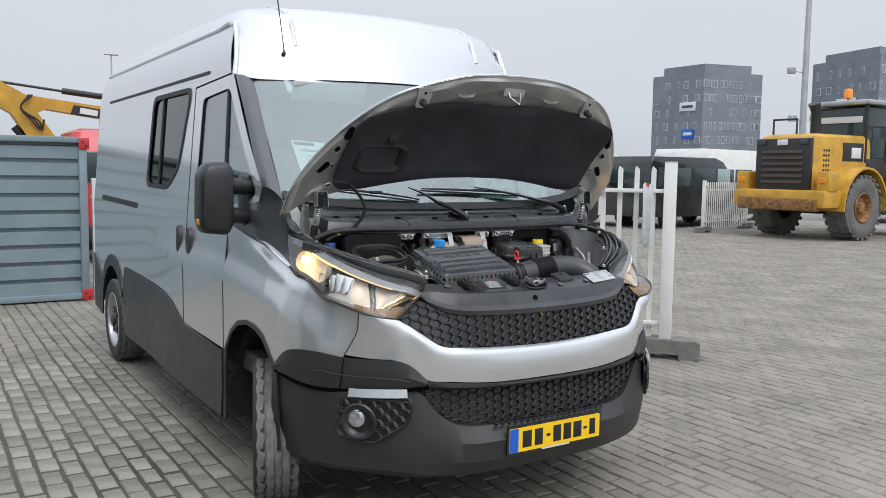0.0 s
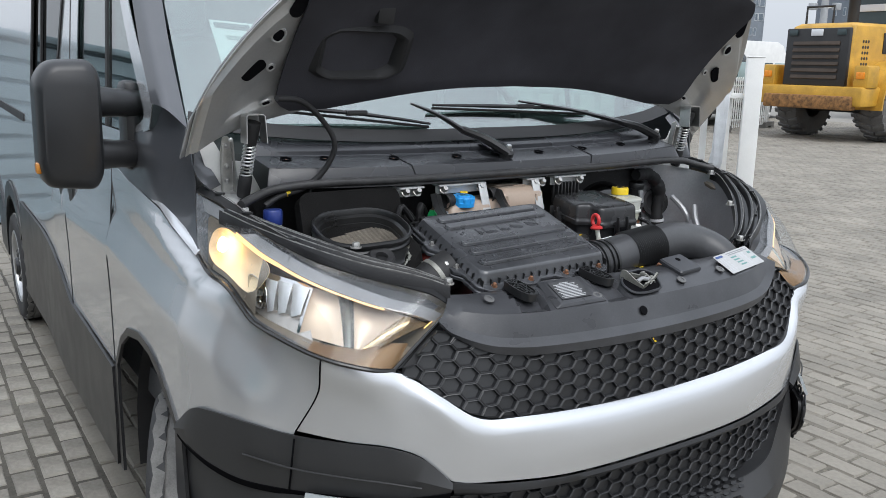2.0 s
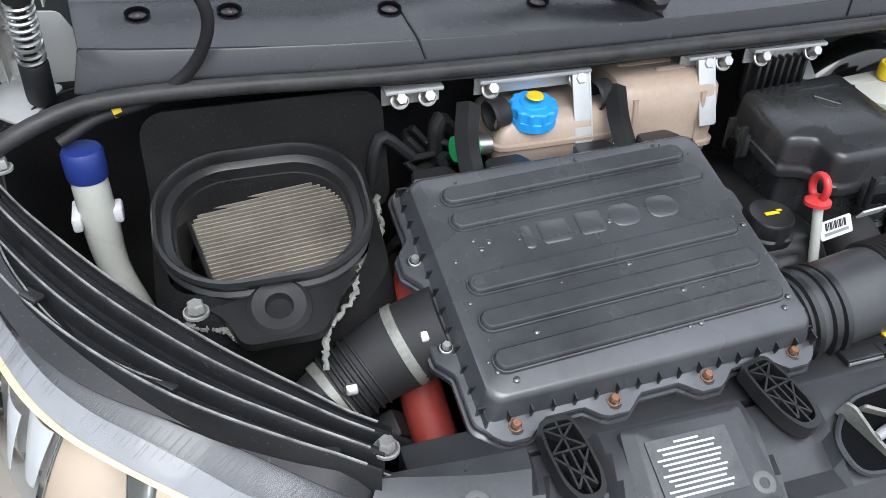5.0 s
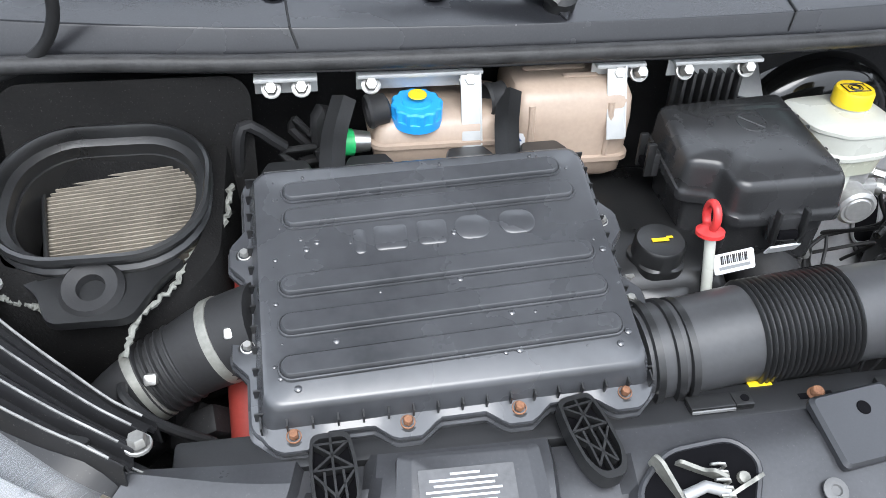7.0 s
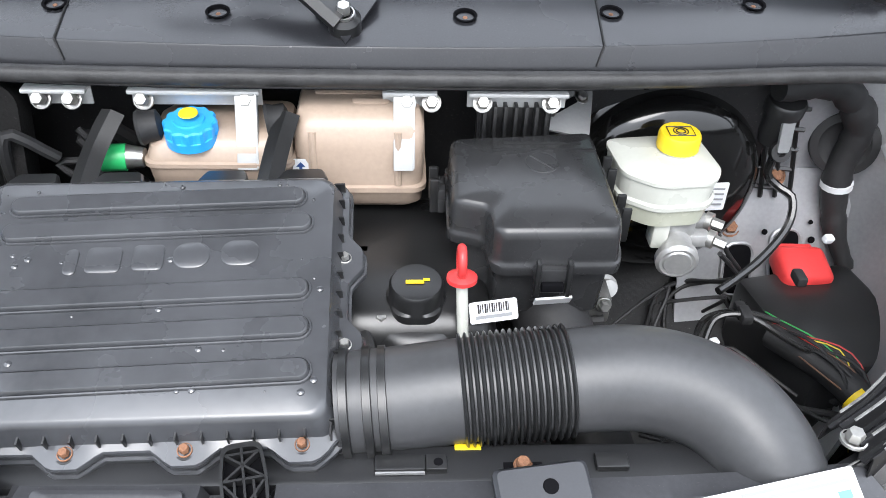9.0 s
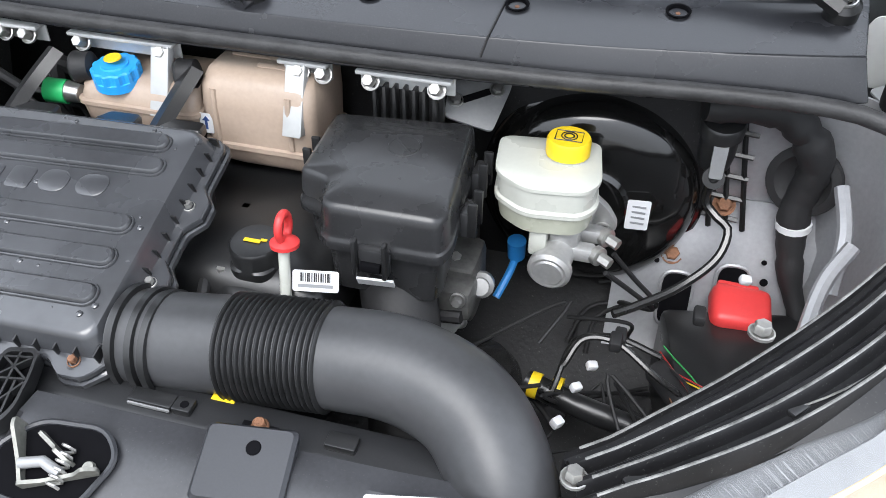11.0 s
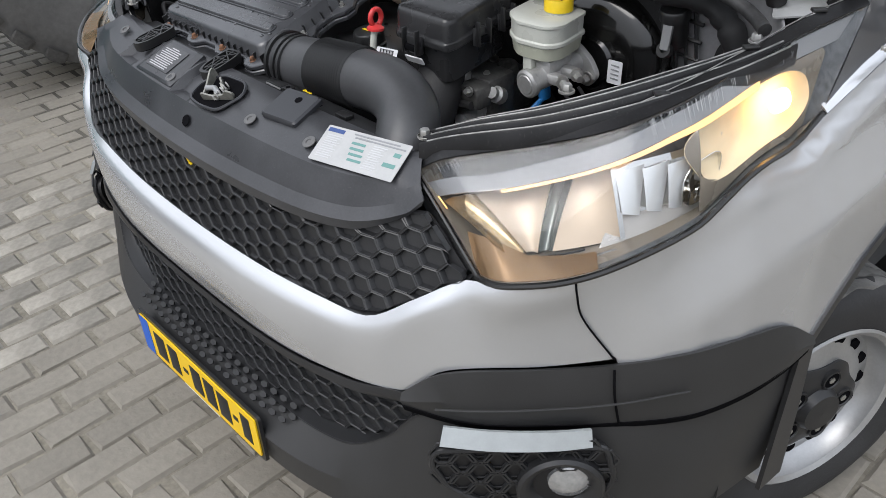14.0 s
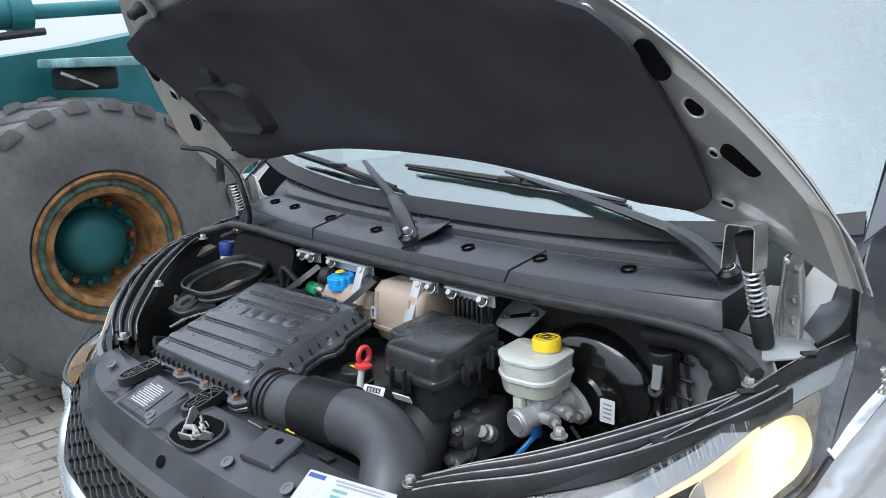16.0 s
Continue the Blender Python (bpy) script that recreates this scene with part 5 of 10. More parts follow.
for s in (1, -1):
    f = (lambda c, s=s: [(s * x + (0.085 * max(0, y - 0.6) * max(0, min(1, (z - 1.19) / 0.12)) if s > 0 else 0), y, z) for x, y, z in c])
    hl = part("headlight", sheet([f(HL_LOW), f(HL_MID), f(HL_TOP)], 40, 8, 0.003), LENS, van, "clear headlight with glowing warm lamp")
    hl.visible_shadow = False
    part("lamp_housing", lens_patch(s, 0.004, 0.996, 0.004, 0.996, lambda g, h: 0.006 + 0.092 * min(1, h * 6, (1 - h) * 5, g * 14, (1 - g) * 7), 50, 16), HOUSE, hl, "pale lamp housing")
    # dark colour for the housing's shaded depth and the flange seen through it
    part("upper_housing", lens_patch(s, 0.006, 0.97, guide_low, 0.99, lambda g, h: 0.030 + 0.018 * math.sin(math.pi * h), 50, 5), UPPERH, hl, "upper part of the housing, its shaded depth put into a dark colour")
    part("upper_band", lens_patch(s, 0.004, 0.97, guide_low, guide_top, lambda g, h: 0.012 + 0.006 * (1 - h), 50, 4), GUIDE, hl, "frosted upper band of the lens")
    bm = bmesh.new()
    rr = random.Random(8)
    for k in range(230):
        u = 0.012 + 0.80 * rr.random()
        top = 0.985 - 0.02 * rr.random()
        if rr.random() < (0.95 if u < 0.3 or 0.45 < u < 0.62 else 0.45):
            tube(bm, [lens_pt(s, u, top, 0.002), lens_pt(s, u + 0.001, top - rr.uniform(0.03, 0.17), 0.002)], 0.00028, 3)
    tagged(part("lens_rib", bm, RIBM, hl), kind="stuff")
    part("band_shelf", lens_patch(s, 0.03, 0.72, lambda g: guide_low(0.03 + 0.72 * g), lambda g: bowl_top(0.03 + 0.69 * g), lambda g, h: 0.018 + 0.016 * h, 50, 4), PLATEW, hl, "bright reflecting shelf")
    part("outer_fin_panel", lens_patch(s, 0.90, 0.998, 0.015, 0.985, lambda g, h: 0.003 + 0.028 * (1 - g), 6, 12), SMOKE, hl, "smoked striped end of the lens")
    # reflectors: a shield-shaped panel, a dark wedge and a second panel, then the faceted bowl
    part("inner_corner", lens_quad(s, (0.115, 0.17, 0.030), (0.150, 0.15, 0.048), (0.10, 0.64, 0.036), (0.020, 0.66, 0.018), 0.014), GOLD, hl, "inner corner of the reflector with lamplight in its golden colour")
    part("inner_reflector", lens_quad(s, (0.150, 0.15, 0.050), (0.172, 0.13, 0.055), (0.255, 0.65, 0.055), (0.10, 0.64, 0.036), 0.020), CREAM, hl, "shield-shaped reflector with warm lamplight in its cream colour")
    part("dark_wedge", lens_quad(s, (0.172, 0.13, 0.055), (0.205, 0.13, 0.055), (0.302, 0.65, 0.058), (0.255, 0.66, 0.056), 0.026), WEDGE, hl, "dark mirrored wedge between the reflectors")
    part("middle_reflector", lens_quad(s, (0.205, 0.13, 0.055), (0.355, 0.10, 0.052), (0.375, 0.65, 0.042), (0.302, 0.65, 0.056), 0.014), CREAM, hl, "second reflector with warm lamplight in its cream colour")
    part("bowl_plate", lens_quad(s, (0.30, 0.07, 0.05), (0.62, 0.04, 0.040), (0.60, 0.17, 0.052), (0.355, 0.30, 0.060), 0.0), PLATEW, hl, "pale plate under the bowl")
    part("bowl_field", lens_quad(s, (0.36, 0.26, 0.058), (0.61, 0.12, 0.050), (0.62, 0.52, 0.048), (0.375, 0.67, 0.050), 0.0), CHROME, hl)
    for k in range(3):
        u0, u1 = 0.376 + 0.052 * k, 0.424 + 0.052 * k
        part("bowl_facet", lens_quad(s, (u0 - 0.002, 0.30 - 0.05 * k, 0.034), (u1 - 0.018, 0.22 - 0.04 * k, 0.048), (u1 + 0.014, 0.60 - 0.05 * k, 0.044), (u0 + 0.006, 0.64 - 0.05 * k, 0.028), -0.004), FACETM, hl, "white mirrored facet")
    part("outer_bowl", lens_bowl(s, 0.565, 0.29, 0.052, 0.155, 0.030, 0.060, 2.6, 2.5, 0.05), CHROME, hl, "faceted mirror reflector bowl")
    part("reflector_edge", lens_quad(s, (0.355, 0.10, 0.045), (0.366, 0.10, 0.045), (0.384, 0.65, 0.036), (0.374, 0.65, 0.036), 0.0), CHROME, hl)
    bm = bmesh.new()
    tube(bm, [lens_pt(s, 0.575, 0.27, 0.062), lens_pt(s, 0.575, 0.27, 0.036)], [0.011, 0.0085], 14)
    part("bulb_cap", bm, ZINC, hl)
    part("lower_shelf", lens_patch(s, 0.012, 0.30, 0.015, lambda g: float(np.interp(g, [0, 0.25, 0.5, 1], [0.36, 0.30, 0.15, 0.09])), lambda g, h: 0.007 + 0.03 * h, 24, 4), AMBER, hl, "lower shelf with warm lamplight in its brown colour")
    part("outer_shelf", lens_patch(s, 0.30, 0.90, 0.015, lambda g: 0.06 + 0.02 * g, lambda g, h: 0.007 + 0.045 * h, 30, 3), SMOKE, hl, "dark outer end of the shelf")
    bm = bmesh.new()
    for k in range(12):
        if k % 4 != 2:
            tube(bm, [lens_pt(s, 0.15 + 0.062 * (k + q / 3), 0.105 - 0.0045 * k, 0.054) for q in range(4)], 0.0017, 6)
    part("shelf_edge", bm, INK, hl)
    # lamp at the outer end; its light along the upper shelf painted as emission
    for u0, u1, mt in ((0.16, 0.34, FAINT), (0.34, 0.50, FAINT), (0.50, 0.72, BULB)):
        part("glow_strip", lens_patch(s, u0, u1, lambda g: guide_low(u0 + (u1 - u0) * g) - 0.03 - 0.16 * max(0, u0 + (u1 - u0) * g - 0.30) ** 1.2, lambda g: guide_low(u0 + (u1 - u0) * g) - 0.006, lambda g, h: 0.019, 20, 2), mt, hl, "emissive strip painted as the lamp's glow along the shelf")
    part("lamp_bowl", lens_bowl(s, 0.715, 0.43, 0.175, 0.30, 0.020, 0.058, 3.0, 0, -0.16), GLOWB, hl, "warm lit bowl of the running light")
    part("lamp_bezel", lens_frame(s, 0.715, 0.43, 0.175, 0.30, 3.0, -0.16, 0.56, 0.915, 0.06, 0.75, 0.021), HOUSE, hl, "pale bezel round the running light")
    part("glowing_lamp", lens_bowl(s, 0.788, 0.46, 0.036, 0.115, 0.016, 0.032, 2.6, 0, -0.16), BULB2, hl, "bright warm running light")
    # emissive rod painted as warm light in the inner corner
    bm = bmesh.new()
    tube(bm, [lens_pt(s, 0.022, 0.60, 0.012), lens_pt(s, 0.018, 0.72, 0.010)], 0.0014, 6)
    part("inner_glow", bm, BULB, hl)
    e0 = [HL_LOW[0], HL_MID[0], HL_TOP[0]]
    part("lamp_side_panel", sheet([f([(x + 0.004, y + 0.004, z) for x, y, z in e0]), f([(x - 0.012, y + 0.002, z) for x, y, z in e0]), f([(x - 0.05, y + 0.002, z + 0.004) for x, y, z in e0])], 12, 2, 0.003), PLASTIC, hl)
    # dark rim along the lower edge and the inner end, bead of the upper edge
    bm = bmesh.new()
    tube(bm, f([(x, y - 0.001, z - 0.002) for x, y, z in HL_LOW]), 0.0055, 8, 40)
    tube(bm, f([HL_LOW[0], HL_MID[0], HL_TOP[0]]), 0.0045, 8, 12)
    part("lens_rim", bm, GLOSS, hl)
    for u in (0.10, 0.45, 0.80):
        bm = bmesh.new()
        tube(bm, [lens_pt(s, u, 0.86, -0.002), lens_pt(s, u + 0.004, 0.95, -0.002)], 0.003, 6)
        part("lens_nib", bm, LENS, hl)
    # black upper flange behind the lens and the ridged channel
    q0 = [(x, y + 0.002, z + 0.002) for x, y, z in HL_TOP]
    q1 = [(x - 0.022, y + 0.022, z + 0.012) for x, y, z in HL_TOP]
    q2 = [(x - 0.04, y + 0.03, z - 0.005) for x, y, z in HL_TOP]
    part("lamp_flange", sheet([f(q0), f(q1), f(q2)], 40, 1, 0.003), CHANM, hl, smooth=20)
    for u in (0.12, 0.3, 0.5, 0.72, 0.88):
        p = crv(f(q1), 41)[int(u * 40)]
        bm = bmesh.new()
        box(bm, p + Vector((0, 0, 0.002)), (0.024, 0.014, 0.006), 0.002, Matrix.Rotation(s * 0.85, 4, "Z"))
        part("flange_tab", bm, ENGP, hl)
    bm = bmesh.new()
    tube(bm, [q + Vector((0, 0, 0.002)) for q in crv(f(q1), 40)], 0.0012, 5)
    part("flange_edge", bm, WORN, hl)
    path = [(0.522, 0.280, 1.158), (0.594, 0.315, 1.187), (0.692, 0.385, 1.214), (0.785, 0.475, 1.247), (0.858, 0.580, 1.277), (0.893, 0.652, 1.294), (0.905, 0.70, 1.300)]
    P = crv(path, 40)
    rows = []
    for i, p in enumerate(P):
        d = (P[min(i + 1, 39)] - P[max(i - 1, 0)])
        nn = Vector((d.y, -d.x, 0)).normalized()
        w = 0.6 + 0.4 * math.sin(math.pi * min(1, max(0.08, i / 39 * 1.05)))
        prof = ((0.040, -0.03), (0.037, 0.0), (0.034, 0.003), (0.030, 0.001), (0.027, -0.010), (0.017, -0.011), (0.013, 0.004), (0.010, 0.007), (0.004, 0.007), (0.001, 0.004), (-0.003, -0.010), (-0.014, -0.011), (-0.018, 0.003), (-0.021, 0.006), (-0.029, 0.006), (-0.033, 0.0), (-0.037, -0.006), (-0.043, -0.006), (-0.046, 0.0), (-0.049, -0.03))
        rows.append([(s * (p.x + nn.x * a * w), p.y + nn.y * a * w, p.z + b) for a, b in prof])
    bm = bmesh.new()
    grid(bm, rows)
    thicken(bm, 0.002)
    ch = part("bay_channel", bm, CHANM, van, "black ridged metal channel along the bay edge")
    for q in (2, 7, 13, 18):
        bm = bmesh.new()
        tube(bm, [Vector(r[q]) + Vector((0, 0, 0.0)) for r in rows[1:-1]], 0.0016, 5)
        part("worn_ridge", bm, WORN, ch)
    for p in ((0.522, 0.281, 1.160), (0.676, 0.452, 1.229), (0.862, 0.690, 1.291)):
        bm = bmesh.new()
        bolt(bm, (s * p[0], p[1], p[2]), (0, 0, 1), 0.009, 0.011)
        part("bolt", bm, ZINC if p[0] < 0.8 else ALU, ch)

# ---- front carrier ----
P0 = [(0, 0.098, 1.0), (0.3, 0.113, 1.005), (0.47, 0.146, 1.02), (0.56, 0.19, 1.06), (0.592, 0.205, 1.09)]
P1 = [(0, 0.088, 1.006), (0.3, 0.103, 1.011), (0.475, 0.137, 1.027), (0.572, 0.185, 1.068), (0.598, 0.203, 1.097)]
P2 = [(0, 0.096, 1.022), (0.3, 0.111, 1.027), (0.462, 0.142, 1.042), (0.552, 0.19, 1.078), (0.592, 0.21, 1.103)]
P3 = [(0, 0.108, 1.024), (0.3, 0.122, 1.03), (0.445, 0.15, 1.046), (0.53, 0.193, 1.08), (0.585, 0.213, 1.105)]
P4 = [(0, 0.148, 1.09), (0.3, 0.152, 1.092), (0.43, 0.17, 1.098), (0.52, 0.20, 1.106), (0.575, 0.22, 1.112)]
P5 = [(0, 0.158, 1.100), (0.3, 0.162, 1.10), (0.43, 0.178, 1.105), (0.51, 0.207, 1.112), (0.565, 0.228, 1.117)]
P5b = [(0, 0.176, 1.1075), (0.3, 0.180, 1.1077), (0.43, 0.195, 1.112), (0.51, 0.216, 1.117), (0.56, 0.234, 1.120)]
P6 = [(0, 0.222, 1.127), (0.3, 0.226, 1.127), (0.43, 0.236, 1.130), (0.50, 0.248, 1.134), (0.54, 0.256, 1.135)]
P7 = [(0, 0.262, 1.129), (0.3, 0.265, 1.129), (0.43, 0.268, 1.132), (0.50, 0.272, 1.136), (0.53, 0.274, 1.137)]
P8 = [(0, 0.264, 1.100), (0.3, 0.267, 1.100), (0.43, 0.270, 1.104), (0.50, 0.274, 1.110), (0.53, 0.276, 1.115)]
bm = sheet([sym(k) for k in (P0, P1, P2, P3, P4, P5, P5b, P6, P7, P8)], 161, 1, 0.003)
for v in bm.verts:
    if v.co.y > 0.172 and (abs(v.co.x + 0.343) < 0.034 or abs(v.co.x + 0.090) < 0.036):
        v.co.z -= 0.016
carrier = part("front_carrier", bm, CARRM, van, "black plastic panel over the radiator grille", smooth=18)
bm = bmesh.new()
box(bm, (0, 0.296, 1.090), (1.0, 0.050, 0.05), 0.006)
cross = part("cross_member", bm, PLASTIC, van, "black steel cross member behind the front panel")
bm = bmesh.new()
lathe(bm, [(0.010, 0.0), (0.010, 0.0015), (0.0075, 0.003), (0.0075, 0.008), (0.006, 0.010), (0, 0.010)], (0.193, 0.291, 1.1152), (0, -0.15, 1), 14)
part("rusty_screw", bm, RUST, cross)
bm = bmesh.new()
box(bm, (0.193, 0.291, 1.1154), (0.040, 0.008, 0.001))
part("screw_slot", bm, HOLE_SHADE, cross)
bm = bmesh.new()
box(bm, (0.138, 0.316, 1.114), (0.028, 0.008, 0.004), 0.001)
part("yellow_tag", bm, YELLOW, cross)
for x, w in ((0.067, 0.052), (0.104, 0.022), (0.285, 0.034)):
    bm = bmesh.new()
    box(bm, (x, 0.292, 1.119), (w, 0.020, 0.008), 0.002)
    part("retainer", bm, ENGP, cross)
bm = bmesh.new()
box(bm, (0.067, 0.281, 1.1185), (0.050, 0.002, 0.003))
part("retainer_edge", bm, PLATEG, cross)
bm = bmesh.new()
lathe(bm, [(0.0, 0.001), (0.0045, 0.001), (0.005, 0)], (0.106, 0.291, 1.1234), (0, 0, 1), 12)
part("retainer_hole", bm, HOLE_SHADE, cross)
SLOPE = Vector((0, 0.91, 0.41))
for x, y in ((-0.450, 0.218), (0.15, 0.172), (0.320, 0.186), (-0.154, 0.170)):
    bm = bmesh.new()
    z = 1.1 + (y - 0.158) * 0.42 + 0.004
    lathe(bm, [(0.013, 0), (0.013, 0.002), (0.010, 0.003), (0.006, 0.003), (0.005, 0.001), (0, 0.001)], (x, y, z), (0, -0.41, 0.91), 18)
    part("clip", bm, CLIPM, carrier)
bm = bmesh.new()
lathe(bm, [(0.0, 0.002), (0.011, 0.002), (0.0125, 0.0)], (-0.032, 0.128, 1.064), (0, -0.85, 0.52), 16)
part("pull_hole", bm, HOLE_SHADE, carrier)
bm = bmesh.new()
box(bm, (-0.016, 0.108, 0.988), (0.010, 0.008, 0.016), 0.003)
box(bm, (-0.008, 0.107, 0.983), (0.012, 0.007, 0.006), 0.002)
part("yellow_clip", bm, YELLOW, carrier, "small yellow plastic clip")
# latch pocket, its shade painted as a flat black plate, with its catch
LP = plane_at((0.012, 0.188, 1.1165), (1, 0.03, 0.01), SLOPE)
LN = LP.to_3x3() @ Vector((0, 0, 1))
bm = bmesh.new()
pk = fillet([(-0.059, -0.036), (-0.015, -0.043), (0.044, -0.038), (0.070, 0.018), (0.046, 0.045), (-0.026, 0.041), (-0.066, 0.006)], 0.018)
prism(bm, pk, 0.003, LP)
latch = part("hood_latch", bm, HOLE_SHADE, van, "hood latch on a black plate painted as its pocket's shade")
bm = bmesh.new()
tube(bm, [LP @ Vector((x, y, 0.003)) for x, y in pk + pk[:1]], 0.0035, 6)
part("pocket_lip", bm, COWLM, latch)
for nm, o, d, poly in (("catch_lever", (-0.028, 0.004), (0.42, -0.9), [(-0.034, -0.004), (0.034, -0.004), (0.032, 0.008), (0.008, 0.012), (-0.026, 0.024), (-0.036, 0.020)]), ("catch_plate", (0.016, -0.012), (0.92, 0.35), [(-0.036, -0.004), (0.042, -0.004), (0.048, 0.016), (0.034, 0.024), (0.022, 0.012), (-0.012, 0.010), (-0.034, 0.018)]), ("catch_hook", (0.004, 0.018), (0.85, -0.45), [(-0.026, -0.004), (0.028, -0.004), (0.026, 0.014), (0.008, 0.020), (0.002, 0.010), (-0.024, 0.012)])):
    bm = bmesh.new()
    dd = LP.to_3x3() @ Vector((*d, 0))
    prism(bm, fillet(poly, 0.004), 0.004, plane_at(LP @ Vector((*o, 0.003)), dd, LN), 0.0)
    part(nm, bm, CATCHM, latch)
bm = bmesh.new()
tube(bm, [LP @ Vector((-0.024, -0.006, 0.012)), LP @ Vector((0.0, 0.0, 0.014)), LP @ Vector((0.022, -0.008, 0.012))], 0.006, 10)
part("catch_pin", bm, PLATEG, latch)
for x, y in ((0.045, 0.004),):
    bm = bmesh.new()
    lathe(bm, [(0.007, 0), (0.006, 0.005), (0, 0.006)], LP @ Vector((x, y, 0.004)), LN, 12)
    part("rivet", bm, CATCHM, latch)
bm = bmesh.new()
tube(bm, [LP @ Vector((0.02 + 0.007 * math.cos(k * 0.9), -0.022 + k * 0.0011, 0.012 + 0.007 * math.sin(k * 0.9))) for k in range(40)], 0.0017, 5)
part("catch_spring", bm, ZINC, latch)
# identification plate on its raised bed
IDM = plane_at((-0.217, 0.202, 1.1225), (1, -0.02, 0.0), (0, 0.9, 0.38))
bm = bmesh.new()
grid(bm, [[IDM @ Vector((x * g + 0.004, y * h, z)) for x, y in fillet([(-0.082, -0.052), (0.082, -0.052), (0.074, 0.052), (-0.070, 0.052)], 0.006)] for g, h, z in ((1.0, 1.0, -0.012), (0.98, 0.99, -0.004), (0.80, 0.90, 0.0015), (0.78, 0.88, 0.002))], True, True)
part("plate_bed", bm, CARRM, carrier, smooth=25)
bm = bmesh.new()
prism(bm, rrect(0.094, 0.066, 0.002), 0.0012, IDM @ Matrix.Translation((0, 0, 0.003)))
idp = part("id_plate", bm, IDMETAL, van, "small stamped metal plate")
for k in range(11):
    bm = bmesh.new()
    w = 0.041 - 0.004 * (k % 3) if k else 0.016
    y = 0.027 - k * 0.0054
    prism(bm, [(-w, -0.0011), (w * 0.8, -0.0011), (w * 0.8, 0.0011), (-w, 0.0011)], 0.0006, IDM @ Matrix.Translation((0, y, 0.004)))
    part("text_bar", bm, INKL, idp)
# raised tab beside the latch and its hole
bm = bmesh.new()
TB = plane_at((0.210, 0.232, 1.1275), (1, 0.12, 0.02), (0, 0.93, 0.3))
prism(bm, fillet([(-0.05, -0.04), (0.045, -0.04), (0.045, 0.04), (-0.05, 0.04)], 0.008), 0.012, TB, 0.004)
tab = part("carrier_tab", bm, COWLM, van)
bm = bmesh.new()
lathe(bm, [(0, 0.001), (0.007, 0.001), (0.008, 0)], TB @ Vector((0.004, 0.016, 0.0122)), TB.to_3x3() @ Vector((0, 0, 1)), 14)
part("tab_hole", bm, HOLE_SHADE, tab)
# printed service label
LB = plane_at((0.4315, 0.211, 1.1255), (0.98, 0.19, 0.04), (-0.14, 0.85, 0.47))
bm = bmesh.new()
prism(bm, rrect(0.185, 0.075, 0.003), 0.0012, LB)
lab = part("service_label", bm, LABELM, van, "white service sticker with printed lines")
for x, y, w, h, mt in ((-0.07, 0.029, 0.036, 0.008, INKB), (0.02, 0.031, 0.10, 0.003, INKG), (0.03, 0.025, 0.11, 0.003, INKG), (-0.01, 0.014, 0.03, 0.005, INKT), (-0.008, 0.003, 0.03, 0.005, INKT), (-0.004, -0.008, 0.03, 0.005, INKT), (0.0, -0.019, 0.03, 0.005, INKT), (0.07, -0.01, 0.026, 0.008, INKT), (0.075, 0.012, 0.014, 0.008, INKT)):
    bm = bmesh.new()
    prism(bm, [(x - w / 2, y - h / 2), (x + w / 2, y - h / 2), (x + w / 2, y + h / 2), (x - w / 2, y + h / 2)], 0.0006, LB @ Matrix.Translation((0, 0, 0.0011)))
    part("text_bar", bm, mt, lab)
for i in range(11):
    for x0, w in ((-0.066, 0.035), (0.035, 0.03)):
        bm = bmesh.new()
        y = 0.017 - i * 0.0045
        prism(bm, [(x0 - w / 2, y), (x0 + w / 2 - 0.004 * (i % 3), y), (x0 + w / 2 - 0.004 * (i % 3), y + 0.0022), (x0 - w / 2, y + 0.0022)], 0.0006, LB @ Matrix.Translation((0, 0, 0.0011)))
        part("text_line", bm, INKL, lab)

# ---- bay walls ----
# near-black sheets carry the deep shade of the bay
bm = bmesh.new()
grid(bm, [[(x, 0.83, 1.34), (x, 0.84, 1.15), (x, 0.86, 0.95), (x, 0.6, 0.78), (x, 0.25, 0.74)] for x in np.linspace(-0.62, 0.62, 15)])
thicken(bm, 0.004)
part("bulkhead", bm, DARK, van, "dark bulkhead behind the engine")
for s in (1, -1):
    part("inner_fender", sheet([[(s * 0.62, 0.85, 1.32), (s * 0.80, 0.84, 1.31), (s * 0.885, 0.72, 1.285), (s * 0.835, 0.59, 1.26), (s * 0.755, 0.49, 1.232), (s * 0.665, 0.405, 1.20), (s * 0.55, 0.32, 1.15)], [(s * 0.62, 0.86, 1.05), (s * 0.78, 0.86, 1.06), (s * 0.83, 0.74, 1.05), (s * 0.78, 0.6, 1.03), (s * 0.68, 0.48, 1.0), (s * 0.55, 0.35, 0.98)], [(s * 0.60, 0.82, 0.86), (s * 0.72, 0.8, 0.86), (s * 0.75, 0.72, 0.85), (s * 0.70, 0.6, 0.84), (s * 0.62, 0.5, 0.82), (s * 0.5, 0.36, 0.8)]], 30, 5), INNERF if s > 0 else DARK, van, "grey painted inner fender" if s > 0 else "dark inner fender")
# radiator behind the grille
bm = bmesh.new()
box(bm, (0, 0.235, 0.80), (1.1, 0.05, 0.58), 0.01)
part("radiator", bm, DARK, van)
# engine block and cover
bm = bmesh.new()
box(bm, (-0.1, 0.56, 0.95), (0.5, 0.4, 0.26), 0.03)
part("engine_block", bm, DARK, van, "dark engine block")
bm = bmesh.new()
rows = []
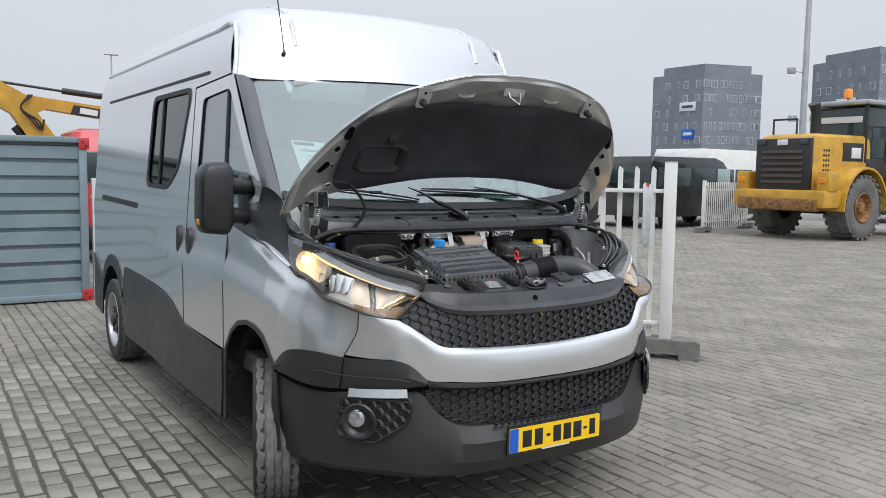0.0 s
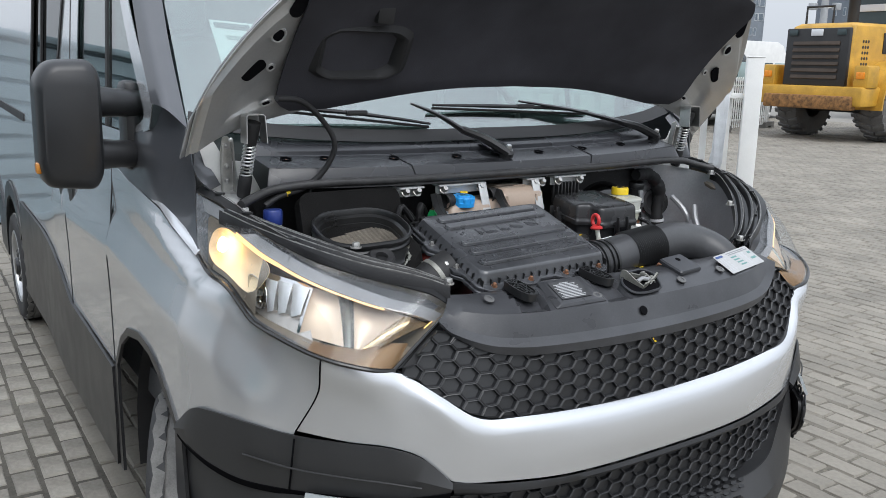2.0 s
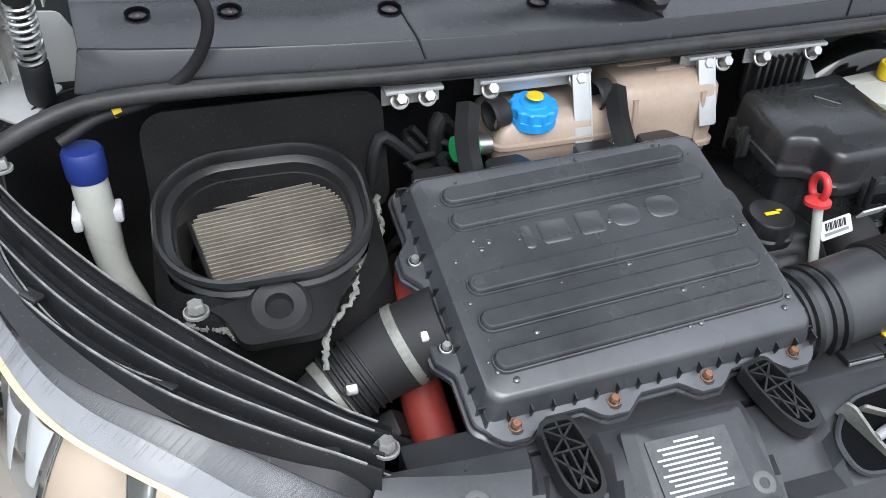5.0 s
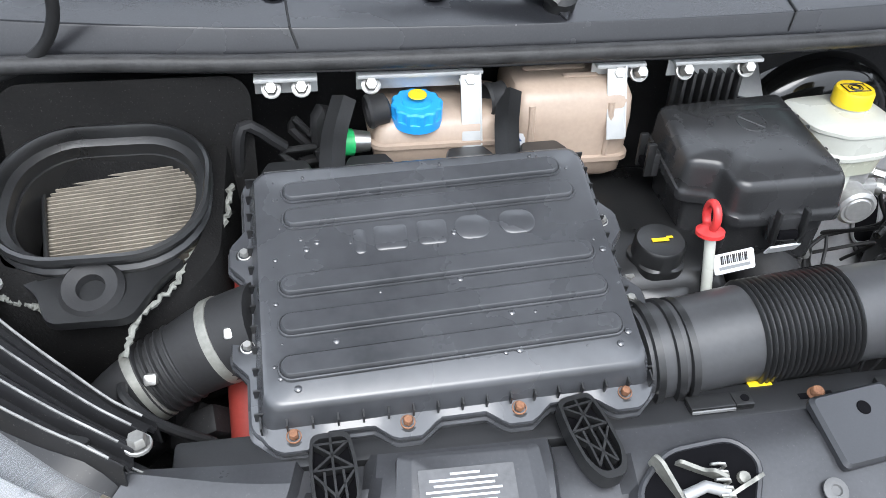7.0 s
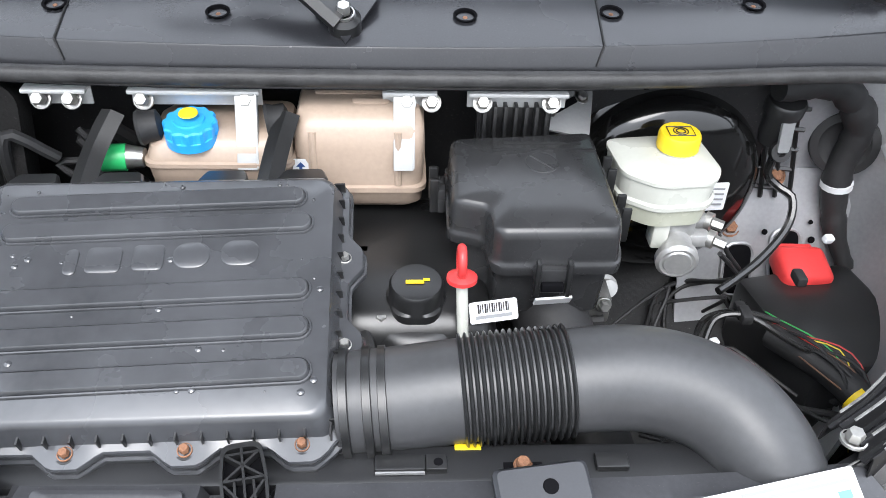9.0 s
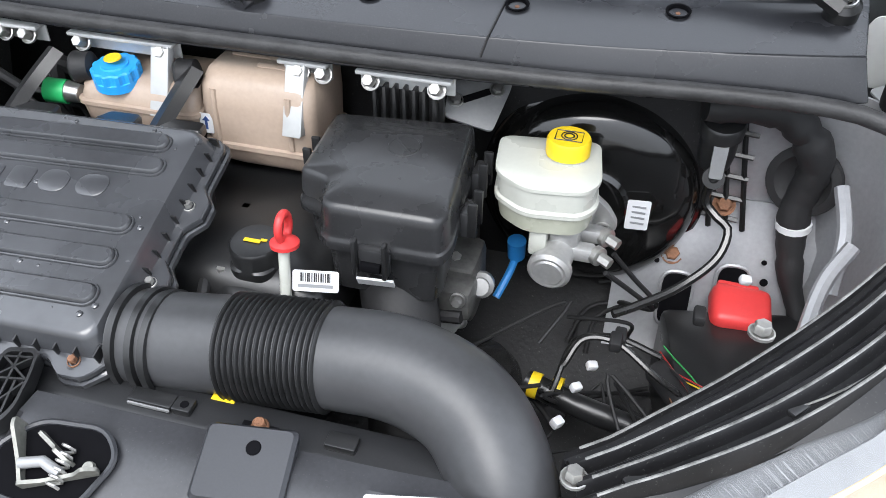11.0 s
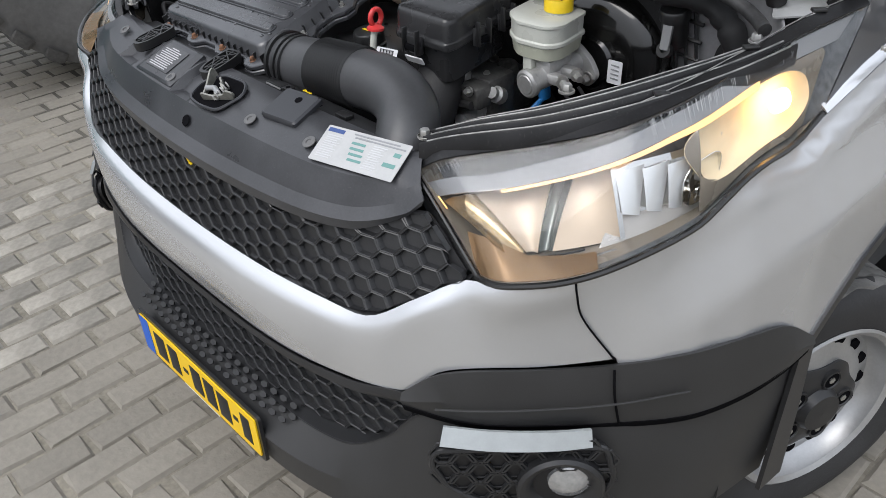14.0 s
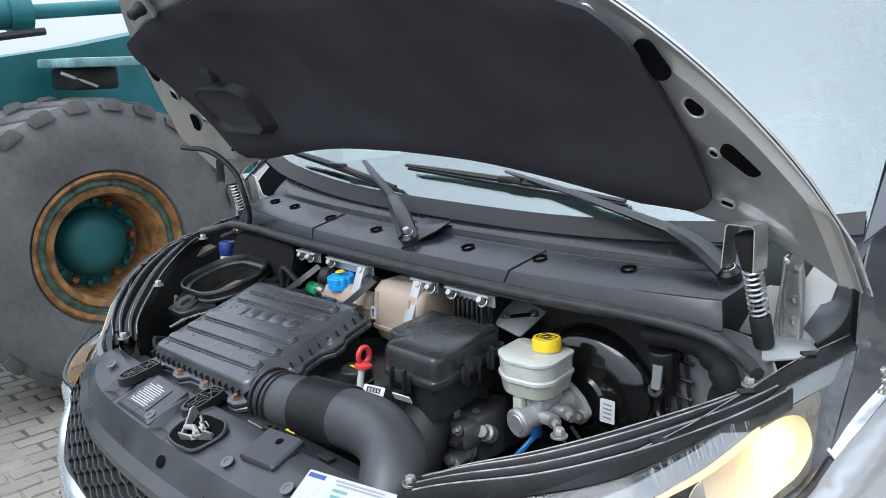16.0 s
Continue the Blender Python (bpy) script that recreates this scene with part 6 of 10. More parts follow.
for k, (w, h, z) in enumerate(((0.34, 0.30, 1.06), (0.335, 0.295, 1.10), (0.31, 0.27, 1.13), (0.27, 0.23, 1.142), (0.0, 0.0, 1.144))):
    rows.append([(0.02 + x, 0.62 + y, z) for x, y in rrect(max(w, 0.01), max(h, 0.01), 0.03 if w else 0.001)])
grid(bm, rows, True, False)
ecov = part("engine_cover", bm, ENGP, van, "black moulded engine cover")
bm = bmesh.new()
lathe(bm, [(0.075, -0.02), (0.07, 0.0), (0.058, 0.010), (0.045, 0.013), (0.038, 0.012), (0.034, 0.0)], (0.087, 0.53, 1.118), (0, -0.15, 1), 32)
part("filler_dome", bm, ENGP, ecov)
for x, y, z in ((0.045, 0.50, 1.122), (0.125, 0.497, 1.115), (0.06, 0.462, 1.095), (0.115, 0.46, 1.09)):
    bm = bmesh.new()
    bolt(bm, (x, y, z), (0, -0.2, 1), 0.0075, 0.012)
    part("bolt", bm, ZINC, ecov)
bm = bmesh.new()
box(bm, (0.06, 0.455, 1.075), (0.12, 0.05, 0.03), 0.008)
part("cover_step", bm, ENGP, ecov)
for pts in ([(0.02, 0.50, 1.12), (0.03, 0.47, 1.115), (0.035, 0.44, 1.09)], [(0.15, 0.52, 1.12), (0.165, 0.49, 1.10), (0.17, 0.45, 1.06)]):
    bm = bmesh.new()
    tube(bm, pts, 0.008, 8, 10)
    part("injector_lead", bm, RUBBER, ecov)

# ---- air filter box ----
AM = plane_at((-0.208, 0.452, 1.2175), (1, 0.01, 0.02), (0, 1, 0.31))


def stack(bm, m, levels, r, n=6):
    rows = [[m @ Vector((x + cx, y + cy, z)) for x, y in rrect(w, h, min(r, w * 0.45, h * 0.45), n)] for w, h, z, cx, cy in levels]
    grid(bm, rows, True, True)


bm = bmesh.new()
stack(bm, AM, [(0.425, 0.335, -0.05, 0, 0), (0.424, 0.334, -0.038, 0, 0), (0.418, 0.328, -0.034, 0, 0), (0.404, 0.312, -0.008, 0, 0), (0.398, 0.306, -0.002, 0, 0), (0.388, 0.297, 0.0, 0, 0), (0.30, 0.2, 0.0015, 0, 0)], 0.018)
airbox = part("air_filter_box", bm, LIDP, van, "ribbed black air filter box with rain drops")
bm = bmesh.new()
stack(bm, AM, [(0.40, 0.31, -0.05, 0, 0), (0.37, 0.28, -0.16, 0, 0)], 0.03)
part("lower_tub", bm, ENGP, airbox)
for yk, w, cx in ((0.118, 0.335, 0.0), (0.080, 0.345, 0.004), (-0.010, 0.355, 0.0), (-0.058, 0.36, 0.0), (-0.108, 0.365, 0.0)):
    bm = bmesh.new()
    stack(bm, AM @ Matrix.Translation((cx, yk, 0)) @ Matrix.Rotation(radians(1.5), 4, "Z"), [(w + 0.004, 0.031, -0.001, 0, 0), (w + 0.003, 0.030, 0.0022, 0, 0), (w, 0.027, 0.0026, 0, 0), (w - 0.002, 0.025, 0.0026, 0, 0), (w - 0.004, 0.023, 0.0075, 0, 0), (w - 0.007, 0.020, 0.0088, 0, 0), (w - 0.012, 0.015, 0.0088, 0, 0)], 0.014)
    part("lid_rib", bm, LIDP, airbox)
    lp = rrect(w + 0.001, 0.0285, 0.0135, 6)
    bm = bmesh.new()
    rm = AM @ Matrix.Translation((cx, yk, 0)) @ Matrix.Rotation(radians(1.5), 4, "Z")
    tube(bm, [rm @ Vector((a, b, 0.0028)) for a, b in lp + lp[:1]], 0.0016, 6)
    part("rib_bead", bm, LIDP, airbox)
for k, w in enumerate((0.014, 0.038, 0.034, 0.04, 0.042)):
    bm = bmesh.new()
    x = (-0.085, -0.05, -0.002, 0.045, 0.098)[k]
    stack(bm, AM @ Matrix.Translation((x, 0.036 + 0.002 * k, 0)), [(w, 0.034, -0.001, 0, 0), (w, 0.034, 0.0026, 0, 0), (w - 0.004, 0.030, 0.0036, 0, 0)], 0.006 if k < 3 else 0.015)
    part("raised_mark", bm, LIDP, airbox)
# flange with a lobe round every bolt
LID_BOLTS = ((-0.174, -0.172), (-0.059, -0.172), (0.058, -0.172), (0.174, -0.170), (0.214, -0.058), (0.212, 0.056), (-0.216, -0.065), (-0.216, 0.056))


def flange_row(grow, z, lobe):
    row = []
    for (ax, ay), (bx, by) in (((-1, -1), (1, -1)), ((1, -1), (1, 1)), ((1, 1), (-1, 1)), ((-1, 1), (-1, -1))):
        for k in range(56):
            f_ = k / 56
            x, y = (0.211 + grow) * (ax + (bx - ax) * f_), (0.166 + grow) * (ay + (by - ay) * f_)
            c = 0.02
            nx, ny = (0, ay) if ay == by else (ax, 0)
            b = max(max(0.0, min(1.0, 1.7 * (1 - math.hypot(x - u, y - v) / 0.034))) for u, v in LID_BOLTS)
            ox, oy = max(0, abs(x) - (0.211 + grow - c)), max(0, abs(y) - (0.166 + grow - c))
            if ox and oy:
                r = math.hypot(ox, oy)
                q = min(1, c / r)
                x, y = math.copysign(0.211 + grow - c + ox * q, x), math.copysign(0.166 + grow - c + oy * q, y)
            row.append(AM @ Vector((x + nx * lobe * b, y + ny * lobe * b, z)))
    return row


for nm, levels in (("lid_flange", ((-0.006, -0.030), (0.004, -0.033), (0.0055, -0.035), (0.0055, -0.041), (-0.004, -0.042))), ("tub_flange", ((-0.004, -0.044), (0.006, -0.044), (0.0085, -0.046), (0.0085, -0.053), (-0.01, -0.054)))):
    bm = bmesh.new()
    grid(bm, [flange_row(g, z, 0.017 if i else 0.0) for i, (g, z) in enumerate(levels)], True)
    part(nm, bm, LIDP, airbox, smooth=30)
fins = [((-0.205 + 0.0255 * i, -0.160, 0), 0) for i in range(17)] + [((0.205, -0.15 + 0.0255 * i, 0), 1) for i in range(13)] + [((-0.205, -0.15 + 0.0255 * i, 0), 1) for i in range(13)]
for (x, y, _), side in fins:
    bm = bmesh.new()
    box(bm, AM @ Vector((x, y, -0.026)), (0.0020, 0.013, 0.019) if not side else (0.012, 0.0020, 0.019), 0, AM.to_3x3().to_4x4())
    part("wall_fin", bm, ENGP, airbox, smooth=0)
for (x, y), mt in (((-0.174, -0.172), RUST), ((-0.059, -0.172), RUST), ((0.058, -0.172), RUST), ((0.174, -0.170), RUST), ((0.214, -0.058), ZINC), ((0.212, 0.056), ZINC), ((-0.216, -0.065), ZINC), ((-0.216, 0.056), ZINC)):
    bm = bmesh.new()
    lathe(bm, [(0.012, -0.05), (0.012, -0.034), (0.010, -0.032), (0, -0.032)], AM @ Vector((x, y, 0)), AM.to_3x3() @ Vector((0, 0, 1)), 16)
    part("bolt_ear", bm, ENGP, airbox)
    bm = bmesh.new()
    bolt(bm, AM @ Vector((x, y, -0.032)), AM.to_3x3() @ Vector((0, 0, 1)), 0.0052, 0.007)
    part("bolt", bm, mt, airbox)
for x in (-0.16, -0.06, 0.065, 0.16):
    bm = bmesh.new()
    tm = AM @ Matrix.Translation((x, 0.162, -0.022)) @ Matrix.Rotation(radians(-25), 4, "X")
    prism(bm, fillet([(-0.032, -0.012), (0.032, -0.012), (0.024, 0.018), (-0.024, 0.018)], 0.006), 0.012, tm, 0.003)
    part("lid_tab", bm, ENGP, airbox)
rnd = random.Random(3)
bm = bmesh.new()
for k in range(95):
    x, y, r = rnd.uniform(-0.19, 0.19), rnd.uniform(-0.14, 0.145), rnd.choice((0.0008, 0.0010, 0.0012, 0.0016, 0.0022, 0.003, 0.0042))
    c = AM @ Vector((x, y, 0.0008))
    lathe(bm, [(r, 0.0), (r * 0.9, r * 0.35), (r * 0.5, r * 0.55), (0, r * 0.6)], c, AM.to_3x3() @ Vector((0, 0, 1)), 10)
tagged(part("rain_drop", bm, DROP, airbox), kind="stuff")
# lattice feet in their recesses
for x, y, lean in ((-0.342, 0.238, 0.0), (-0.082, 0.254, -0.16)):
    fm = plane_at((x, y, 1.134), (1, 0.04 - lean, 0), (lean * 0.9, 0.97, 0.16))
    loop = fillet([(-0.012, -0.052), (0.012, -0.052), (0.022, -0.030), (0.023, 0.012), (0.019, 0.046), (-0.019, 0.046), (-0.023, 0.012), (-0.022, -0.030)], 0.010)
    bm = bmesh.new()
    rows = [[fm @ Vector((a * g, (b - 0.005) * g + 0.005, z)) for a, b in loop] for g, z in ((0.86, -0.004), (0.86, 0.008), (1.0, 0.008), (1.0, -0.012))]
    grid(bm, rows, True)
    foot = part("lattice_foot", bm, ENGP, airbox, "black ribbed lattice foot", smooth=20)
    for a0, b0, a1, b1 in ((0.0, -0.045, 0.0, 0.044), (-0.010, -0.036, 0.019, 0.002), (0.010, -0.036, -0.019, 0.002), (-0.010, -0.036, -0.009, 0.004), (0.010, -0.036, 0.009, 0.004), (-0.019, 0.006, 0.019, 0.006), (-0.019, 0.006, 0.016, 0.034), (0.019, 0.006, -0.016, 0.034), (-0.018, 0.034, 0.018, 0.034)):
        bm = bmesh.new()
        d = Vector((a1 - a0, b1 - b0, 0))
        box(bm, fm @ Vector(((a0 + a1) / 2, (b0 + b1) / 2, 0.003)), (0.0024, d.length, 0.010), 0, fm.to_3x3().to_4x4() @ Matrix.Rotation(math.atan2(-d.x, d.y), 4, "Z"))
        part("foot_rib", bm, ENGP, foot, smooth=0)
    # black bed painted as the shade behind the ribs
    bm = bmesh.new()
    prism(bm, [(a * 0.95, b * 0.95) for a, b in loop], 0.010, fm @ Matrix.Translation((0, 0, -0.014)))
    part("foot_bed", bm, HOLE_SHADE, foot)
# inlet elbow with clamps on the other side
bm = bmesh.new()
tube(bm, [(-0.405, 0.445, 1.15), (-0.45, 0.45, 1.13), (-0.50, 0.447, 1.105), (-0.56, 0.43, 1.075), (-0.62, 0.41, 1.02)], [0.052, 0.05, 0.043, 0.042, 0.042], 24, 18)
hose = part("inlet_hose", bm, RUBBER, van, "black inlet hose with steel clamps")
for k in range(5):
    p = Vector((-0.50, 0.447, 1.105)).lerp(Vector((-0.535, 0.44, 1.088)), k / 4)
    rb = bmesh.new()
    lathe(rb, [(0.042, -0.004), (0.048, -0.001), (0.048, 0.001), (0.042, 0.004)], p, (-0.9, -0.2, -0.42), 28)
    part("hose_ridge", rb, RUBBER, hose)
for p, q, r in (((-0.447, 0.4505, 1.1325), (-0.458, 0.4505, 1.127), 0.0515), ((-0.535, 0.439, 1.088), (-0.547, 0.435, 1.082), 0.0465)):
    p, q = Vector(p), Vector(q)
    bm = bmesh.new()
    lathe(bm, [(r - 0.003, -0.0065), (r, -0.006), (r, 0.006), (r - 0.003, 0.0065)], (p + q) / 2, q - p, 36)
    clamp = part("hose_clamp", bm, CATCHM, hose, "dull steel hose clamp")
    bm = bmesh.new()
    box(bm, (p + q) / 2 + Vector((0.012, -0.030, 0.036)), (0.014, 0.026, 0.013), 0.003, Matrix.Rotation(-0.7, 4, "X"))
    part("clamp_screw", bm, ZINC, clamp)
bm = bmesh.new()
tube(bm, [(-0.56, 0.40, 1.12), (-0.55, 0.37, 1.13), (-0.52, 0.36, 1.10), (-0.47, 0.37, 1.05)], 0.006, 8, 16)
part("sensor_lead", bm, RUBBER, hose)

# ---- outlet duct with bellows ----
D = [(0.002, 0.362, 1.132), (0.06, 0.364, 1.137), (0.13, 0.367, 1.146), (0.25, 0.370, 1.157), (0.335, 0.368, 1.16), (0.405, 0.345, 1.147), (0.45, 0.30, 1.115), (0.468, 0.265, 1.06), (0.47, 0.25, 0.98)]
bm = bmesh.new()
tube(bm, D, [0.056, 0.056, 0.056, 0.056, 0.057, 0.057, 0.056, 0.055, 0.053], 40, 60)
duct = part("intake_duct", bm, DUCTM, van, "wide black plastic intake duct")
bm = bmesh.new()
a, b = Vector((0.132, 0.367, 1.146)), Vector((0.25, 0.370, 1.157))
prof = []
for k in range(17):
    prof += [(0.0555, k * 0.007), (0.0605, k * 0.007 + 0.0012), (0.0618, k * 0.007 + 0.0026), (0.0605, k * 0.007 + 0.004), (0.0555, k * 0.007 + 0.0052)]
lathe(bm, prof, a, b - a, 48)
part("bellows", bm, ENGP, duct, "ribbed rubber bellows")
for x in (0.006, 0.03, 0.046):
    bm = bmesh.new()
    lathe(bm, [(0.056, 0), (0.062, 0.001), (0.062, 0.009), (0.056, 0.01)], (x, 0.362, 1.1325), (1, 0.03, 0.07), 40)
    part("duct_collar", bm, ENGP, duct)

# ---- cabin air duct with its filter ----
RM = plane_at((-0.585, 0.598, 1.246), (1, -0.05, 0.03), (0, 0.966, 0.259))
bm = bmesh.new()
lv = []
for w, h, z in ((0.19, 0.15, -0.09), (0.205, 0.165, -0.03), (0.232, 0.192, -0.029), (0.246, 0.206, -0.027), (0.249, 0.209, -0.020), (0.240, 0.20, -0.016), (0.238, 0.198, -0.008), (0.250, 0.21, -0.006), (0.253, 0.213, 0.0), (0.248, 0.208, 0.005), (0.240, 0.20, 0.006), (0.235, 0.195, 0.002), (0.232, 0.19, -0.010), (0.222, 0.18, -0.012), (0.214, 0.172, -0.014), (0.208, 0.164, -0.06)):
    lv.append([RM @ Vector((x, y, z)) for x, y in rrect(w, h, h * 0.42, 8)])
grid(bm, lv, True)
fduct = part("cabin_air_duct", bm, ENGP, van, "oval black air duct with a pleated filter inside")
bm = bmesh.new()
n = 24
for i in range(n):
    y0 = -0.075 + 0.15 * i / n
    w = 0.15 / n
    pr = [(y0, -0.098), (y0 + w * 0.40, -0.050), (y0 + w * 0.60, -0.050), (y0 + w, -0.098)]
    va = [[bm.verts.new(RM @ Vector((x, y, z + x * 0.12))) for y, z in pr] for x in (-0.080 - 0.20 * y0, -0.03, 0.0, 0.05, 0.104)]
    for a, b in zip(va, va[1:]):
        for k in range(3):
            bm.faces.new((a[k], a[k + 1], b[k + 1], b[k]))
FRAY = mat("frayed_felt_edge", (0.20, 0.205, 0.185), 0.95, 0, 0.5, 60, 300, 0.3)
FILT = mat("dusty_filter_paper", (0.22, 0.195, 0.16), 0.9, 0, 0.4, 12, 200, 0.2)
bmesh.ops.remove_doubles(bm, verts=bm.verts[:], dist=0.0004)
part("pleated_filter", bm, FILT, fduct, "dusty pleated filter", smooth=0)
bm = bmesh.new()
lathe(bm, [(0.034, -0.03), (0.036, -0.004), (0.03, 0.004), (0.016, 0.0), (0.013, -0.012), (0.0, -0.014)], RM @ Vector((0.0, -0.125, -0.02)), RM.to_3x3() @ Vector((0, -0.2, 1)), 24)
part("rubber_grommet", bm, RUBBER, fduct)
bm = bmesh.new()
lv = []
for w, h, z, dy in ((0.28, 0.30, -0.25, 0.0), (0.285, 0.30, -0.10, 0.0), (0.27, 0.27, -0.045, 0.01), (0.235, 0.2, -0.03, 0.0)):
    lv.append([RM @ Vector((x, y + dy, z + (0.012 * math.sin(x * 60) if z > -0.2 else 0))) for x, y in rrect(w, h, 0.06, 6)])
grid(bm, lv, True)
part("felt_wrap", bm, DFELT, fduct, "black felt wrap")
er = random.Random(5)
for strand in ([(0.142, 0.03), (0.134, -0.03), (0.098, -0.080), (0.086, -0.115), (0.052, -0.150), (0.036, -0.20)], [(-0.135, -0.10), (-0.09, -0.122), (-0.060, -0.132), (-0.045, -0.15)]):
    eb = bmesh.new()
    pts = crv([(x, y, -0.040 - 0.12 * max(0, -0.12 - y)) for x, y in strand], 60)
    tube(eb, [RM @ (p + Vector((er.uniform(-0.0025, 0.0025), er.uniform(-0.0025, 0.0025), er.uniform(-0.001, 0.002)))) for p in pts], [er.uniform(0.0022, 0.0048) for p in pts], 5)
    part("felt_edge", eb, FRAY, fduct, "frayed pale felt edge")
# filter frame and the moulded collar that holds the grommet
bm = bmesh.new()
tube(bm, [RM @ Vector((-0.096, 0.075, -0.056)), RM @ Vector((-0.081, 0.0, -0.056)), RM @ Vector((-0.066, -0.075, -0.056))], 0.003, 6)
part("filter_frame", bm, ENGP, fduct)
bm = bmesh.new()
prism(bm, fillet([(-0.105, -0.085), (0.10, -0.085), (0.070, -0.118), (0.045, -0.165), (-0.045, -0.165), (-0.06, -0.125)], 0.015), 0.012, RM @ Matrix.Translation((0, 0, -0.040)), 0.003)
part("grommet_collar", bm, ENGP, fduct)
bm = bmesh.new()
stack(bm, plane_at((-0.56, 0.74, 1.235), (1, 0, 0), (0, 0.3, 0.95)), [(0.30, 0.16, 0.05, 0, 0), (0.29, 0.15, 0.0, 0, 0), (0.22, 0.12, -0.03, 0, 0)], 0.03)
part("felt_back", bm, DFELT, fduct)
# washer bottle neck
bm = bmesh.new()
lathe(bm, [(0.024, -0.012), (0.025, 0.0), (0.025, 0.022), (0.022, 0.027), (0.0, 0.029)], (-0.778, 0.722, 1.262), (0, 0, 1), 28)
cap = part("washer_neck_cap", bm, NAVY, van, "navy washer bottle cap")
bm = bmesh.new()
tube(bm, [(-0.778, 0.722, 1.255), (-0.776, 0.715, 1.20), (-0.772, 0.705, 1.13), (-0.75, 0.68, 1.05)], [0.022, 0.023, 0.019, 0.022], 20, 14)
part("washer_neck", bm, BRAKEM, cap, "milky washer filler neck")
bm = bmesh.new()
box(bm, (-0.80, 0.715, 1.20), (0.012, 0.05, 0.02), 0.004)
part("neck_clip", bm, PAPER, cap)
bm = bmesh.new()
box(bm, (-0.752, 0.715, 1.20), (0.012, 0.03, 0.02), 0.004)
part("neck_clip", bm, PAPER, cap)

# ---- coolant tank ----
bm = bmesh.new()
stack(bm, plane_at((-0.165, 0.738, 1.25), (1, 0, 0), (0, 1, 0)), [(0.16, 0.10, -0.06, 0, 0), (0.182, 0.112, -0.05, 0, 0), (0.188, 0.118, -0.022, 0, 0), (0.194, 0.124, -0.020, 0, 0), (0.194, 0.124, -0.014, 0, 0), (0.186, 0.116, -0.012, 0, 0), (0.182, 0.110, 0.006, 0.002, 0.002), (0.160, 0.090, 0.019, 0.010, 0.006), (0.14, 0.07, 0.021, 0.012, 0.008)], 0.018)
tank = part("coolant_tank", bm, TANKM, van, "amber-stained coolant tank with a blue cap")
bm = bmesh.new()
stack(bm, plane_at((0.015, 0.752, 1.25), (1, 0, 0), (0, 1, 0)), [(0.13, 0.095, -0.095, 0.01, 0), (0.155, 0.115, -0.085, 0.005, 0), (0.165, 0.125, -0.064, 0, 0), (0.176, 0.134, -0.062, 0, 0), (0.176, 0.134, -0.055, 0, 0), (0.166, 0.126, -0.053, 0, 0), (0.170, 0.128, 0.0, 0, 0), (0.168, 0.124, 0.028, 0, 0.002), (0.156, 0.108, 0.044, 0, 0.008), (0.14, 0.09, 0.048, 0, 0.012)], 0.02)
part("tank_lobe", bm, TANKM, tank)
for cx, cy, w, h in ((0.0, 0.765, 0.09, 0.022), (0.03, 0.735, 0.05, 0.014)):
    bm = bmesh.new()
    stack(bm, plane_at((cx, cy, 1.2965), (1, 0, 0), (0, 1, 0)), [(w, h, -0.003, 0, 0), (w, h, 0.003, 0, 0), (w - 0.006, h - 0.006, 0.005, 0, 0)], 0.005)
    part("tank_panel", bm, TANKM, tank)
for cx in (-0.045, 0.065):
    bm = bmesh.new()
    tube(bm, [(cx, 0.69, 1.198), (cx, 0.688, 1.24), (cx, 0.692, 1.276)], 0.005, 8)
    part("tank_rib", bm, TANKM, tank)
bm = bmesh.new()
SK = plane_at((-0.062, 0.6895, 1.222), (1, 0, 0), (0, 0.05, 1))
prism(bm, rrect(0.020, 0.030, 0.002), 0.0012, SK)
sk = part("tank_sticker", bm, PAPER, tank, "white sticker with a blue mark")
bm = bmesh.new()
prism(bm, [(-0.002, -0.009), (0.002, -0.009), (0.002, 0.004), (0.006, 0.004), (0, 0.011), (-0.006, 0.004), (-0.002, 0.004)], 0.0006, SK @ Matrix.Translation((0, 0, 0.0012)))
part("sticker_mark", bm, INKB, sk)
bm = bmesh.new()
lathe(bm, [(0.034, -0.014), (0.034, -0.002), (0.033, -0.001), (0.033, 0.012), (0.031, 0.0145), (0.020, 0.0145), (0.019, 0.017), (0.0, 0.0172)], (-0.199, 0.703, 1.272), (0, -0.1, 1), 48, wob=lambda k, r: 1 + (0.04 * (1 if k % 4 < 2 else -1) if 0.0305 < r < 0.0335 else 0))
part("blue_cap", bm, BLUE, tank, smooth=22)
bm = bmesh.new()
lathe(bm, [(0.0125, 0.0), (0.0115, 0.0015), (0, 0.0017)], (-0.1988, 0.7003, 1.2968), (0, -0.1, 1), 24)
part("cap_sticker", bm, YELLOW, tank)
bm = bmesh.new()
tube(bm, [(-0.285, 0.695, 1.235), (-0.315, 0.69, 1.237)], 0.018, 16)
part("green_collar", bm, GREEN, tank)
bm = bmesh.new()
tube(bm, [(-0.262, 0.695, 1.235), (-0.285, 0.695, 1.236)], [0.013, 0.016], 12)
part("hose_nut", bm, STEEL, tank)
for x, y, z in ((-0.235, 0.70, 1.285), (-0.075, 0.71, 1.29)):
    bm = bmesh.new()
    lathe(bm, [(0.021, 0), (0.023, 0.004), (0.02, 0.012), (0.02, 0.026), (0.012, 0.03), (0, 0.031)], (x - 0.03, y, z - 0.01), (1, 0.2, 0.1), 18)
    part("strap_grommet", bm, RUBBER, tank)
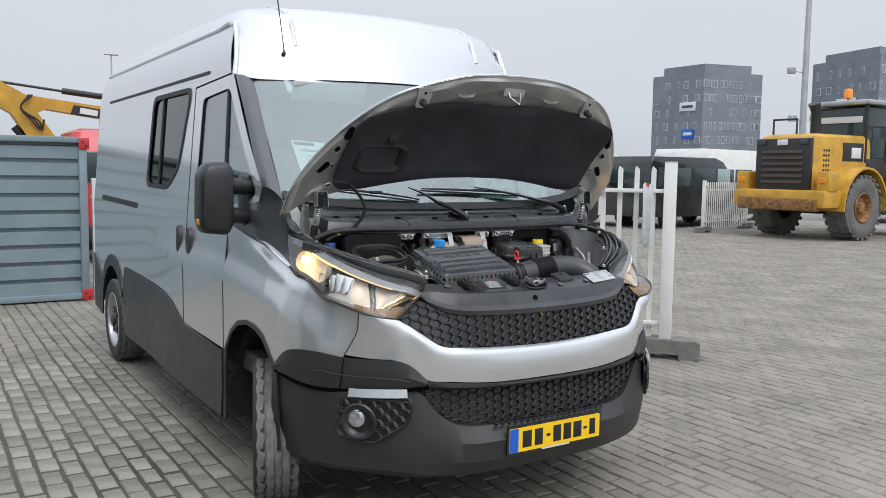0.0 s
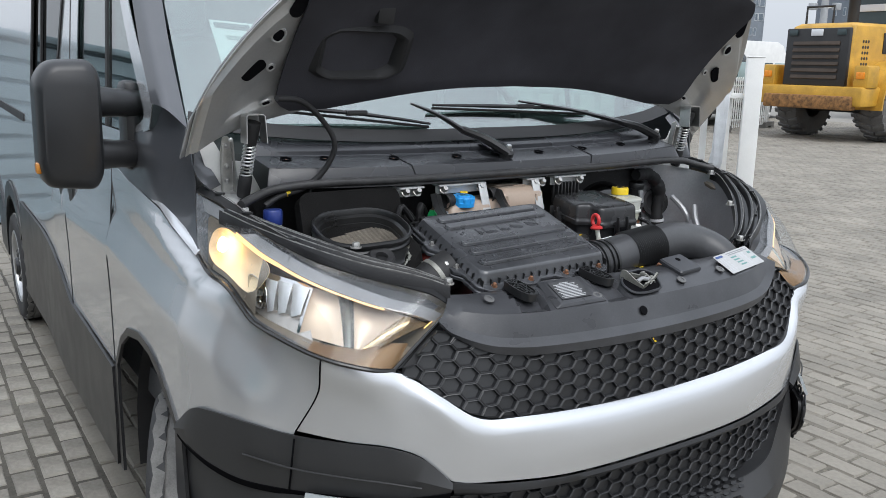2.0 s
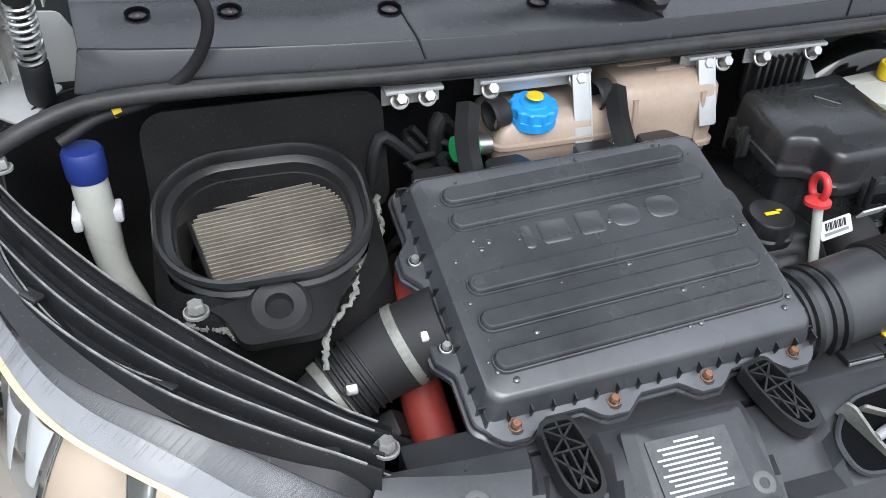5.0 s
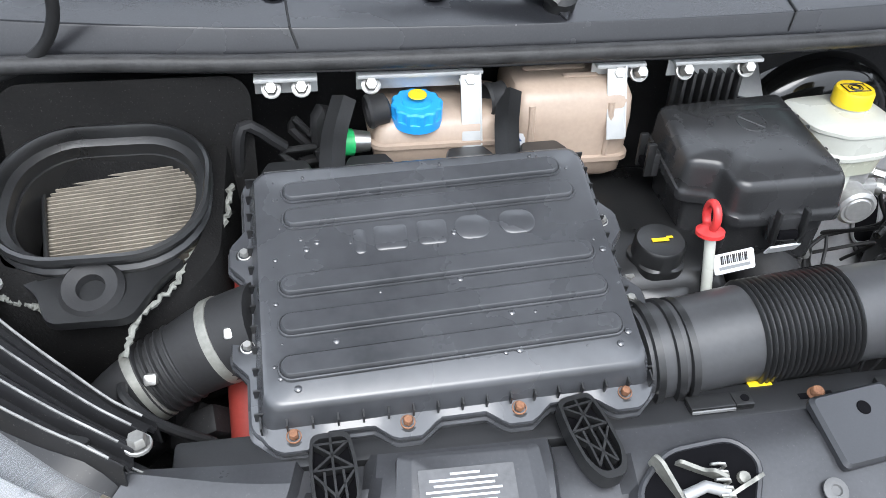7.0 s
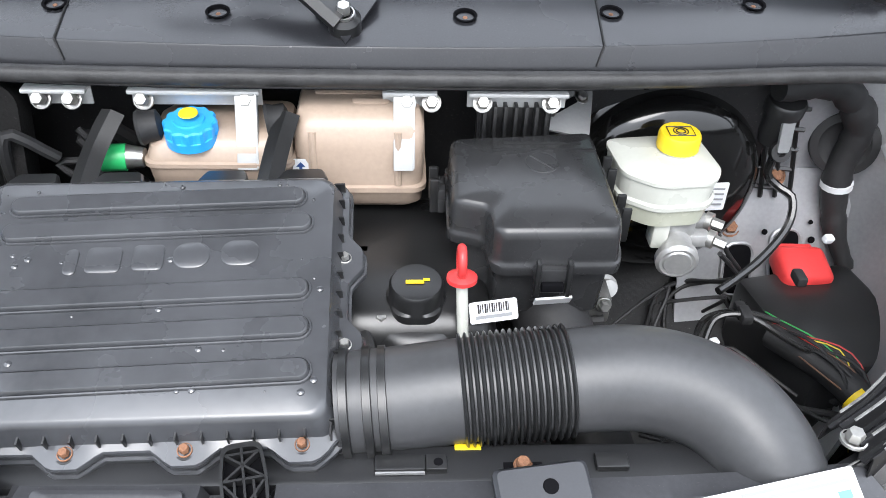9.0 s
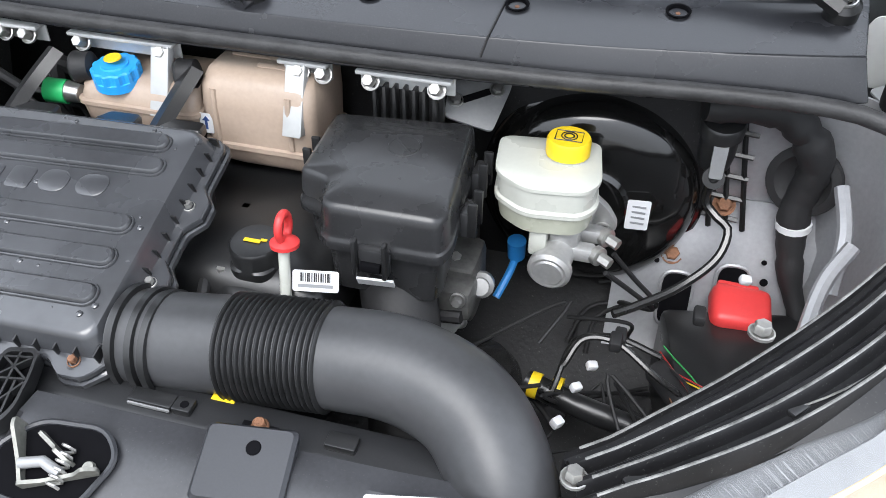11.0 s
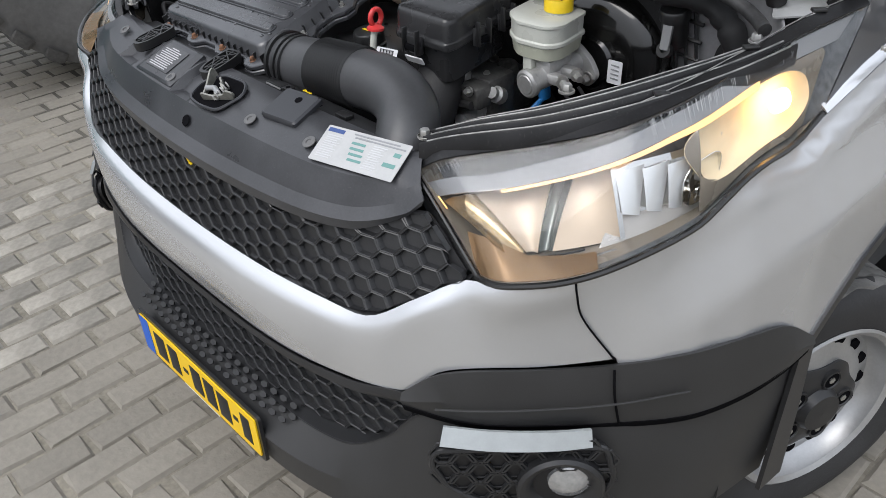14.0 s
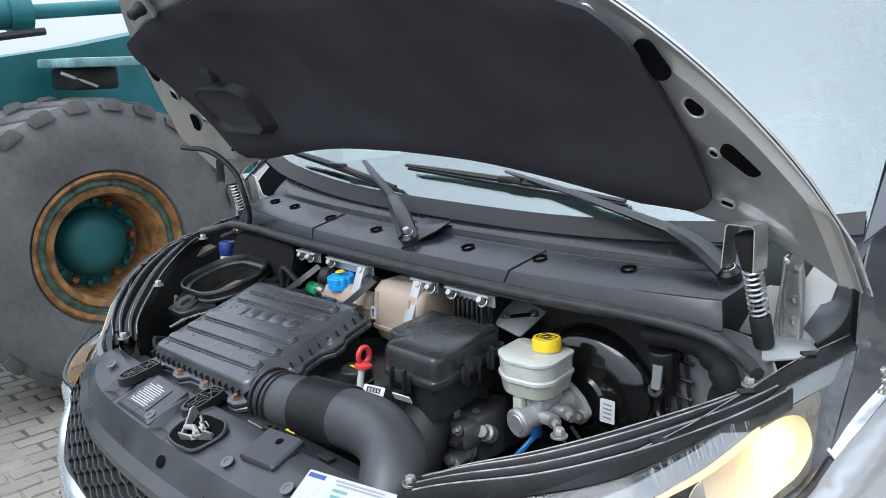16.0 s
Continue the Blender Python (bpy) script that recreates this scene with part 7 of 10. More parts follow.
for x0, x1 in ((-0.318, -0.288), (-0.095, -0.07)):
    bm = bmesh.new()
    bmx = [(x0, 0.60, 1.235), (x0 + 0.008, 0.66, 1.265), (x1 - 0.005, 0.705, 1.295)]
    tube(bm, bmx, 0.016, 4, 8, squash=0.45)
    part("tank_strap", bm, ENGP, tank)

# brackets under the cowl edge
for x0, x1, drops, bolts in ((-0.405, -0.325, (), (-0.384, -0.346)), (-0.275, -0.11, (-0.128,), (-0.257, -0.128)), (0.045, 0.115, (0.072,), (0.076, 0.108)), (0.155, 0.285, (), (0.174, 0.264))):
    bm = bmesh.new()
    box(bm, ((x0 + x1) / 2, 0.735, 1.318), (x1 - x0, 0.045, 0.006), 0.002)
    box(bm, ((x0 + x1) / 2, 0.735, 1.305), (x1 - x0, 0.003, 0.028), 0.001)
    br = part("cowl_bracket", bm, BRACK, van, "white steel bracket under the cowl")
    for x in drops:
        bm = bmesh.new()
        box(bm, (x, 0.694, 1.272), (0.026, 0.003, 0.095), 0.001, Euler((radians(-22), 0, 0)).to_matrix().to_4x4())
        box(bm, (x + 0.013, 0.70, 1.272), (0.003, 0.016, 0.095), 0.001, Euler((radians(-22), 0, 0)).to_matrix().to_4x4())
        part("drop_strap", bm, BRACK, br)
    for x in bolts:
        bm = bmesh.new()
        bolt(bm, (x, 0.722, 1.303), (0, -0.8, 0.5), 0.0085, 0.014)
        part("bolt", bm, ZINC, br)
bm = bmesh.new()
box(bm, (0.219, 0.74, 1.262), (0.10, 0.012, 0.08), 0.003)
fm_ = part("finned_module", bm, ENGP, van, "black finned control module")
for k in range(7):
    bm = bmesh.new()
    box(bm, (0.178 + k * 0.0137, 0.728, 1.262), (0.005, 0.02, 0.075), 0.001)
    part("fin", bm, ENGP, fm_)
bm = bmesh.new()
BP = plane_at((0.298, 0.797, 1.260), (1, 0.13, -0.19), (0.05, 0.84, 0.50))
prism(bm, fillet([(-0.036, -0.042), (0.032, -0.048), (0.044, 0.02), (0.048, 0.07), (-0.030, 0.07), (-0.040, 0.0)], 0.008), 0.004, BP)
pb = part("pedal_bracket", bm, PLATEG, van, "plain steel bracket")
bm = bmesh.new()
prism(bm, rrect(0.045, 0.010, 0.0045), 0.001, BP @ Matrix.Translation((0.0, 0.0, 0.004)) @ Matrix.Rotation(0.6, 4, "Z"))
part("bracket_slot", bm, HOLE_SHADE, pb)
for x, y in ((-0.026, -0.014), (0.026, 0.016)):
    bm = bmesh.new()
    bolt(bm, BP @ Vector((x, y, 0.004)), BP.to_3x3() @ Vector((0, 0, 1)), 0.007, 0.006)
    part("bolt", bm, STEEL, pb)

# ---- fuse box ----
FP = [(0.128, 0.697), (0.322, 0.714), (0.334, 0.54), (0.326, 0.516), (0.186, 0.514), (0.173, 0.524), (0.169, 0.560), (0.126, 0.572)]


def fb_z(x, y):
    return 1.238 + (y - 0.51) * 0.13


bm = bmesh.new()
rows = []
pp = fillet(FP, 0.011, 4)
for k, dz in ((0.86, -0.125), (0.90, -0.056), (0.985, -0.055), (1.012, -0.053), (1.018, -0.046), (1.012, -0.040), (0.99, -0.038), (0.982, -0.032), (0.968, -0.006), (0.955, 0.001), (0.93, 0.005), (0.90, 0.0065), (0.885, 0.0075), (0.5, 0.0095)):
    rows.append([(0.236 + (x - 0.236) * k, 0.612 + (y - 0.612) * k, fb_z(x, 0.612 + (y - 0.612) * k) + dz) for x, y in pp])
grid(bm, rows, True, True)
fuse = part("fuse_box", bm, FUSEM, van, "black fuse box with a clipped lid")
for c, sz, ang in (((0.246, 0.506, 1.186), (0.044, 0.012, 0.036), 0), ((0.120, 0.655, 1.206), (0.036, 0.012, 0.036), -1.57), ((0.338, 0.60, 1.20), (0.036, 0.012, 0.036), 1.57), ((0.333, 0.675, 1.21), (0.036, 0.012, 0.036), 1.57)):
    rot = Matrix.Rotation(ang, 4, "Z")
    bm = bmesh.new()
    box(bm, c, sz, 0.003, rot)
    clip = part("lid_clip", bm, FUSEM, fuse)
    for k in (-1, 1):
        bm = bmesh.new()
        box(bm, Vector(c) + rot @ Vector((k * sz[0] * 0.42, -0.009, 0.008)), (0.006, 0.012, 0.05), 0.002, rot)
        part("clip_leg", bm, ENGP, clip)
    bm = bmesh.new()
    box(bm, Vector(c) + rot @ Vector((0, -0.010, -0.004)), (sz[0] * 0.6, 0.008, 0.012), 0.002, rot)
    part("clip_tongue", bm, HOLE_SHADE, clip)
bm = bmesh.new()
tube(bm, [(0.245 + 0.02 * math.cos(a), 0.64 + 0.02 * math.sin(a), fb_z(0, 0.64 + 0.02 * math.sin(a)) + 0.0095) for a in (2 * math.pi * i / 20 for i in range(21))], 0.0013, 5)
tube(bm, [(0.231, 0.654, fb_z(0, 0.654) + 0.0095), (0.259, 0.626, fb_z(0, 0.626) + 0.0095)], 0.0013, 5)
part("raised_symbol", bm, FUSEM, fuse)
for y, w in ((0.68, 0.10), (0.667, 0.13)):
    bm = bmesh.new()
    box(bm, (0.25, y, fb_z(0, y) + 0.0085), (w, 0.004, 0.0016), 0, Euler((0.13, 0, 0)).to_matrix().to_4x4())
    part("raised_text_bar", bm, FUSEM, fuse)
bm = bmesh.new()
box(bm, (0.250, 0.502, 1.156), (0.045, 0.003, 0.016), 0, Euler((0.5, 0, 0.1)).to_matrix().to_4x4())
part("paper_tag", bm, PAPER, fuse)
bm = bmesh.new()
tube(bm, [(0.235, 0.60, 1.15), (0.268, 0.54, 1.07), (0.31, 0.43, 0.98), (0.335, 0.36, 0.9)], 0.05, 24, 14)
part("lower_duct", bm, RUBBER, van)

# dull engine castings beside the fuse box
CASTM = mat("dull_engine_casting", (0.125, 0.124, 0.12), 0.5, 0.5, 0.5, 30, 160, 0.2)
bm = bmesh.new()
box(bm, (0.262, 0.715, 1.025), (0.105, 0.16, 0.09), 0.014)
box(bm, (0.285, 0.665, 1.06), (0.07, 0.06, 0.06), 0.012)
pump = part("pump_casting", bm, CASTM, van, "dull grey engine castings with bolts")
for p, a, r, h in (((0.235, 0.70, 1.06), (0.1, -0.3, 1), 0.030, 0.030), ((0.292, 0.73, 1.06), (0.2, -0.2, 1), 0.024, 0.036), ((0.305, 0.640, 1.05), (0.4, -0.9, 0.2), 0.026, 0.022), ((0.262, 0.632, 1.02), (0.1, -1, 0.1), 0.022, 0.018)):
    bm = bmesh.new()
    lathe(bm, [(r * 1.15, 0), (r * 1.15, h * 0.3), (r, h * 0.35), (r * 0.95, h * 0.85), (r * 0.8, h), (r * 0.4, h), (r * 0.36, h * 0.8), (0, h * 0.8)], p, a, 20)
    part("pump_boss", bm, CASTM, pump)
for k in range(5):
    bm = bmesh.new()
    box(bm, (0.225 + 0.022 * k, 0.636, 1.035), (0.005, 0.012, 0.07), 0.0015)
    part("casting_rib", bm, CASTM, pump)
for p in ((0.215, 0.655, 1.072), (0.315, 0.70, 1.072), (0.312, 0.645, 1.092), (0.262, 0.645, 1.092), (0.222, 0.76, 1.072)):
    bm = bmesh.new()
    bolt(bm, p, (0.1, -0.3, 1), 0.008, 0.010)
    part("bolt", bm, ZINC, pump)

# ---- brake booster, master cylinder, reservoir ----
bm = bmesh.new()
lathe(bm, [(0.0, 0.030), (0.05, 0.030), (0.056, 0.024), (0.075, 0.0225), (0.10, 0.020), (0.122, 0.0145), (0.137, 0.006), (0.147, -0.006), (0.152, -0.018), (0.153, -0.025), (0.158, -0.027), (0.162, -0.029), (0.164, -0.033), (0.162, -0.038), (0.154, -0.04), (0.145, -0.09), (0, -0.1)], (0.470, 0.803, 1.122), (0.06, -1, 0.06), 64)
boost = part("brake_booster", bm, BOOSTM, van, "glossy black brake booster drum")
bm = bmesh.new()
SM = plane_at((0.54, 0.773, 1.125), (1, 0.1, 0), (0, 0.02, 1))
prism(bm, rrect(0.032, 0.048, 0.003), 0.0015, SM)
st = part("sticker", bm, PAPER, boost, "white part sticker")
for k in range(4):
    bm = bmesh.new()
    box(bm, SM @ Vector((0, 0.014 - k * 0.009, 0.002)), (0.02, 0.0008, 0.003))
    part("text_bar", bm, INKG, st)
bm = bmesh.new()
tube(bm, [(0.443, 0.632, 1.122), (0.45, 0.68, 1.126), (0.462, 0.76, 1.136)], [0.023, 0.022, 0.024], 20, 10)
box(bm, (0.452, 0.69, 1.148), (0.040, 0.07, 0.03), 0.008)
box(bm, (0.470, 0.665, 1.128), (0.05, 0.022, 0.022), 0.006)
box(bm, (0.476, 0.70, 1.134), (0.05, 0.022, 0.022), 0.006)
mc = part("master_cylinder", bm, ALU, van, "cast aluminium brake master cylinder")
bm = bmesh.new()
lathe(bm, [(0.027, 0), (0.029, 0.002), (0.029, 0.012), (0.024, 0.016), (0.020, 0.015), (0.018, 0.017), (0, 0.017)], (0.4425, 0.634, 1.121), (-0.1, -1, -0.08), 24)
part("end_plug", bm, ALU, mc)
bm = bmesh.new()
prism(bm, fillet([(-0.055, -0.018), (-0.02, -0.032), (0.02, -0.032), (0.055, -0.018), (0.055, 0.018), (0.02, 0.032), (-0.02, 0.032), (-0.055, 0.018)], 0.012), 0.012, plane_at((0.463, 0.755, 1.136), (0.8, 0.05, -0.6), (0.6, 0, 0.8)), 0.002)
part("cylinder_flange", bm, ALU, mc)
for k in (-1, 1):
    bm = bmesh.new()
    bolt(bm, Vector((0.463, 0.742, 1.136)) + Vector((0.8, 0.05, -0.6)) * 0.042 * k, (0, -1, 0), 0.009, 0.014)
    part("flange_nut", bm, ZINC, mc)
for p in ((0.494, 0.665, 1.128), (0.50, 0.70, 1.134)):
    bm = bmesh.new()
    tube(bm, [p, (p[0] + 0.008, p[1] - 0.006, p[2])], 0.013, 16)
    tube(bm, [(p[0] + 0.008, p[1] - 0.006, p[2]), (p[0] + 0.022, p[1] - 0.014, p[2] - 0.002)], 0.008, 6)
    part("pipe_nut", bm, ZINC, mc)
bm = bmesh.new()
tube(bm, [(0.377, 0.755, 1.030), (0.377, 0.750, 1.062)], [0.013, 0.014], 14)
tube(bm, [(0.377, 0.752, 1.03), (0.372, 0.73, 1.015), (0.36, 0.70, 0.99)], 0.006, 8, 8)
part("blue_plug", bm, mat("blue_sensor_plug", (0.03, 0.26, 0.68), 0.35, 0, 0.1, 9, 150, 0.0), mc, "blue sensor plug")
bm = bmesh.new()
RS = plane_at((0.420, 0.694, 1.207), (1, 0.12, 0), (-0.12, 1, 0.03))
octo = fillet([(-0.066, 0.056), (0.064, 0.056), (0.066, -0.034), (0.045, -0.060), (-0.026, -0.060), (-0.066, -0.026)], 0.017, 5)
rows = []
for k, z in ((0.62, -0.05), (0.9, -0.04), (0.96, -0.015), (1.02, -0.012), (1.02, -0.006), (0.97, -0.003), (0.98, 0.024), (1.02, 0.026), (1.02, 0.031), (0.95, 0.034), (0.5, 0.036)):
    rows.append([RS @ Vector((x * k, y * k, z)) for x, y in octo])
grid(bm, rows, True, True)
res = part("brake_fluid_tank", bm, BRAKEM, van, "milky white brake fluid tank with a yellow cap")
bm = bmesh.new()
grid(bm, [[RS @ Vector((x * k, y * k, z)) for x, y in octo] for k, z in ((0.63, -0.0505), (0.905, -0.0405), (0.963, -0.0155))], True)
part("fluid_level", bm, FLUID, res, "yellowish fluid showing through")
bm = bmesh.new()
box(bm, (0.420, 0.66, 1.148), (0.024, 0.03, 0.05), 0.005)
part("tank_outlet", bm, BRAKEM, res)
bm = bmesh.new()
box(bm, (0.455, 0.71, 1.15), (0.03, 0.03, 0.04), 0.005)
part("tank_outlet", bm, BRAKEM, res)
bm = bmesh.new()
lathe(bm, [(0.026, -0.004), (0.026, 0.008), (0.024, 0.010)], (0.440, 0.712, 1.240), (0, 0, 1), 30)
part("tank_neck", bm, BRAKEM, res)
bm = bmesh.new()
lathe(bm, [(0.028, 0), (0.028, 0.019), (0.0262, 0.023), (0.0, 0.0235)], (0.440, 0.712, 1.246), (0, 0, 1), 48, wob=lambda k, r: 1 + (0.016 if k % 2 and r > 0.027 else 0))
part("yellow_cap", bm, YELLOW, res)
bm = bmesh.new()
tube(bm, [(0.440 + 0.006 * math.cos(a), 0.712 + 0.006 * math.sin(a), 1.270) for a in (2 * math.pi * i / 16 for i in range(17))], 0.0010, 5)
tube(bm, [(0.440 + 0.010 * math.cos(a), 0.712 + 0.010 * math.sin(a), 1.270) for a in (2 * math.pi * i / 16 for i in range(17))], 0.0008, 5)
tube(bm, [(0.440 + a, 0.712 + b, 1.270) for a, b in ((-0.017, -0.012), (0.017, -0.012), (0.017, 0.012), (-0.017, 0.012), (-0.017, -0.012))], 0.0008, 4)
part("cap_symbol", bm, INK, res)
for pts in ([(0.512, 0.652, 1.11), (0.545, 0.675, 1.07), (0.583, 0.715, 1.009), (0.56, 0.76, 0.97), (0.533, 0.79, 0.946), (0.49, 0.775, 0.935), (0.468, 0.74, 0.89)], [(0.518, 0.687, 1.116), (0.55, 0.70, 1.07), (0.588, 0.722, 1.012), (0.56, 0.77, 0.96), (0.531, 0.784, 0.939), (0.505, 0.77, 0.92), (0.499, 0.738, 0.877)], [(0.64, 0.86, 1.13), (0.668, 0.866, 1.083), (0.66, 0.86, 1.03), (0.61, 0.845, 0.985), (0.558, 0.832, 0.967), (0.50, 0.82, 0.955)]):
    bm = bmesh.new()
    tube(bm, pts, 0.0036, 8, 24)
    part("brake_pipe", bm, RUBBER, van)
# pump below the fuse box
bm = bmesh.new()
box(bm, (0.30, 0.66, 1.05), (0.09, 0.08, 0.10), 0.012)
pump = part("fuel_pump", bm, CASTM, van, "cast aluminium pump housing")
bm = bmesh.new()
box(bm, (0.32, 0.60, 1.07), (0.06, 0.05, 0.05), 0.01)
part("pump_head", bm, CASTM, pump)
bm = bmesh.new()
lathe(bm, [(0.035, 0), (0.035, 0.03), (0.02, 0.035), (0, 0.035)], (0.30, 0.62, 1.03), (0, -1, 0.2), 20)
part("pump_cover", bm, ALU, pump)
for q in ((0.27, 0.62, 1.09), (0.35, 0.645, 1.06), (0.30, 0.60, 1.0)):
    bm = bmesh.new()
    lathe(bm, [(0.018, 0), (0.018, 0.02), (0.012, 0.024), (0.012, 0.036), (0, 0.036)], q, (0.1, -0.8, 0.5), 14)
    part("pump_union", bm, ALU, pump)
bm = bmesh.new()
tube(bm, [(0.26, 0.60, 1.08), (0.29, 0.575, 1.055), (0.34, 0.57, 1.06)], 0.009, 8, 10)
part("pump_pipe", bm, RUBBER, pump)
for p in ((0.275, 0.60, 1.085), (0.335, 0.57, 1.09), (0.33, 0.605, 1.02)):
    bm = bmesh.new()
    bolt(bm, p, (0, -1, 0.3), 0.007, 0.01)
    part("bolt", bm, STEEL, pump)
bm = bmesh.new()
lathe(bm, [(0, 0.05), (0.045, 0.04), (0.06, 0.0), (0.058, -0.08), (0, -0.09)], (0.36, 0.62, 0.90), (0, -0.3, 1), 28)
part("filter_canister", bm, GLOSS, van)

# ---- oil filler, dipstick ----
bm = bmesh.new()
lathe(bm, [(0.028, -0.06), (0.028, -0.03), (0.031, -0.028), (0.031, -0.012), (0.034, -0.010), (0.036, 0.004), (0.036, 0.012), (0.033, 0.014), (0.033, 0.034), (0.030, 0.038), (0.026, 0.0385), (0.0, 0.0385)], (0.087, 0.52, 1.136), (0, -0.1, 1), 40, wob=lambda k, r: 1 + (0.05 * math.cos(k * math.pi / 4) if r > 0.033 else 0))
oil = part("oil_filler_cap", bm, ENGP, van, "black oil cap with a yellow mark")
bm = bmesh.new()
box(bm, (0.085, 0.514, 1.1755), (0.022, 0.006, 0.001), 0)
box(bm, (0.099, 0.518, 1.1755), (0.008, 0.004, 0.001), 0)
part("oil_mark", bm, YELLOW, oil)
bm = bmesh.new()
tube(bm, [(0.143, 0.47, 1.10), (0.139, 0.492, 1.19)], 0.007, 12)
dip = part("dipstick", bm, BRAKEM, van, "dipstick with a red pull ring")
bm = bmesh.new()
tube(bm, [(0.138, 0.50 + 0.014 * math.cos(a), 1.217 + 0.017 * math.sin(a)) for a in (2 * math.pi * i / 20 for i in range(21))], 0.0055, 10)
lathe(bm, [(0.018, 0), (0.018, 0.005), (0.008, 0.012), (0, 0.013)], (0.139, 0.496, 1.193), (0, 0.1, 1), 20)
part("pull_ring", bm, RED, dip)
bm = bmesh.new()
LM = plane_at((0.178, 0.488, 1.152), (1, 0.12, 0.06), (0, 0.5, 0.85))
prism(bm, rrect(0.058, 0.026, 0.003), 0.001, LM)
tg = part("code_tag", bm, PAPER, dip, "white printed tag")
for k in range(14):
    bm = bmesh.new()
    w = 0.0012 + 0.0010 * (k % 3 == 0)
    prism(bm, [(-0.019 + k * 0.0028, -0.001), (-0.019 + k * 0.0028 + w, -0.001), (-0.019 + k * 0.0028 + w, 0.010), (-0.019 + k * 0.0028, 0.010)], 0.0005, LM @ Matrix.Translation((0, 0, 0.001)))
    part("code_bar", bm, INK, tg)
bm = bmesh.new()
prism(bm, [(-0.022, -0.008), (0.022, -0.008), (0.022, -0.004), (-0.022, -0.004)], 0.0005, LM @ Matrix.Translation((0, 0, 0.001)))
part("text_bar", bm, INKG, tg)

# ---- right-hand corner of the bay: battery post, loom, sensor ----
bm = bmesh.new()
box(bm, (0.715, 0.66, 0.915), (0.20, 0.22, 0.15), 0.012, Euler((0, 0, 0.2)).to_matrix().to_4x4())
bat = part("battery_box", bm, ENGP, van, "black battery box with a red terminal cap")
bm = bmesh.new()
box(bm, (0.705, 0.762, 0.994), (0.085, 0.070, 0.044), 0.014, Euler((0.3, 0.1, 0.1)).to_matrix().to_4x4(), 3)
box(bm, (0.698, 0.792, 1.010), (0.06, 0.012, 0.02), 0.004, Euler((0.3, 0.1, 0.1)).to_matrix().to_4x4(), 2)
part("terminal_cap", bm, RED, bat)
bm = bmesh.new()
lr = random.Random(11)
tube(bm, [(0.60, 0.80, 1.29), (0.70, 0.825, 1.28), (0.755, 0.83, 1.22), (0.75, 0.83, 1.13), (0.765, 0.81, 1.04), (0.79, 0.78, 0.98)], [b * lr.uniform(0.88, 1.1) for b in np.interp(range(46), [0, 10, 20, 30, 38, 45], [0.019, 0.022, 0.024, 0.022, 0.017, 0.014])], 12, 46)
loom = part("wiring_loom", bm, RUBBER, van, "thick taped wiring loom")
bm = bmesh.new()
tube(bm, [(0.752, 0.828, 1.118), (0.753, 0.828, 1.108)], 0.0245, 14)
part("loom_band", bm, PAPER, loom)
bm = bmesh.new()
lathe(bm, [(0.022, -0.02), (0.025, 0.0), (0.025, 0.032), (0.029, 0.034), (0.030, 0.052), (0.027, 0.056), (0.018, 0.057), (0.0, 0.057)], (0.629, 0.832, 1.208), (0, -0.2, 0.97), 28)
sens = part("level_sensor", bm, ENGP, van, "black round sensor with a grey arm")
bm = bmesh.new()
prism(bm, fillet([(-0.009, -0.035), (0.009, -0.035), (0.010, 0.035), (-0.010, 0.035)], 0.004), 0.006, plane_at((0.631, 0.803, 1.222), (1, 0.05, 0), (0, 0.15, 1)), 0.001)
part("sensor_arm", bm, PLATEG, sens, "grey arm")
bm = bmesh.new()
lathe(bm, [(0.015, 0), (0.015, 0.012), (0.007, 0.012), (0.006, 0.004), (0, 0.004)], (0.630, 0.805, 1.184), (0, -0.9, 0.4), 20)
part("arm_ring", bm, RUBBER, sens)
bm = bmesh.new()
tube(bm, [(0.628, 0.81, 1.172), (0.628, 0.81, 1.14), (0.645, 0.80, 1.125), (0.664, 0.785, 1.115), (0.655, 0.755, 1.085), (0.61, 0.715, 1.055), (0.56, 0.68, 1.04), (0.53, 0.66, 1.035)], 0.0065, 8, 30)
part("sensor_lead", bm, GLOSS, van)
for i in range(6):
    bm = bmesh.new()
    tube(bm, [(0.54 + i * 0.022, 0.848, 1.30), (0.57 + i * 0.024, 0.84, 1.08)], 0.004, 5)
    part("panel_rib", bm, ENGP, van)
    bm = bmesh.new()
    tube(bm, [(0.53, 0.848, 1.28 - i * 0.035), (0.68, 0.842, 1.27 - i * 0.035)], 0.004, 5)
    part("panel_rib", bm, ENGP, van)
for p in ((0.657, 0.842, 1.118), (0.60, 0.825, 1.03)):
    bm = bmesh.new()
    bolt(bm, p, (0, -0.7, 0.7), 0.011, 0.008)
    part("bolt", bm, RUST, van)
bm = bmesh.new()
tube(bm, [(0.43, 0.60, 0.935), (0.50, 0.58, 0.93), (0.60, 0.57, 0.915)], 0.017, 12, 8)
cn = part("loom_connector", bm, ENGP, van)
for x in (0.435, 0.465):
    bm = bmesh.new()
    tube(bm, [(x, 0.597, 0.935), (x + 0.014, 0.595, 0.934)], 0.019, 12)
    part("yellow_tape", bm, YELLOW, cn)
rnd = random.Random(4)
for k in range(18):
    x, y, z = rnd.uniform(0.40, 0.72), rnd.uniform(0.50, 0.74), rnd.uniform(0.88, 0.98)
    bm = bmesh.new()
    tube(bm, [(x, y, z), (x + rnd.uniform(-0.1, 0.1), y + rnd.uniform(-0.08, 0.08), z + rnd.uniform(-0.02, 0.06)), (x + rnd.uniform(-0.15, 0.15), y + rnd.uniform(-0.12, 0.12), z - 0.05)], rnd.choice((0.0022, 0.003, 0.005)), 7, 14)
    part("cable", bm, RUBBER, van)
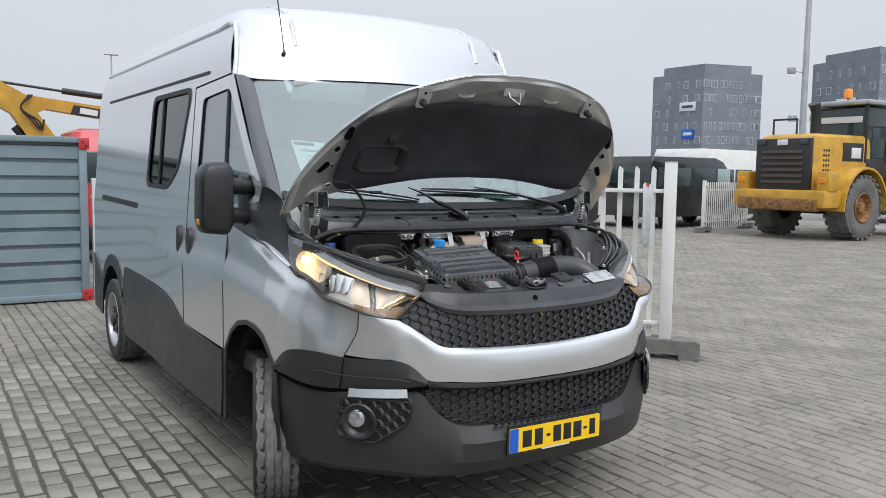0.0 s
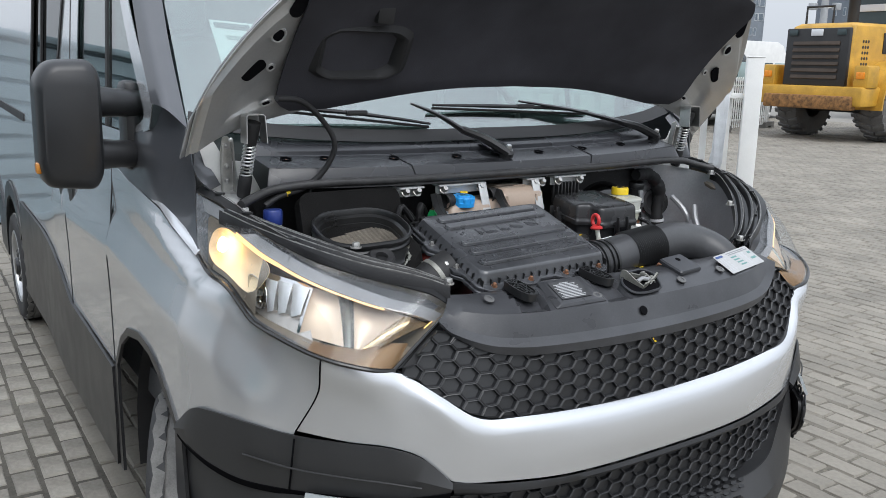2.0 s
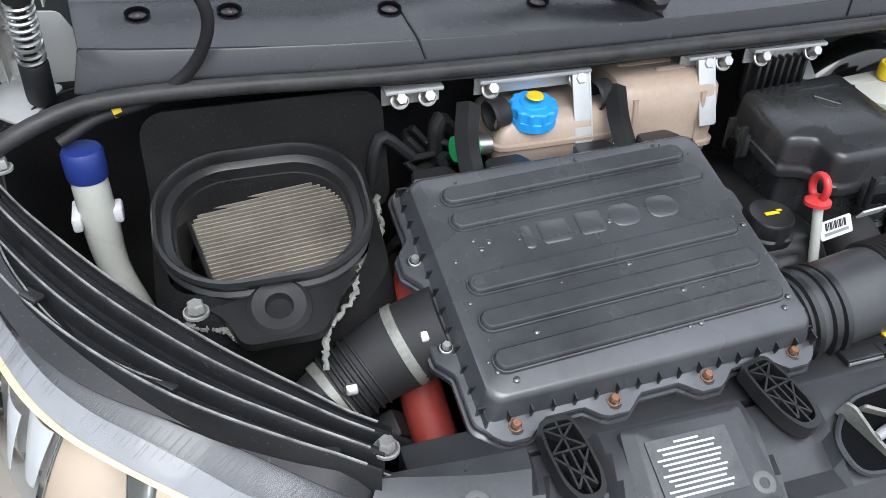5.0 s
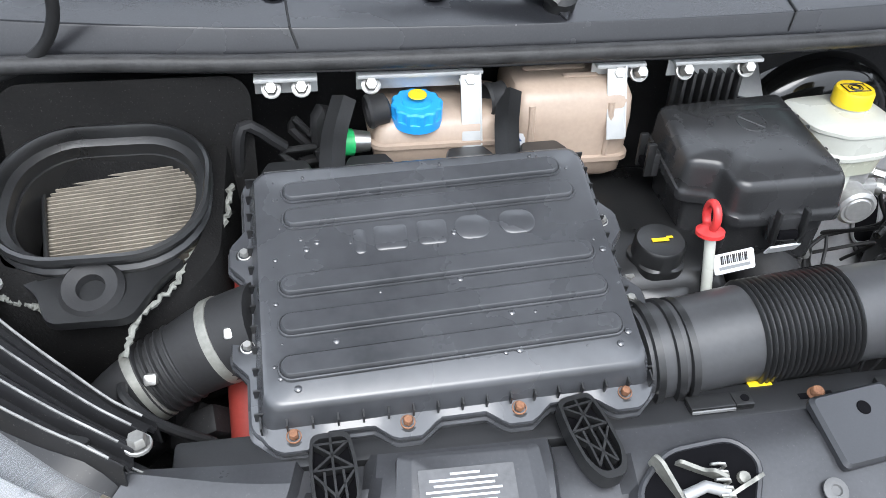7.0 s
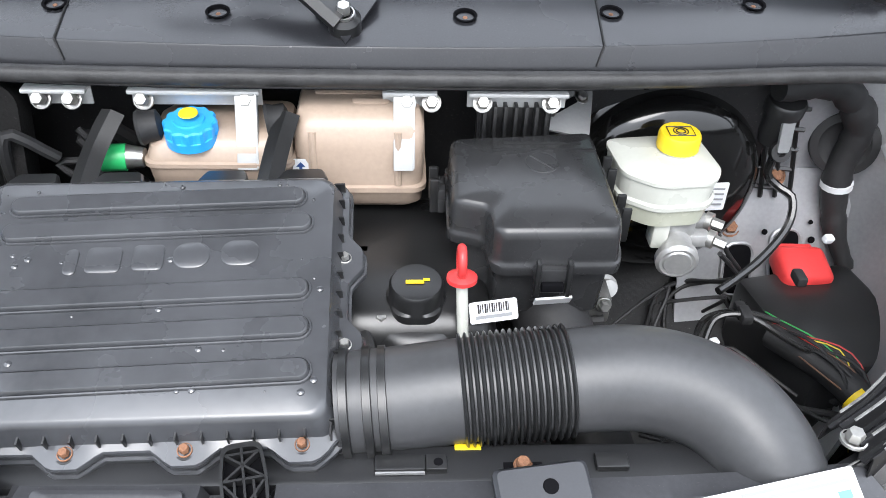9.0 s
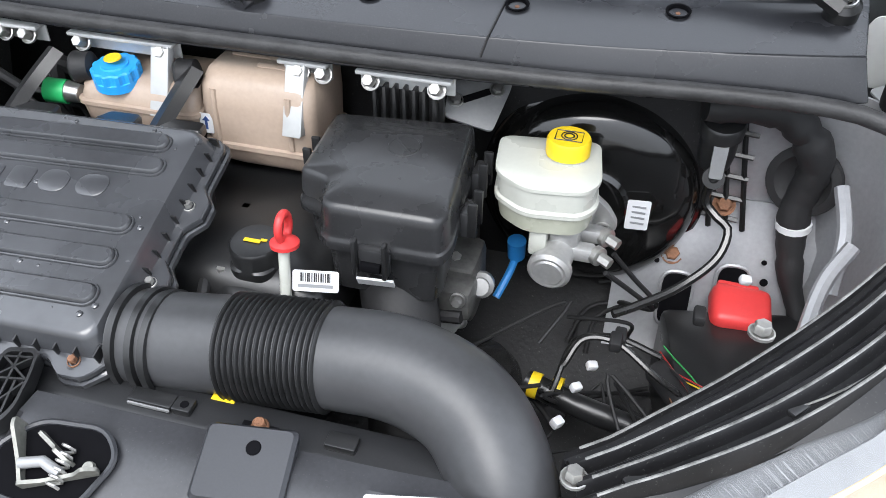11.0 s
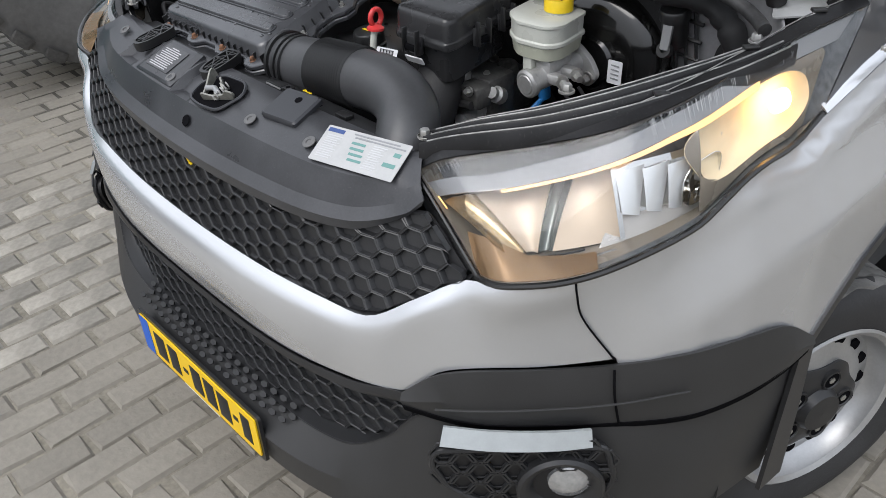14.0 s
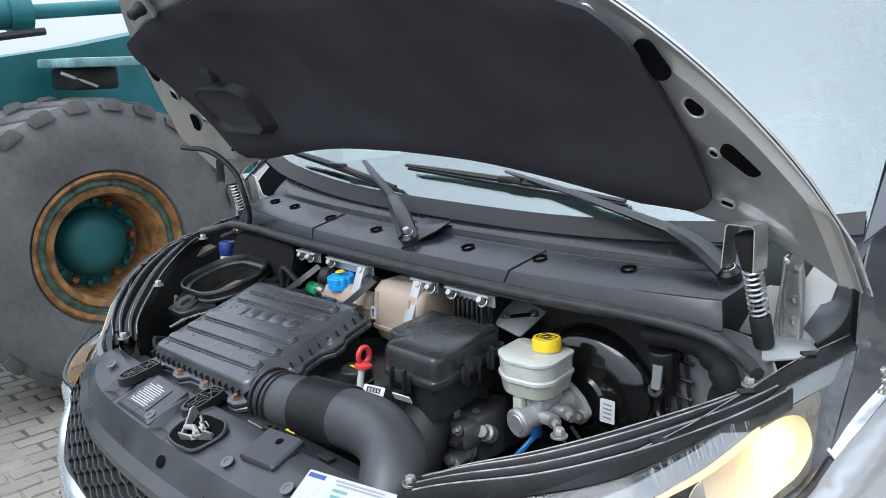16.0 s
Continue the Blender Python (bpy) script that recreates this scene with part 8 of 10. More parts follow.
for k in range(10):
    x, y, z = rnd.uniform(-0.40, -0.28), rnd.uniform(0.70, 0.80), rnd.uniform(1.12, 1.24)
    bm = bmesh.new()
    tube(bm, [(x, y, z), (x + rnd.uniform(-0.05, 0.05), y - 0.02, z + rnd.uniform(0.0, 0.05)), (x + rnd.uniform(-0.08, 0.08), y - 0.01, z - 0.08)], rnd.choice((0.005, 0.008, 0.012)), 8, 12)
    part("cable", bm, RUBBER, van)
for k in range(9):
    x, y, z = rnd.uniform(-0.75, -0.48), rnd.uniform(0.42, 0.5), rnd.uniform(0.95, 1.05)
    bm = bmesh.new()
    box(bm, (x, y, z), (rnd.uniform(0.03, 0.08), rnd.uniform(0.03, 0.06), rnd.uniform(0.03, 0.08)), 0.006, Euler((rnd.random(), rnd.random(), rnd.random())).to_matrix().to_4x4())
    part("bay_fitting", bm, DARK, van)
bm = bmesh.new()
tube(bm, [(-0.41, 0.55, 1.16), (-0.43, 0.50, 1.08), (-0.43, 0.42, 1.02), (-0.42, 0.30, 0.98)], 0.028, 14, 12)
part("red_hose", bm, mat("dull_red_rubber", (0.30, 0.04, 0.03), 0.6, 0, 0.3, 9, 120, 0.1), van, "dull red rubber hose")

# painted wing: pressed beads, holes shaded by black plates, and the shelf below the drum
bm = bmesh.new()
grid(bm, [[(x, y + 0.03 * (x - 0.6), z) for x in (0.52, 0.60, 0.68, 0.76, 0.82)] for y, z in ((0.74, 0.86), (0.775, 0.90), (0.805, 0.98), (0.835, 1.06), (0.845, 1.075), (0.86, 1.12))])
thicken(bm, 0.004)
wing = part("wing_wall", bm, INNERF, van, "grey painted inner wing wall, its arched openings painted as black plates")
WM = plane_at((0.66, 0.803, 0.985), (1, 0.03, 0), (0, 0.35, 0.93))
for x, y in ((-0.045, -0.01), (0.032, 0.012)):
    bm = bmesh.new()
    prism(bm, fillet([(x - 0.022, y - 0.05), (x + 0.022, y - 0.05), (x + 0.022, y + 0.035), (x - 0.022, y + 0.035)], 0.02), 0.004, WM @ Matrix.Translation((0, 0, 0.002)))
    part("wing_opening", bm, HOLE_SHADE, wing)
    lp = fillet([(x - 0.024, y - 0.052), (x + 0.024, y - 0.052), (x + 0.024, y + 0.037), (x - 0.024, y + 0.037)], 0.021)
    bm = bmesh.new()
    tube(bm, [WM @ Vector((p, q, 0.005)) for p, q in lp + lp[:1]], 0.003, 6)
    part("opening_lip", bm, INNERF, wing)
for x, y, r in ((-0.005, 0.045, 0.005), (0.075, 0.03, 0.006), (0.07, 0.06, 0.004), (-0.08, 0.04, 0.004), (0.005, -0.04, 0.004)):
    bm = bmesh.new()
    lathe(bm, [(r, 0.0), (r * 0.9, 0.002), (0, 0.002)], WM @ Vector((x, y, 0.005)), WM.to_3x3() @ Vector((0, 0, 1)), 12)
    part("wing_hole", bm, HOLE_SHADE, wing)
bm = bmesh.new()
lathe(bm, [(0.052, 0), (0.050, 0.008), (0.038, 0.010), (0.030, 0.004), (0.0, 0.004)], (0.752, 0.845, 1.175), (-0.35, -0.9, 0.2), 28)
part("loom_grommet", bm, RUBBER, wing, "round rubber grommet")
for pts in ([(0.795, 0.70, 1.10), (0.80, 0.75, 1.16), (0.79, 0.80, 1.20)], [(0.76, 0.62, 1.08), (0.775, 0.67, 1.14), (0.80, 0.70, 1.18)]):
    bm = bmesh.new()
    tube(bm, pts, 0.010, 8, 12)
    part("pressed_bead", bm, INNERF, wing)
wr = random.Random(21)
WIRES = [mat("wire_%s" % n, c, 0.45, 0, 0.1, 9, 100, 0.0) for n, c in (("red", (0.45, 0.03, 0.03)), ("green", (0.03, 0.30, 0.08)), ("yellow", (0.6, 0.45, 0.03)), ("brown", (0.14, 0.07, 0.04)), ("white", (0.6, 0.6, 0.58)))]
for k in range(14):
    a = Vector((0.60 + 0.01 * wr.random(), 0.60 + 0.05 * wr.random(), 0.985 + 0.02 * wr.random()))
    b = Vector((0.66 + wr.uniform(-0.03, 0.03), 0.52 + wr.uniform(-0.02, 0.03), 1.01 + wr.uniform(-0.01, 0.02)))
    c = Vector((0.70 + wr.uniform(-0.05, 0.05), 0.44 + wr.uniform(-0.02, 0.02), 0.95))
    bm = bmesh.new()
    tube(bm, [a, b, c], 0.0011 if k % 3 else 0.0025, 5, 12)
    part("wire", bm, WIRES[k % 5] if k % 3 else RUBBER, van)
for pts, r in (([(0.48, 0.56, 1.02), (0.50, 0.585, 1.05), (0.54, 0.585, 1.055), (0.60, 0.56, 1.03), (0.66, 0.55, 1.0)], 0.0045), ([(0.47, 0.55, 0.98), (0.49, 0.60, 1.03), (0.54, 0.61, 1.04), (0.60, 0.60, 1.03)], 0.0045)):
    bm = bmesh.new()
    tube(bm, pts, r, 8, 30)
    part("brake_hose", bm, GLOSS, van)
for p in ((0.54, 0.586, 1.055), (0.545, 0.61, 1.042), (0.64, 0.655, 1.064)):
    bm = bmesh.new()
    box(bm, p, (0.016, 0.028, 0.016), 0.004)
    part("hose_clip", bm, RUBBER, van)
for p in ((0.50, 0.56, 0.985), (0.515, 0.60, 0.99), (0.69, 0.70, 1.10), (0.49, 0.43, 1.06)):
    bm = bmesh.new()
    box(bm, p, (0.015, 0.012, 0.012), 0.003, Euler((0.3, 0.2, wr.random())).to_matrix().to_4x4())
    part("white_clip", bm, PAPER, van)
bm = bmesh.new()
tube(bm, [(0.60, 0.61, 0.995), (0.66, 0.52, 1.0), (0.70, 0.43, 0.985), (0.72, 0.36, 0.96)], [0.018, 0.020, 0.022, 0.02, 0.022], 14, 24)
lm2 = part("corrugated_loom", bm, RUBBER, van, "black corrugated loom with yellow tape")
for f_ in (0.35, 0.72):
    p, q = Vector((0.66, 0.52, 1.0)).lerp(Vector((0.70, 0.43, 0.985)), f_), Vector((0.66, 0.52, 1.0)).lerp(Vector((0.70, 0.43, 0.985)), f_ + 0.14)
    bm = bmesh.new()
    tube(bm, [p, q], 0.0235, 14)
    part("yellow_tape", bm, YELLOW, lm2)

# ---- hinges, springs, hose ----
for s in (1, -1):
    # riveted channel-shaped arm on a painted base, with a thin second arm before it
    hm = plane_at((s * 0.845, 0.872, 1.392), (s, 0.10, 0.0), (0.12 * s, -0.10, 1))
    bm = bmesh.new()
    prism(bm, fillet([(-0.017, -0.072), (0.015, -0.072), (0.017, 0.03), (0.010, 0.074), (-0.006, 0.076), (-0.014, 0.04)], 0.008), 0.003, hm)
    hin = part("hood_hinge", bm, ZINC, van, "bright steel hood hinge with riveted arms")
    for x0, x1, top in ((-0.017, -0.011, 0.072), (0.015, 0.012, 0.058)):
        bm = bmesh.new()
        grid(bm, [[hm @ Vector((x0, -0.072, d)), hm @ Vector((x0, 0.0, d)), hm @ Vector((x1, top, d))] for d in (0.0, s * 0.020)])
        thicken(bm, 0.0025)
        part("hinge_flange", bm, ZINC, hin)
    for y, z in ((-0.001, -0.045), (0.0, -0.006), (0.001, 0.050)):
        bm = bmesh.new()
        lathe(bm, [(0.0085, 0.0), (0.0085, 0.002), (0.006, 0.0022), (0.005, 0.005), (0, 0.006)], hm @ Vector((y, z, 0.003 if s > 0 else 0.0)), hm.to_3x3() @ Vector((0, 0, s)), 12)
        part("hinge_rivet", bm, STEEL, hin)
    bm = bmesh.new()
    tube(bm, [(s * 0.826, 0.842, 1.315), (s * 0.834, 0.838, 1.39), (s * 0.846, 0.828, 1.462)], [0.006, 0.005, 0.006], 8, 10, squash=0.5)
    part("hinge_arm", bm, STEEL, hin)
    bm = bmesh.new()
    lathe(bm, [(0.006, -0.004), (0.006, 0.003), (0.004, 0.004), (0, 0.004)], (s * 0.846, 0.828, 1.460), (0.3 * s, -1, 0.1), 12)
    part("hinge_pin", bm, STEEL, hin)
    bm = bmesh.new()
    prism(bm, fillet([(0.738, 1.300), (0.872, 1.300), (0.912, 1.445), (0.872, 1.455), (0.842, 1.40), (0.785, 1.395)], 0.008), 0.003, Matrix(((s, 0, 0, 0), (0, 0, 1, 0.892), (0, 1, 0, 0), (0, 0, 0, 1))))
    part("hinge_base", bm, WHITE, hin, "bright painted hinge base")
    bm = bmesh.new()
    prism(bm, fillet([(-0.05, -0.05), (0.05, -0.04), (0.04, 0.05), (-0.03, 0.05)], 0.01), 0.003, plane_at((s * 0.850, 0.842, 1.306), (0.8 * s, 0.6, 0.05), (-0.60 * s, 0.8, 0.05)))
    part("hinge_foot", bm, BRACK, hin)
    A, B = Vector((s * 0.820, 0.822, 1.312)), Vector((s * 0.808, 0.762, 1.515))
    ax = (B - A).normalized()
    ln = (B - A).length
    bm = bmesh.new()
    lathe(bm, [(0.0, 0.0), (0.0165, 0.0), (0.0175, 0.008), (0.0175, 0.055), (0.015, 0.060), (0.0065, 0.061), (0.0065, ln - 0.066), (0.0165, ln - 0.064), (0.0175, ln - 0.055), (0.0205, ln - 0.018), (0.0195, ln - 0.006), (0.0, ln - 0.004)], A, ax, 20)
    part("hood_strut", bm, RUBBER, hin)
    bm = bmesh.new()
    u_, w_, d_ = frame_of(ax)
    tube(bm, [A + d_ * (0.060 + (ln - 0.126) * i / 143) + (u_ * math.cos(i * math.pi / 8) + w_ * math.sin(i * math.pi / 8)) * 0.0150 for i in range(144)], 0.0026, 6)
    part("strut_spring", bm, STEEL, hin, "bright coil spring")
    bm = bmesh.new()
    bp = plane_at(B + Vector((0, -0.004, 0)), (1, 0, 0), (0, 0.05, 1))
    ring = [bp @ Vector((a, b, 0)) for a, b in [(-0.028, -0.058), (-0.025, 0.010), (-0.020, 0.015), (0.020, 0.015), (0.025, 0.010), (0.028, -0.058)]]
    grid(bm, [[p + Vector((0, d, 0)) for p in ring] for d in (-0.020, 0.026)])
    thicken(bm, 0.002)
    part("strut_bracket", bm, STEEL, hin, "bright steel strut clip")
    part("corner_plate", sheet([[(s * 0.905, 0.825, 1.335), (s * 0.925, 0.855, 1.36), (s * 0.933, 0.872, 1.39), (s * 0.931, 0.890, 1.43), (s * 0.93, 0.962, 1.49)], [(s * 0.865, 0.865, 1.34), (s * 0.875, 0.880, 1.365), (s * 0.885, 0.900, 1.39), (s * 0.90, 0.910, 1.425), (s * 0.905, 0.965, 1.475)]], 20, 6), CHARCOAL, van)
bm = bmesh.new()
tube(bm, [(-0.80, 0.62, 1.575), (-0.72, 0.66, 1.565), (-0.645, 0.69, 1.51), (-0.613, 0.695, 1.45), (-0.635, 0.72, 1.38), (-0.69, 0.735, 1.335), (-0.75, 0.735, 1.32), (-0.80, 0.72, 1.30)], 0.0075, 10, 40)
hs = part("washer_hose", bm, RUBBER, van, "black washer hose with yellow tape")
bm = bmesh.new()
tube(bm, [(-0.725, 0.739, 1.327), (-0.735, 0.738, 1.3245)], 0.0095, 10)
part("yellow_tape", bm, YELLOW, hs)

# ---- wipers ----
for nut, elbow, heel, end, tip in (((-0.002, 0.756, 1.402), (-0.13, 0.822, 1.468), (-0.285, 0.862, 1.545), (-0.20, 0.892, 1.482), (-0.75, 0.93, 1.545)), ((0.735, 0.850, 1.422), (0.60, 0.893, 1.470), (0.16, 0.915, 1.545), (0.47, 0.925, 1.507), (-0.177, 0.912, 1.537))):
    nut, elbow, heel, end, tip = (Vector(q) for q in (nut, elbow, heel, end, tip))
    bm = bmesh.new()
    lathe(bm, [(0.021, -0.02), (0.021, 0.0), (0.015, 0.006), (0, 0.006)], nut, (0, -0.4, 0.92), 18)
    tube(bm, [nut + Vector((0, 0, -0.003)), nut.lerp(elbow, 0.5) + Vector((0, 0, 0.006)), elbow], [0.026, 0.024, 0.019], 8, 8, squash=0.6)
    tube(bm, [elbow, elbow.lerp(heel, 0.5) + Vector((0, -0.006, 0.006)), heel], [0.018, 0.013, 0.007], 8, 12, squash=0.5)
    wp = part("wiper_arm", bm, ENGP, van, "black wiper arm")
    bm = bmesh.new()
    bolt(bm, nut + Vector((0, -0.002, 0.005)), (0, -0.4, 0.92), 0.009, 0.013)
    part("wiper_nut", bm, STEEL, wp)
    bm = bmesh.new()
    tube(bm, [end, end.lerp(tip, 0.25) + Vector((0, -0.008, 0.005)), end.lerp(tip, 0.5) + Vector((0, -0.010, 0.006)), tip], [0.006, 0.0085, 0.010, 0.006], 6, 16, squash=0.7)
    tube(bm, [end + Vector((0, 0.006, -0.010)), tip + Vector((0, 0.006, -0.010))], 0.0045, 5)
    part("wiper_blade", bm, RUBBER, wp)
    bm = bmesh.new()
    mid = end.lerp(tip, 0.45) + Vector((0, -0.012, 0.008))
    box(bm, mid, (0.07, 0.018, 0.016), 0.005)
    part("blade_clip", bm, ENGP, wp)


# ---- surroundings ----
CONC = mat("concrete", (0.16, 0.155, 0.145), 0.9, 0, 0.3, 9, 80, 0.4)
CATY = mat("worn_yellow_paint", (0.52, 0.29, 0.035), 0.45, 0, 0.3, 3, 40, 0.06)
BLACKP = mat("black_machine_paint", (0.02, 0.02, 0.021), 0.5, 0, 0.3, 3, 40, 0.1)
TEAL = mat("faded_teal_paint", (0.015, 0.13, 0.14), 0.42, 0, 0.3, 5, 60, 0.12)
TEALP = mat("chalky_teal_paint", (0.18, 0.33, 0.33), 0.6, 0, 0.4, 12, 80, 0.3)
RUSTY = mat("rusty_yellow_rim", (0.235, 0.115, 0.038), 0.7, 0, 0.8, 14, 90, 0.4)
MUD = mat("dusty_lug_rubber", (0.085, 0.082, 0.078), 0.9, 0, 0.6, 3, 60, 0.3)
BIGT = mat("big_tyre_rubber", (0.125, 0.122, 0.118), 0.7, 0, 0.4, 3, 40, 0.15)
CONT = mat("blue_grey_steel", (0.20, 0.26, 0.29), 0.5, 0.1, 0.15, 3, 60, 0.08)
BRICKG = mat("grey_brick", (0.19, 0.215, 0.245), 0.85, 0, 0.2, 0.3, 2.0, 0.1)
PANE = mat("office_window", (0.20, 0.24, 0.28), 0.15, 0.1, 0.3, 0.2, 2, 0.0)
FRAMEW = mat("pale_window_frame", (0.5, 0.52, 0.53), 0.5, 0, 0.1, 1, 9, 0.0)
REDP = mat("red_truck_paint", (0.50, 0.025, 0.03), 0.35, 0, 0.12, 3, 60, 0.03, coat=0.4)
ORANGE = mat("orange_lens", (0.85, 0.28, 0.02), 0.3, 0, 0.1, 9, 60, 0.02)
DARKV = mat("dark_van_paint", (0.018, 0.02, 0.022), 0.25, 0.2, 0.15, 2, 60, 0.02, coat=0.5)
CABG = mat("dark_cab_glass", (0.05, 0.07, 0.075), 0.06, 0.2, 0.1, 2, 30, 0.0)
SKYG = mat("pale_cab_glass", (0.35, 0.45, 0.45), 0.08, 0.1, 0.1, 2, 30, 0.0)
GALV = mat("galvanised_steel", (0.42, 0.43, 0.44), 0.5, 0.6, 0.15, 3, 60, 0.05)
CLOTH = mat("pale_cloth", (0.62, 0.64, 0.66), 0.9, 0, 0.15, 12, 120, 0.2)

# white palisade fence beside the van
FU = Vector((-0.68, 0.73, 0)).normalized()


def palisade(name, base, u, count, gap, top, label, post_h=None, feet=(0,), group=""):
    fe = thing(name, label, "fence", group, at=base)
    u = Vector(u).normalized()
    w = Vector((-u.y, u.x, 0))
    R3 = Matrix((u, w, Vector((0, 0, 1)))).transposed().to_4x4()
    for k in (0.0, count * gap):
        bm = bmesh.new()
        box(bm, u * k + Vector((0, 0, (post_h or top) / 2 + 0.08)), (0.11, 0.09, (post_h or top) - 0.16), 0.006, R3)
        p = part("post", bm, WHITE, fe)
        bm = bmesh.new()
        box(bm, u * k + Vector((0, 0, (post_h or top) + 0.004)), (0.115, 0.095, 0.008), 0.003, R3)
        part("post_cap", bm, WHITE, p)
        bm = bmesh.new()
        for dz in (0.35, 1.35):
            box(bm, u * k + w * -0.06 + Vector((0, 0, dz)), (0.05, 0.05, 0.09), 0.01, R3)
        part("clamp", bm, WHITE, p)
    for z in (0.30, top - 0.22):
        bm = bmesh.new()
        box(bm, u * (count * gap / 2) + Vector((0, 0, z)), (count * gap, 0.035, 0.035), 0.004, R3)
        part("rail", bm, WHITE, fe)
    for i in range(1, count):
        bm = bmesh.new()
        prism(bm, [(-0.022, 0.0), (0.022, 0.0), (0.022, top - 0.14), (0.010, top - 0.10), (-0.022, top - 0.13)], 0.018, plane_at(u * (i * gap) + Vector((0, 0, 0.10)) + w * -0.03, u, (0, 0, 1)))
        part("picket", bm, WHITE, fe)
    for k in feet:
        foot = thing("fence_foot", "worn concrete fence foot block on the pavers", "concrete block", "fence foot blocks", at=Vector(base) + u * k)
        bm = bmesh.new()
        prism(bm, [(-0.30, 0.0), (-0.12, 0.0), (-0.12, 0.06), (0.12, 0.06), (0.12, 0.0), (0.30, 0.0), (0.30, 0.15), (0.26, 0.17), (-0.26, 0.17), (-0.30, 0.15)], 0.24, plane_at(w * 0.12, u, (0, 0, 1)), 0.0)
        part("block", bm, CONC, foot)
    return fe


palisade("palisade_fence", (3.24, 2.36, 0), FU, 13, 0.145, 1.70, "white painted steel palisade fence panel", 1.73, (0.0, 1.88), "palisade fences")
palisade("palisade_fence", (16.45, 13.25, 0), (0.96, 0.27, 0), 22, 0.135, 1.42, "white steel palisade fence in front of parked vans", 1.46, (0.0, 2.97), "palisade fences")
rag = thing("cloth_rag", "pale rag hung over the fence rail", "cloth", at=(3.06, 2.50, 1.45))
bm = bmesh.new()
rows = []
for j in range(14):
    v = j / 13
    rows.append([(Vector((-0.10 + 0.2 * i / 9, 0, 0)).x * (1 - 0.55 * v) * 0.75 - 0.02 * v, -0.06 - 0.03 * math.sin(i * 1.9) * (0.4 + v), 0.08 - 0.52 * v + 0.03 * math.sin(i * 1.1)) for i in range(10)])
grid(bm, rows)
thicken(bm, 0.006)
part("rag_cloth", bm, CLOTH, rag)

# ribbed steel container behind the van
cont = thing("ribbed_container", "blue-grey container with horizontal ribs and red corners", "container", at=(-3.65, 9.3, 0))
bm = bmesh.new()
prof = []
n = 9
for k in range(n):
    z0 = 0.08 + 1.84 * k / n
    h = 1.84 / n
    prof += [(0.0, z0), (0.0, z0 + h * 0.66), (-0.0, z0 + h * 0.7), (0.05, z0 + h * 0.78), (0.05, z0 + h * 0.94), (0.0, z0 + h)]
rows = [[(x, -1.2 + d, z) for d, z in prof] for x in (-3.0, 2.95)]
grid(bm, rows)
part("ribbed_front", bm, CONT, cont, smooth=0)
bm = bmesh.new()
box(bm, (0, 0.05, 0.98), (5.94, 2.3, 1.84), 0.0)
part("container_body", bm, CONT, cont)
bm = bmesh.new()
for z in (0.05, 1.94):
    box(bm, (0, -1.2, z), (6.0, 0.10, 0.07), 0.008)
part("container_rail", bm, CONT, cont)
bm = bmesh.new()
box(bm, (2.985, -1.2, 1.0), (0.09, 0.11, 1.9), 0.01)
part("corner_post", bm, CONT, cont)
for z in (0.07, 1.90):
    bm = bmesh.new()
    box(bm, (3.0, -1.21, z), (0.12, 0.13, 0.14), 0.012)
    cc = part("corner_casting", bm, REDP, cont, "rusty red corner casting")
    # casting holes: shade painted as flat black discs
    for dx, dz in ((-0.02, 0.02), (0.02, -0.03)):
        bm = bmesh.new()
        lathe(bm, [(0, 0.0), (0.014, 0.0), (0.015, -0.004)], (3.0 + dx, -1.278, z + dz), (0, -1, 0), 10)
        part("casting_hole", bm, BLACKP, cc)
wp = thing("white_post", "slim white steel post beside the container", "post", at=(-0.50, 8.3, 0))
bm = bmesh.new()
box(bm, (0, 0, 0.74), (0.075, 0.075, 1.48), 0.006)
box(bm, (0.03, 0, 1.25), (0.16, 0.04, 0.04), 0.004)
part("post", bm, WHITE, wp)

# red truck behind the container
trk = thing("red_truck", "red truck cab parked behind the container", "truck", at=(0.55, 13.0, 0))
bm = bmesh.new()
stack(bm, plane_at((0, 0, 0), (1, 0, 0), (0, 1, 0)), [(1.9, 1.8, 0.55, 0.25, 0), (1.95, 1.85, 1.3, 0.25, 0), (1.9, 1.8, 1.9, 0.25, 0.1), (1.8, 1.6, 2.2, 0.25, 0.2), (1.5, 1.3, 2.27, 0.25, 0.3)], 0.16)
part("cab", bm, REDP, trk)
bm = bmesh.new()
box(bm, (0.2, -0.93, 1.62), (1.5, 0.06, 0.5), 0.03)
part("cab_window", bm, CABG, trk)
bm = bmesh.new()
box(bm, (0.2, -0.6, 0.5), (1.8, 0.7, 0.3), 0.05)
part("truck_bumper", bm, BLACKP, trk)
for x in (-0.5, 0.9):
    bm = bmesh.new()
    lathe(bm, [(0.2, -0.15), (0.48, -0.15), (0.5, -0.1), (0.5, 0.1), (0.48, 0.15), (0.2, 0.15)], (x, 0.3, 0.5), (1, 0, 0), 24)
    part("truck_wheel", bm, TYREM, trk)

# yellow excavator boom over the container
exc = thing("excavator", "yellow tracked excavator with its boom raised behind the container", "excavator", at=(0, 0, 0))
bm = bmesh.new()


def slab(bm, poly, y0, y1):
    a = [bm.verts.new((x, y0, z)) for x, z in poly]
    b = [bm.verts.new((x, y1, z)) for x, z in poly]
    bm.faces.new(a)
    bm.faces.new(b)
    for i in range(len(poly)):
        j = (i + 1) % len(poly)
        bm.faces.new((a[i], a[j], b[j], b[i]))


